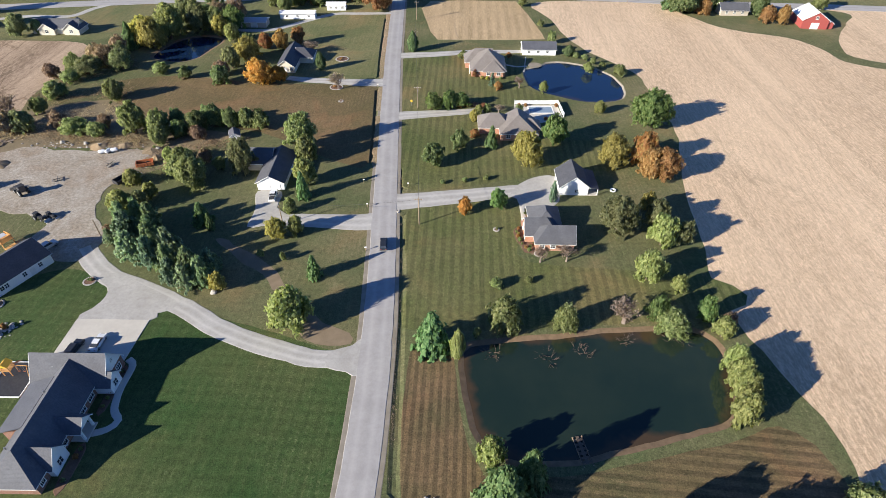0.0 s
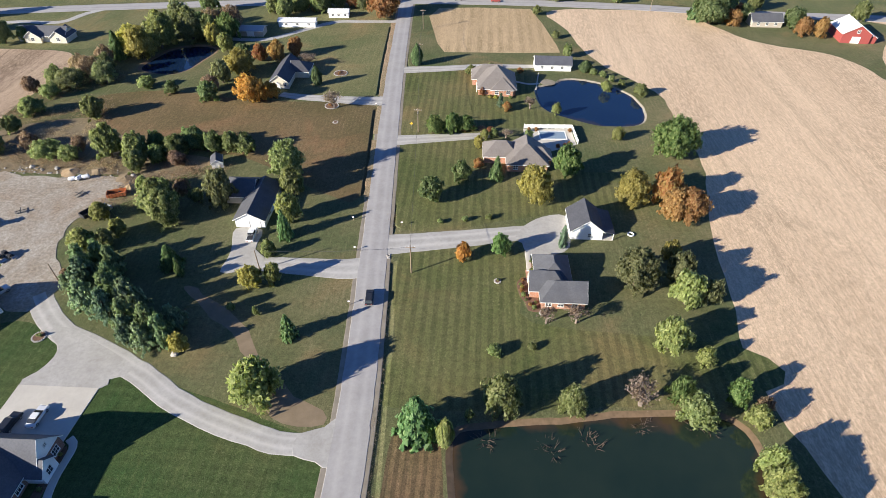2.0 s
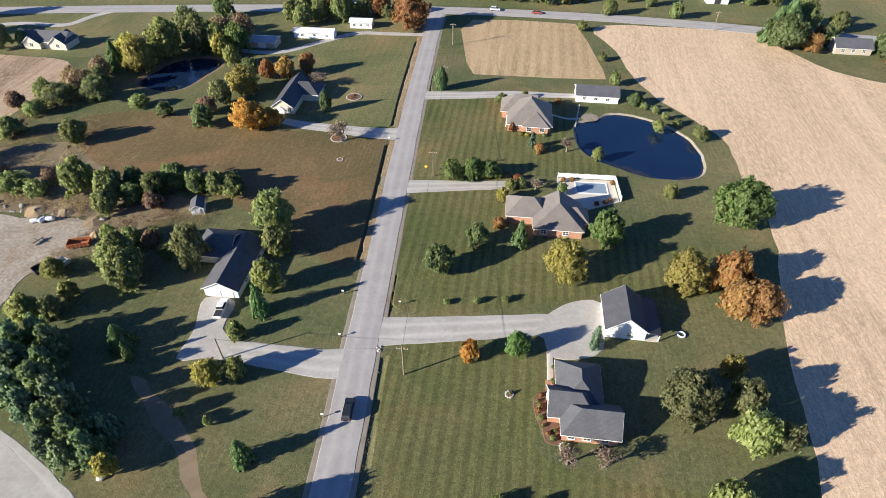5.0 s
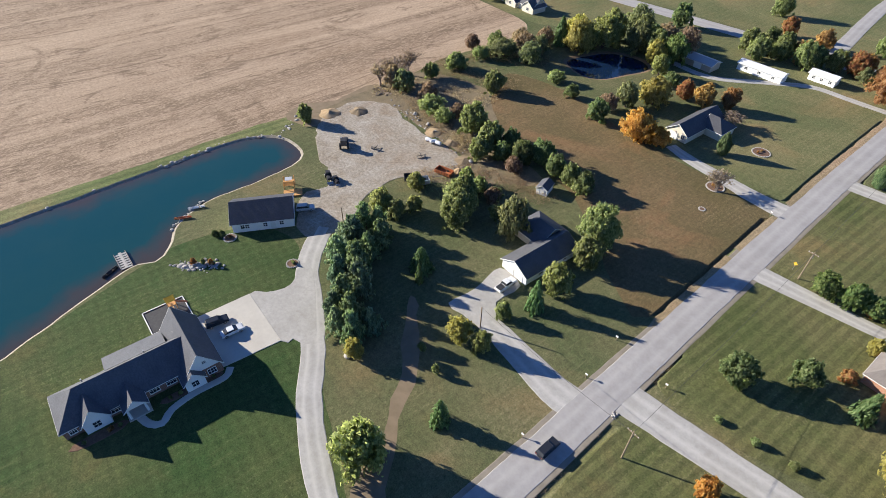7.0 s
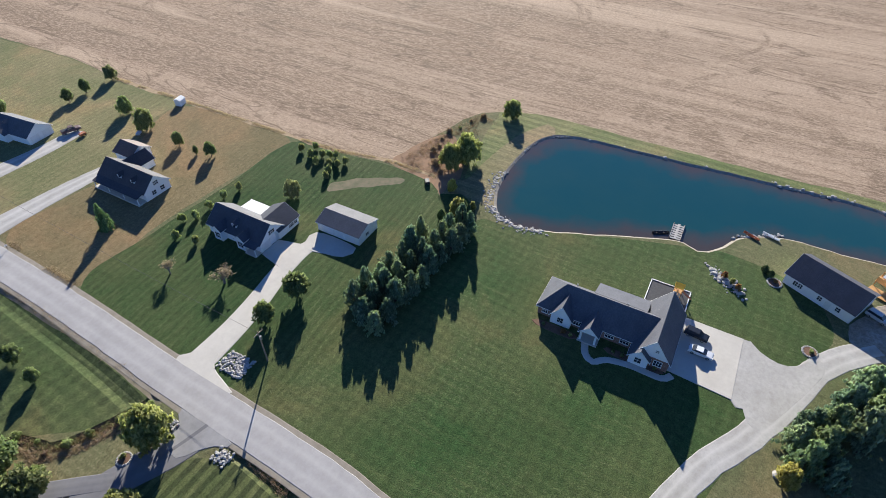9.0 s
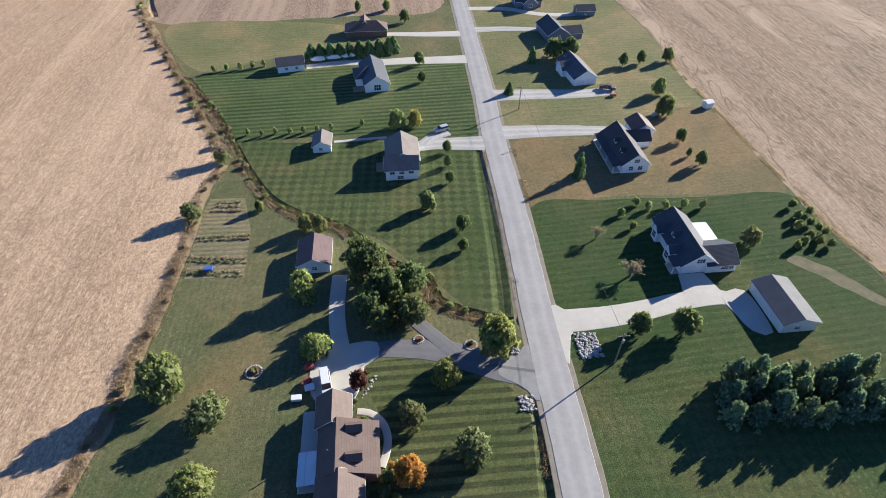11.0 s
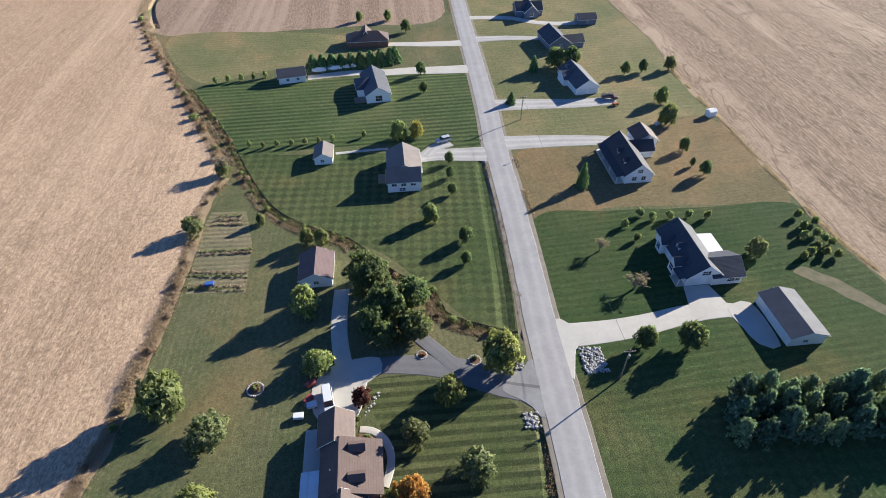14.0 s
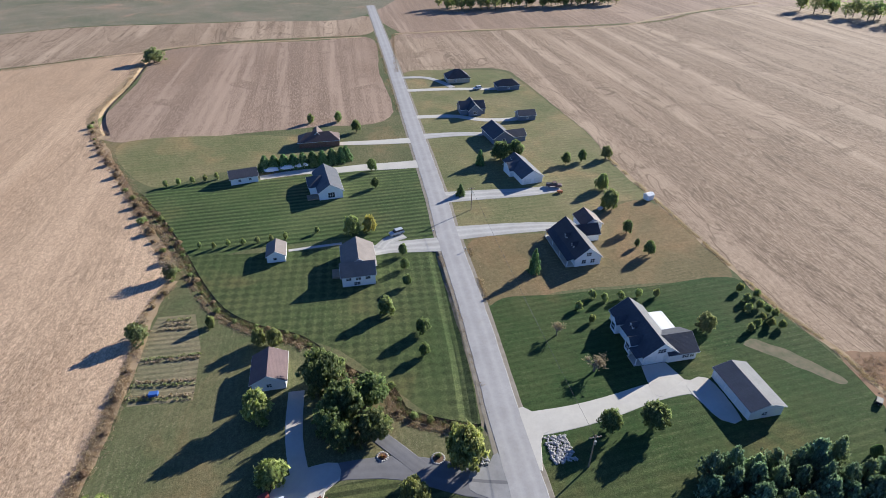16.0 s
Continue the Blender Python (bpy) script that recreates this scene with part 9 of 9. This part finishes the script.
def garden_row(x0, y0, x1, y1, seed):
    rng = random.Random(seed)
    verts, faces = [], []
    n = int(math.dist((x0, y0), (x1, y1)) * 9)
    for i in range(n):
        t = rng.random()
        p = (x0 + (x1 - x0) * t + rng.gauss(0, 0.18), y0 + (y1 - y0) * t + rng.gauss(0, 0.18), rng.uniform(0.05, 0.5))
        leaf(verts, faces, p, (rng.gauss(0, 1), rng.gauss(0, 1), 0.8), rng.uniform(0.12, 0.26), rng)
    tagged(raw("garden_row", verts, faces, F["olive"] if seed % 2 else F["dryleaf"]), "withered vegetable row in the garden", "plants", kind="stuff")


for i, (a, b) in enumerate((((58.0, -43.6), (45.9, -43.0)), ((58.6, -44.6), (46.0, -44.2)), ((59.2, -37.6), (45.6, -35.8)), ((59.2, -36.4), (45.6, -34.6)), ((59.0, -33.2), (45.6, -31.4)), ((58.8, -32.2), (45.8, -30.2)), ((56.6, -56.8), (49.6, -56.2)), ((56.2, -58.2), (50, -58)), ((57, -55), (49, -54.2)))):
    garden_row(*a, *b, i)


def brush_row(name, points, width, per_m, height, key, label, seed=1, drop=0.0):
    """Tall dry grass and weeds along a line, too many to count: one object."""
    rng = random.Random(seed)
    verts, faces = [], []
    line = curve(points, False, 1.0)
    for (x0, y0), (x1, y1) in zip(line, line[1:]):
        d = math.dist((x0, y0), (x1, y1))
        k = d * per_m
        for _ in range(int(k) + (rng.random() < k % 1)):
            t = rng.random()
            w = rng.gauss(0, width / 2.6)
            px, py = x0 + (x1 - x0) * t + w * (y1 - y0) / max(d, 1e-6), y0 + (y1 - y0) * t - w * (x1 - x0) / max(d, 1e-6)
            if noise.noise(Vector((px * 0.14, py * 0.14, seed))) < -0.28:
                continue
            hh = height * rng.uniform(0.3, 1.2) * (0.8 + 1.1 * noise.noise(Vector((px * 0.13, py * 0.13, 9.0))))
            for _ in range(13):
                a = rng.uniform(0, 6.28)
                leaf(verts, faces, (px + rng.gauss(0, 0.25), py + rng.gauss(0, 0.25), -drop + max(0.05, rng.uniform(0.05, 0.9) * hh)), (math.cos(a), math.sin(a), rng.uniform(0.2, 1.4)), rng.uniform(0.035, 0.085), rng)
    tagged(raw(name, verts, faces, F[key]), label, "dry grass", kind="stuff")


CREEK = [(80, -132.5), (66.7, -108), (57.2, -87.8), (51.1, -73.8), (43.5, -59.8), (34.4, -51.3), (23.4, -44.9), (12, -31.2), (3.9, -24.5), (2.3, -18.5), (-3, -14.5), (-12, -10.5)]
EDGE = [(72, 35), (67.4, 17.2), (64.4, 3.2), (63.6, -7.8), (61.7, -23.9), (60.9, -41.9), (60.7, -64.5), (57.5, -74.9)]
brush_row("weeds", EDGE, 2.4, 26, 0.7, "reed", "tall dry grass along the field edge", 1)
brush_row("weeds", [(x + 1.2, y) for x, y in EDGE], 1.2, 9, 0.8, "brush", "brown weeds along the field edge", 21)
brush_row("weeds", [(61.5, -85.6), (73.2, -110.6), (90.5, -148.8), (110.8, -189.9), (117, -208)], 2.6, 9, 1.1, "brush", "weedy hedge along the creek and field", 2)
brush_row("weeds", [(60.5, -85.6), (72.2, -110.6), (89.5, -148.8), (109.8, -189.9)], 3.0, 12, 0.8, "reed", "dry grass along the creek and field", 22)
brush_row("weeds", [(-101.4, 0.3), (-101.2, -17.3), (-98.5, -32.6), (-98.1, -59.2), (-97.9, -92.3), (-97.5, -129.6)], 1.0, 9, 0.4, "reed", "strip of dry grass along the field", 3)
brush_row("weeds", CREEK, 1.6, 20, 0.8, "brush", "brown weeds in the creek bed", 4, 0.5)
brush_row("weeds", CREEK, 1.8, 8, 0.9, "dark", "green weeds on the creek banks", 5, 0.2)
brush_row("weeds", [(x + 1.5, y + 1.2) for x, y in CREEK], 1.2, 14, 0.4, "reed", "pale dry grass on the creek bank", 23)
brush_row("weeds", [(198, -316), (158, -333), (123, -342), (118, -348), (76, -361), (19, -364), (-22, -369)], 3.0, 5, 1.0, "brush", "weedy fence line between fields", 6)
brush_row("weeds", [(-42, -369), (-107, -367), (-179, -367), (-249, -371), (-322, -407), (-395, -436)], 3.5, 4, 1.1, "brush", "weedy fence line between fields", 7)
brush_row("weeds", [(109, -195), (118, -212), (121, -232), (118, -271), (121, -314), (117, -346)], 3.6, 12, 1.1, "reed", "dry grass along a field drain", 8)
brush_row("weeds", [(-97, 142), (-93, 150), (-90, 158), (-84, 160), (-76, 164)], 5.0, 22, 0.9, "reed", "dry weeds round the yard", 9)
brush_row("weeds", [(-98, 160), (-110, 164), (-120, 164), (-132, 166), (-146, 172)], 8.0, 24, 1.0, "brush", "dry weeds and brambles beyond the yard", 10)
brush_row("weeds", [(-94, 161), (-104, 163), (-112, 162)], 4.0, 18, 0.8, "reed", "tan dry grass beyond the yard", 24)
brush_row("weeds", [(-92, 140), (-86, 146), (-80, 152), (-74, 154)], 9.0, 22, 1.3, "olive", "green weeds and saplings by the yard", 11)
brush_row("weeds", [(-88, 154), (-80, 159), (-72, 162), (-66, 160)], 7.0, 24, 1.4, "brush", "brown brush beside the sapling thicket", 25)
brush_row("weeds", [(-150, 185), (-138, 194), (-128, 200), (-120, 196)], 10.0, 26, 1.2, "brush", "dry brush under the tree line", 12)
brush_row("weeds", [(-150, 160), (-140, 172), (-128, 182), (-116, 184)], 9.0, 24, 0.9, "reed", "rank dry grass under the tree line", 26)
brush_row("weeds", [(-152, 190), (-148, 206), (-138, 220), (-128, 226)], 8.0, 20, 1.4, "brush", "brown brush along the field edge", 27)
brush_row("weeds", [(-104, 2), (-110, -4), (-118, -6), (-126, -5), (-138, -1)], 6.0, 22, 0.7, "brush", "reddish dry weeds between field and pond", 13)
brush_row("weeds", [(-101, -6), (-104, -10), (-113, -9), (-122, -6)], 4.0, 16, 0.6, "reed", "golden dead grass at the field corner", 29)
brush_row("weeds", [(-9.5, 46), (-10.2, 72), (-11.2, 97), (-12.8, 122)], 1.0, 6, 0.18, "reed", "dry ditch grass beside the road", 14, 0.15)
brush_row("weeds", [(-13.6, 137), (-14.2, 147)], 1.6, 24, 0.4, "brush", "dry grass in the ditch", 15, 0.3)
brush_row("weeds", [(-13.8, 10), (-12.4, 20), (-11.2, 30)], 1.0, 9, 0.25, "brush", "dry ditch grass beside the road", 16, 0.3)
brush_row("weeds", [(-15.3, -14), (-16.6, -44), (-17.4, -75)], 1.0, 10, 0.3, "brush", "brown roadside weeds above the ditch", 28, 0.1)
brush_row("weeds", [(-25, -50), (-26.5, -76)], 1.0, 14, 0.4, "reed", "tan grass edging the dry yard", 18)
brush_row("weeds", [(-30, -268), (-36, -330), (-40, -366)], 1.6, 5, 0.9, "brush", "roadside weeds", 19)
brush_row("weeds", [(-22, -200), (-24, -268), (-27, -362)], 1.6, 4, 0.7, "brush", "roadside weeds", 20)

# far woods: too many trees to tell apart
def woods(rows, leaf_key, label, per=420, seed=1):
    rng = random.Random(seed)
    verts, faces, tv, tf = [], [], [], []
    for x, y, hh, r in rows:
        tube(tv, tf, (x, y, -0.2), (x, y, 0.6 * hh), 0.06 * r, 0.03 * r, 5)
        skew = Vector((rng.uniform(-3, 3), rng.uniform(-3, 3), rng.uniform(-3, 3)))
        for _ in range(per):
            d = Vector((rng.gauss(0, 1), rng.gauss(0, 1), rng.gauss(0.2, 1)))
            d.normalize()
            rough = 0.85 + 0.55 * noise.noise(d * 2.0 + skew)
            q = rough * (0.6 + 0.4 * rng.random())
            p = (x + d.x * q * r, y + d.y * q * r, 0.55 * hh + d.z * q * 0.45 * hh)
            leaf(verts, faces, p, d + Vector((rng.gauss(0, 0.5), rng.gauss(0, 0.5), rng.gauss(0, 0.5))), rng.uniform(0.35, 0.75), rng)
    ob = tagged(raw("far_woods", verts, faces, F[leaf_key]), label, "woods", kind="stuff")
    tagged(raw("trunks", tv, tf, M["bark"], ob), "thin grey brown trunks")


for _n, _key in enumerate(("olive", "ash", "dark")):
    _rows = [(-96 - 3.6 * i + _rk.uniform(-2, 2), -462 + 12 * (i % 2) + _rk.uniform(-5, 5), _rk.uniform(11, 16), _rk.uniform(4, 6)) for i in range(_n, 46, 3)]
    _rows += [(-412 - 3.0 * i + 14 * (i % 2) + _rk.uniform(-5, 5), -392 + 4.6 * i + _rk.uniform(-6, 6), _rk.uniform(12, 18), _rk.uniform(5, 7)) for i in range(_n, 26, 3)]
    _rows += [(2 + 11 * i + _rk.uniform(-4, 4), 372 + 8 * (i % 2) + _rk.uniform(-8, 8), _rk.uniform(9, 13), _rk.uniform(4.4, 6)) for i in range(_n, 12, 3)]
    woods(_rows, _key, ("olive autumn woods far off", "pale green woods far off", "dark green woods far off")[_n], 420, _n + 1)
# trees that shade the south end of the east pond
for k, x, y, hh, r in (("oak_dark", 36.5, 37.0, 9.5, 4.0), ("ash_green", 45.0, 34.0, 10.0, 4.5), ("ash_green", 55.0, 36.0, 9.0, 4.2), ("spruce_green", 15.5, 47.0, 11.0, 3.6)):
    plant(k, x, y, hh, r)

# grove round the far pond, and scrub between the yard and the brown lawn
for k, x, y, hh, r in (("maple_yellowgreen", -128, 264, 12.5, 7), ("maple_yellow", -133, 248, 12, 6), ("ash_green", -118, 270, 12, 6.5), ("scrub_brown", -108, 272, 11, 6),
                       ("maple_green", -98, 264, 12, 5.5), ("maple_yellowgreen", -96, 252, 8, 4), ("poplar_olive", -124, 276, 13, 6.5), ("scrub_brown", -100, 274, 12, 6),
                       ("oak_dark", -110, 266, 11, 6), ("spruce_green", -138, 243, 11, 3.6), ("scrub_brown", -140, 236, 8, 4.5), ("scrub_brown", -146, 228, 7.5, 4.6),
                       ("scrub_green", -151, 219, 6.5, 4.2), ("scrub_brown", -155, 210, 6, 3.8), ("scrub_brown", -136, 226, 6.5, 4), 
                       ("scrub_brown", -146, 166, 8.5, 3.6), ("bare_grey", -150, 163, 8, 3.4),  ("scrub_brown", -132, 171, 6, 3.4),
                        ("scrub_brown", -116, 171, 5, 3.0),  
                        ("scrub_brown", -82, 164, 5, 3.2),  ("scrub_green", -63, 172, 5.5, 3.4),
                        ("maple_yellowgreen", -92, 137, 5.5, 3.0),  ("scrub_brown", -75, 150, 4.5, 2.8),
                       ("scrub_green", -69, 146, 4.5, 2.6), ("maple_yellowgreen", -86, 150, 5, 2.6)):
    plant(k, x, y, hh, r)

# front beds of the brown roofed house: yellow and green shrubs inside the curved walk
for k, x, y, hh, r in (("maple_yellow", 17.6, 10.4, 1.3, 0.9), ("maple_yellow", 16.8, 11.6, 1.1, 0.7), ("shrub_green", 18.6, 9.2, 1.0, 0.8), ("shrub_green", 18.4, 11.4, 0.9, 0.8),
                       ("shrub_green", 20.2, 5.4, 1.0, 0.8), ("shrub_green", 20.6, 6.6, 0.9, 0.7), ("scrub_green", 14.6, 20.4, 2.2, 1.5), ("scrub_green", 15.2, 23.0, 2.0, 1.4),
                       ("scrub_brown", 14.2, 26.0, 1.8, 1.4), ("scrub_green", 13.4, 24.6, 2.2, 1.3), ("shrub_green", 16.0, 28.0, 1.2, 1.0)):
    plant(k, x, y, hh, r)
slab("bed_1", M["mulch"], [(20.0, 8.4), (17.8, 9.0), (16.4, 10.6), (15.6, 12.4), (16.2, 13.0), (19.8, 12.0)], 0.05, "mulched front bed inside the curved walk")
for i in range(16):
    a = i / 15
    rock(18.8 - 2.6 * a + _rk.uniform(-0.3, 0.3), 4.6 - 4.6 * a + _rk.uniform(-0.3, 0.3), _rk.uniform(0.14, 0.28), "round stone edging the front bed", "bed edging stones")

# groves and street trees along the highway
for k, x, y, hh, r in (("ash_green", -88, 300, 9, 4.6), ("oak_dark", -82, 304, 10, 5), ("ash_green", -76, 303, 9.5, 4.6), ("maple_rust", -70, 306, 9, 4.4), ("oak_dark", -64, 305, 9, 4.6),
                       ("ash_green", -58, 309, 8.5, 4.2), ("maple_red", -50, 316, 8, 3.8), ("maple_rust", -42, 314, 7.5, 4.2), ("poplar_olive", -46, 308, 6, 3.4), ("ash_green", -52, 340, 9, 4.4),
                       ("maple_green", -44, 346, 9, 4.4), ("poplar_olive", -36, 345, 7, 3), ("oak_dark", -120, 300, 10, 5), ("ash_green", -230, 285, 12, 6), ("oak_dark", -244, 276, 12, 6),
                       ("ash_green", -100, 350, 10, 5), ("ash_green", 150, 318, 9, 4.6), ("maple_rust", 138, 306, 7, 3.6), ("maple_yellowgreen", 160, 300, 7, 3.6), ("ash_green", 196, 306, 9, 4.4)):
    plant(k, x, y, hh, r)

# front bed and walk of the brick house in angled wings
slab("bed_2", M["mulch"], [(20.2, 119), (19.1, 117.5), (19.1, 115.3), (19.8, 112.7), (20.7, 111), (21.1, 108.7), (23.4, 108.3), (24.0, 109.3), (23.6, 112.6), (21.4, 113.0), (21.4, 116), (21.8, 119.2)], 0.06, "curving mulched bed before the brick house")
strip("walk_3", M["concrete"], 1.1, [(22.4, 129), (22.4, 124), (22.3, 119.6)], 0.09, "straight concrete walk along the brick house", 0.02, step=1.0)
for i, (x, y) in enumerate(((19.8, 116.8), (19.9, 114.8), (20.3, 113.2), (20.8, 111.8), (21.6, 110.2), (22.4, 109.2), (22.9, 111.0), (20.4, 118.2), (22.9, 121.6), (22.9, 125.0))):
    plant(("shrub_green", "shrub_red", "scrub_green")[i % 3], x, y, 0.7 + 0.25 * (i % 3), 0.5 + 0.1 * (i % 3))
plant("maple_yellow", 20.2, 115.8, 0.9, 0.6)
# round patio and low wall at the blue pond
slab("patio_2", M["shoulder"], [(37.8 + 3.0 * math.cos(i * 0.5236), 228.8 + 2.6 * math.sin(i * 0.5236)) for i in range(12)], 0.06, "round gravel patio at the blue pond", False)
strip("walk_4", M["concrete"], 1.0, [(25.4, 228.9), (30, 227.0), (34.4, 227.6)], 0.07, "narrow walk to the round patio", 0.02, step=1.0)
tagged(part("pond_wall", boxes((-0.2, 0.2, 0.0, 15.2, -0.6, 0.12)), M["concrete"], None), "low pale wall along the pond", "wall", kind="structure").matrix_basis = pose(32.6, 222.4, 0, 0, 0, 171.0 + 180)
for i, (x, y, hh, r, k) in enumerate(((11.6, 219.6, 1.6, 1.3, "shrub_red"), (15.0, 214.4, 1.2, 1.0, "maple_yellow"), (17.0, 214.2, 1.2, 1.0, "maple_yellow"), (22.5, 214.6, 1.0, 0.9, "shrub_green"),
                                      (6.5, 235.4, 2.0, 1.6, "scrub_green"), (9.0, 234.0, 1.8, 1.4, "shrub_red"), (11.0, 235.6, 2.0, 1.5, "scrub_green"), (13.6, 234.6, 1.6, 1.2, "shrub_green"),
                                      (27.5, 237.0, 2.2, 1.5, "shrub_red"), (5.6, 189.5, 1.6, 1.5, "shrub_red"), (8.4, 190.2, 1.6, 1.6, "shrub_red"), (11.4, 190.4, 1.6, 1.6, "scrub_brown"),
                                      (14.4, 189.6, 1.8, 1.6, "shrub_red"), (12.4, 185.0, 3.4, 1.9, "maple_yellowgreen"), (15.5, 186.0, 3.0, 1.8, "scrub_green"), (19.5, 185.6, 3.0, 2.0, "bare_grey"))):
    plant(k, x, y, hh, r)

# brush along the creek and the field edges
_rb = random.Random(31)
for _line, _step, _kinds, _size in ((CREEK, 4.2, ("brush_clump", "brush_green", "brush_green"), 1.0), ([(61.5, -86), (73.2, -110.6), (90.5, -148.8), (110.8, -189.9), (118, -212)], 6.0, ("brush_clump", "brush_clump", "brush_green"), 1.5),
                                    (EDGE, 6.5, ("brush_clump", "brush_clump", "brush_green"), 0.9), ([(-103, 1), (-112, -6), (-124, -7), (-138, -2)], 4.0, ("brush_clump", "brush_clump", "brush_green"), 1.2)):
    _pts = curve(_line, False, _step)
    for _x, _y in _pts:
        _s = _size * _rb.uniform(0.6, 1.5)
        plant(_rb.choice(_kinds), _x + _rb.uniform(-0.8, 0.8), _y + _rb.uniform(-0.8, 0.8), 1.1 * _s, _s, z=-0.15)

# planted bed along the front of the large house, and loose stone of the rock garden
slab("bed_3", M["mulch"], [(-66.6, 60.0), (-65.3, 60.6), (-65.0, 64.5), (-65.1, 70.4), (-66.3, 70.6)], 0.05, "dark mulched bed along the house front")
slab("bed_4", M["mulch"], [(-66.6, 44.6), (-65.2, 45.0), (-65.0, 52.5), (-66.6, 53.2)], 0.05, "dark mulched bed under the front windows")
for i, (x, y) in enumerate(((-65.9, 61.4), (-65.7, 63.2), (-65.8, 65.0), (-65.6, 69.6), (-65.8, 46.4), (-65.8, 50.8), (-65.7, 52.4))):
    plant(("shrub_green", "brush_green", "shrub_red")[i % 3], x, y, 0.8 + 0.2 * (i % 2), 0.5 + 0.1 * (i % 3))
pebbles([(-100.6, 74.6), (-98.2, 78.2), (-95.4, 81.8)], 90, 0.34, "loose pinkish stones of the rock garden", 0.9, 0.0, 7)
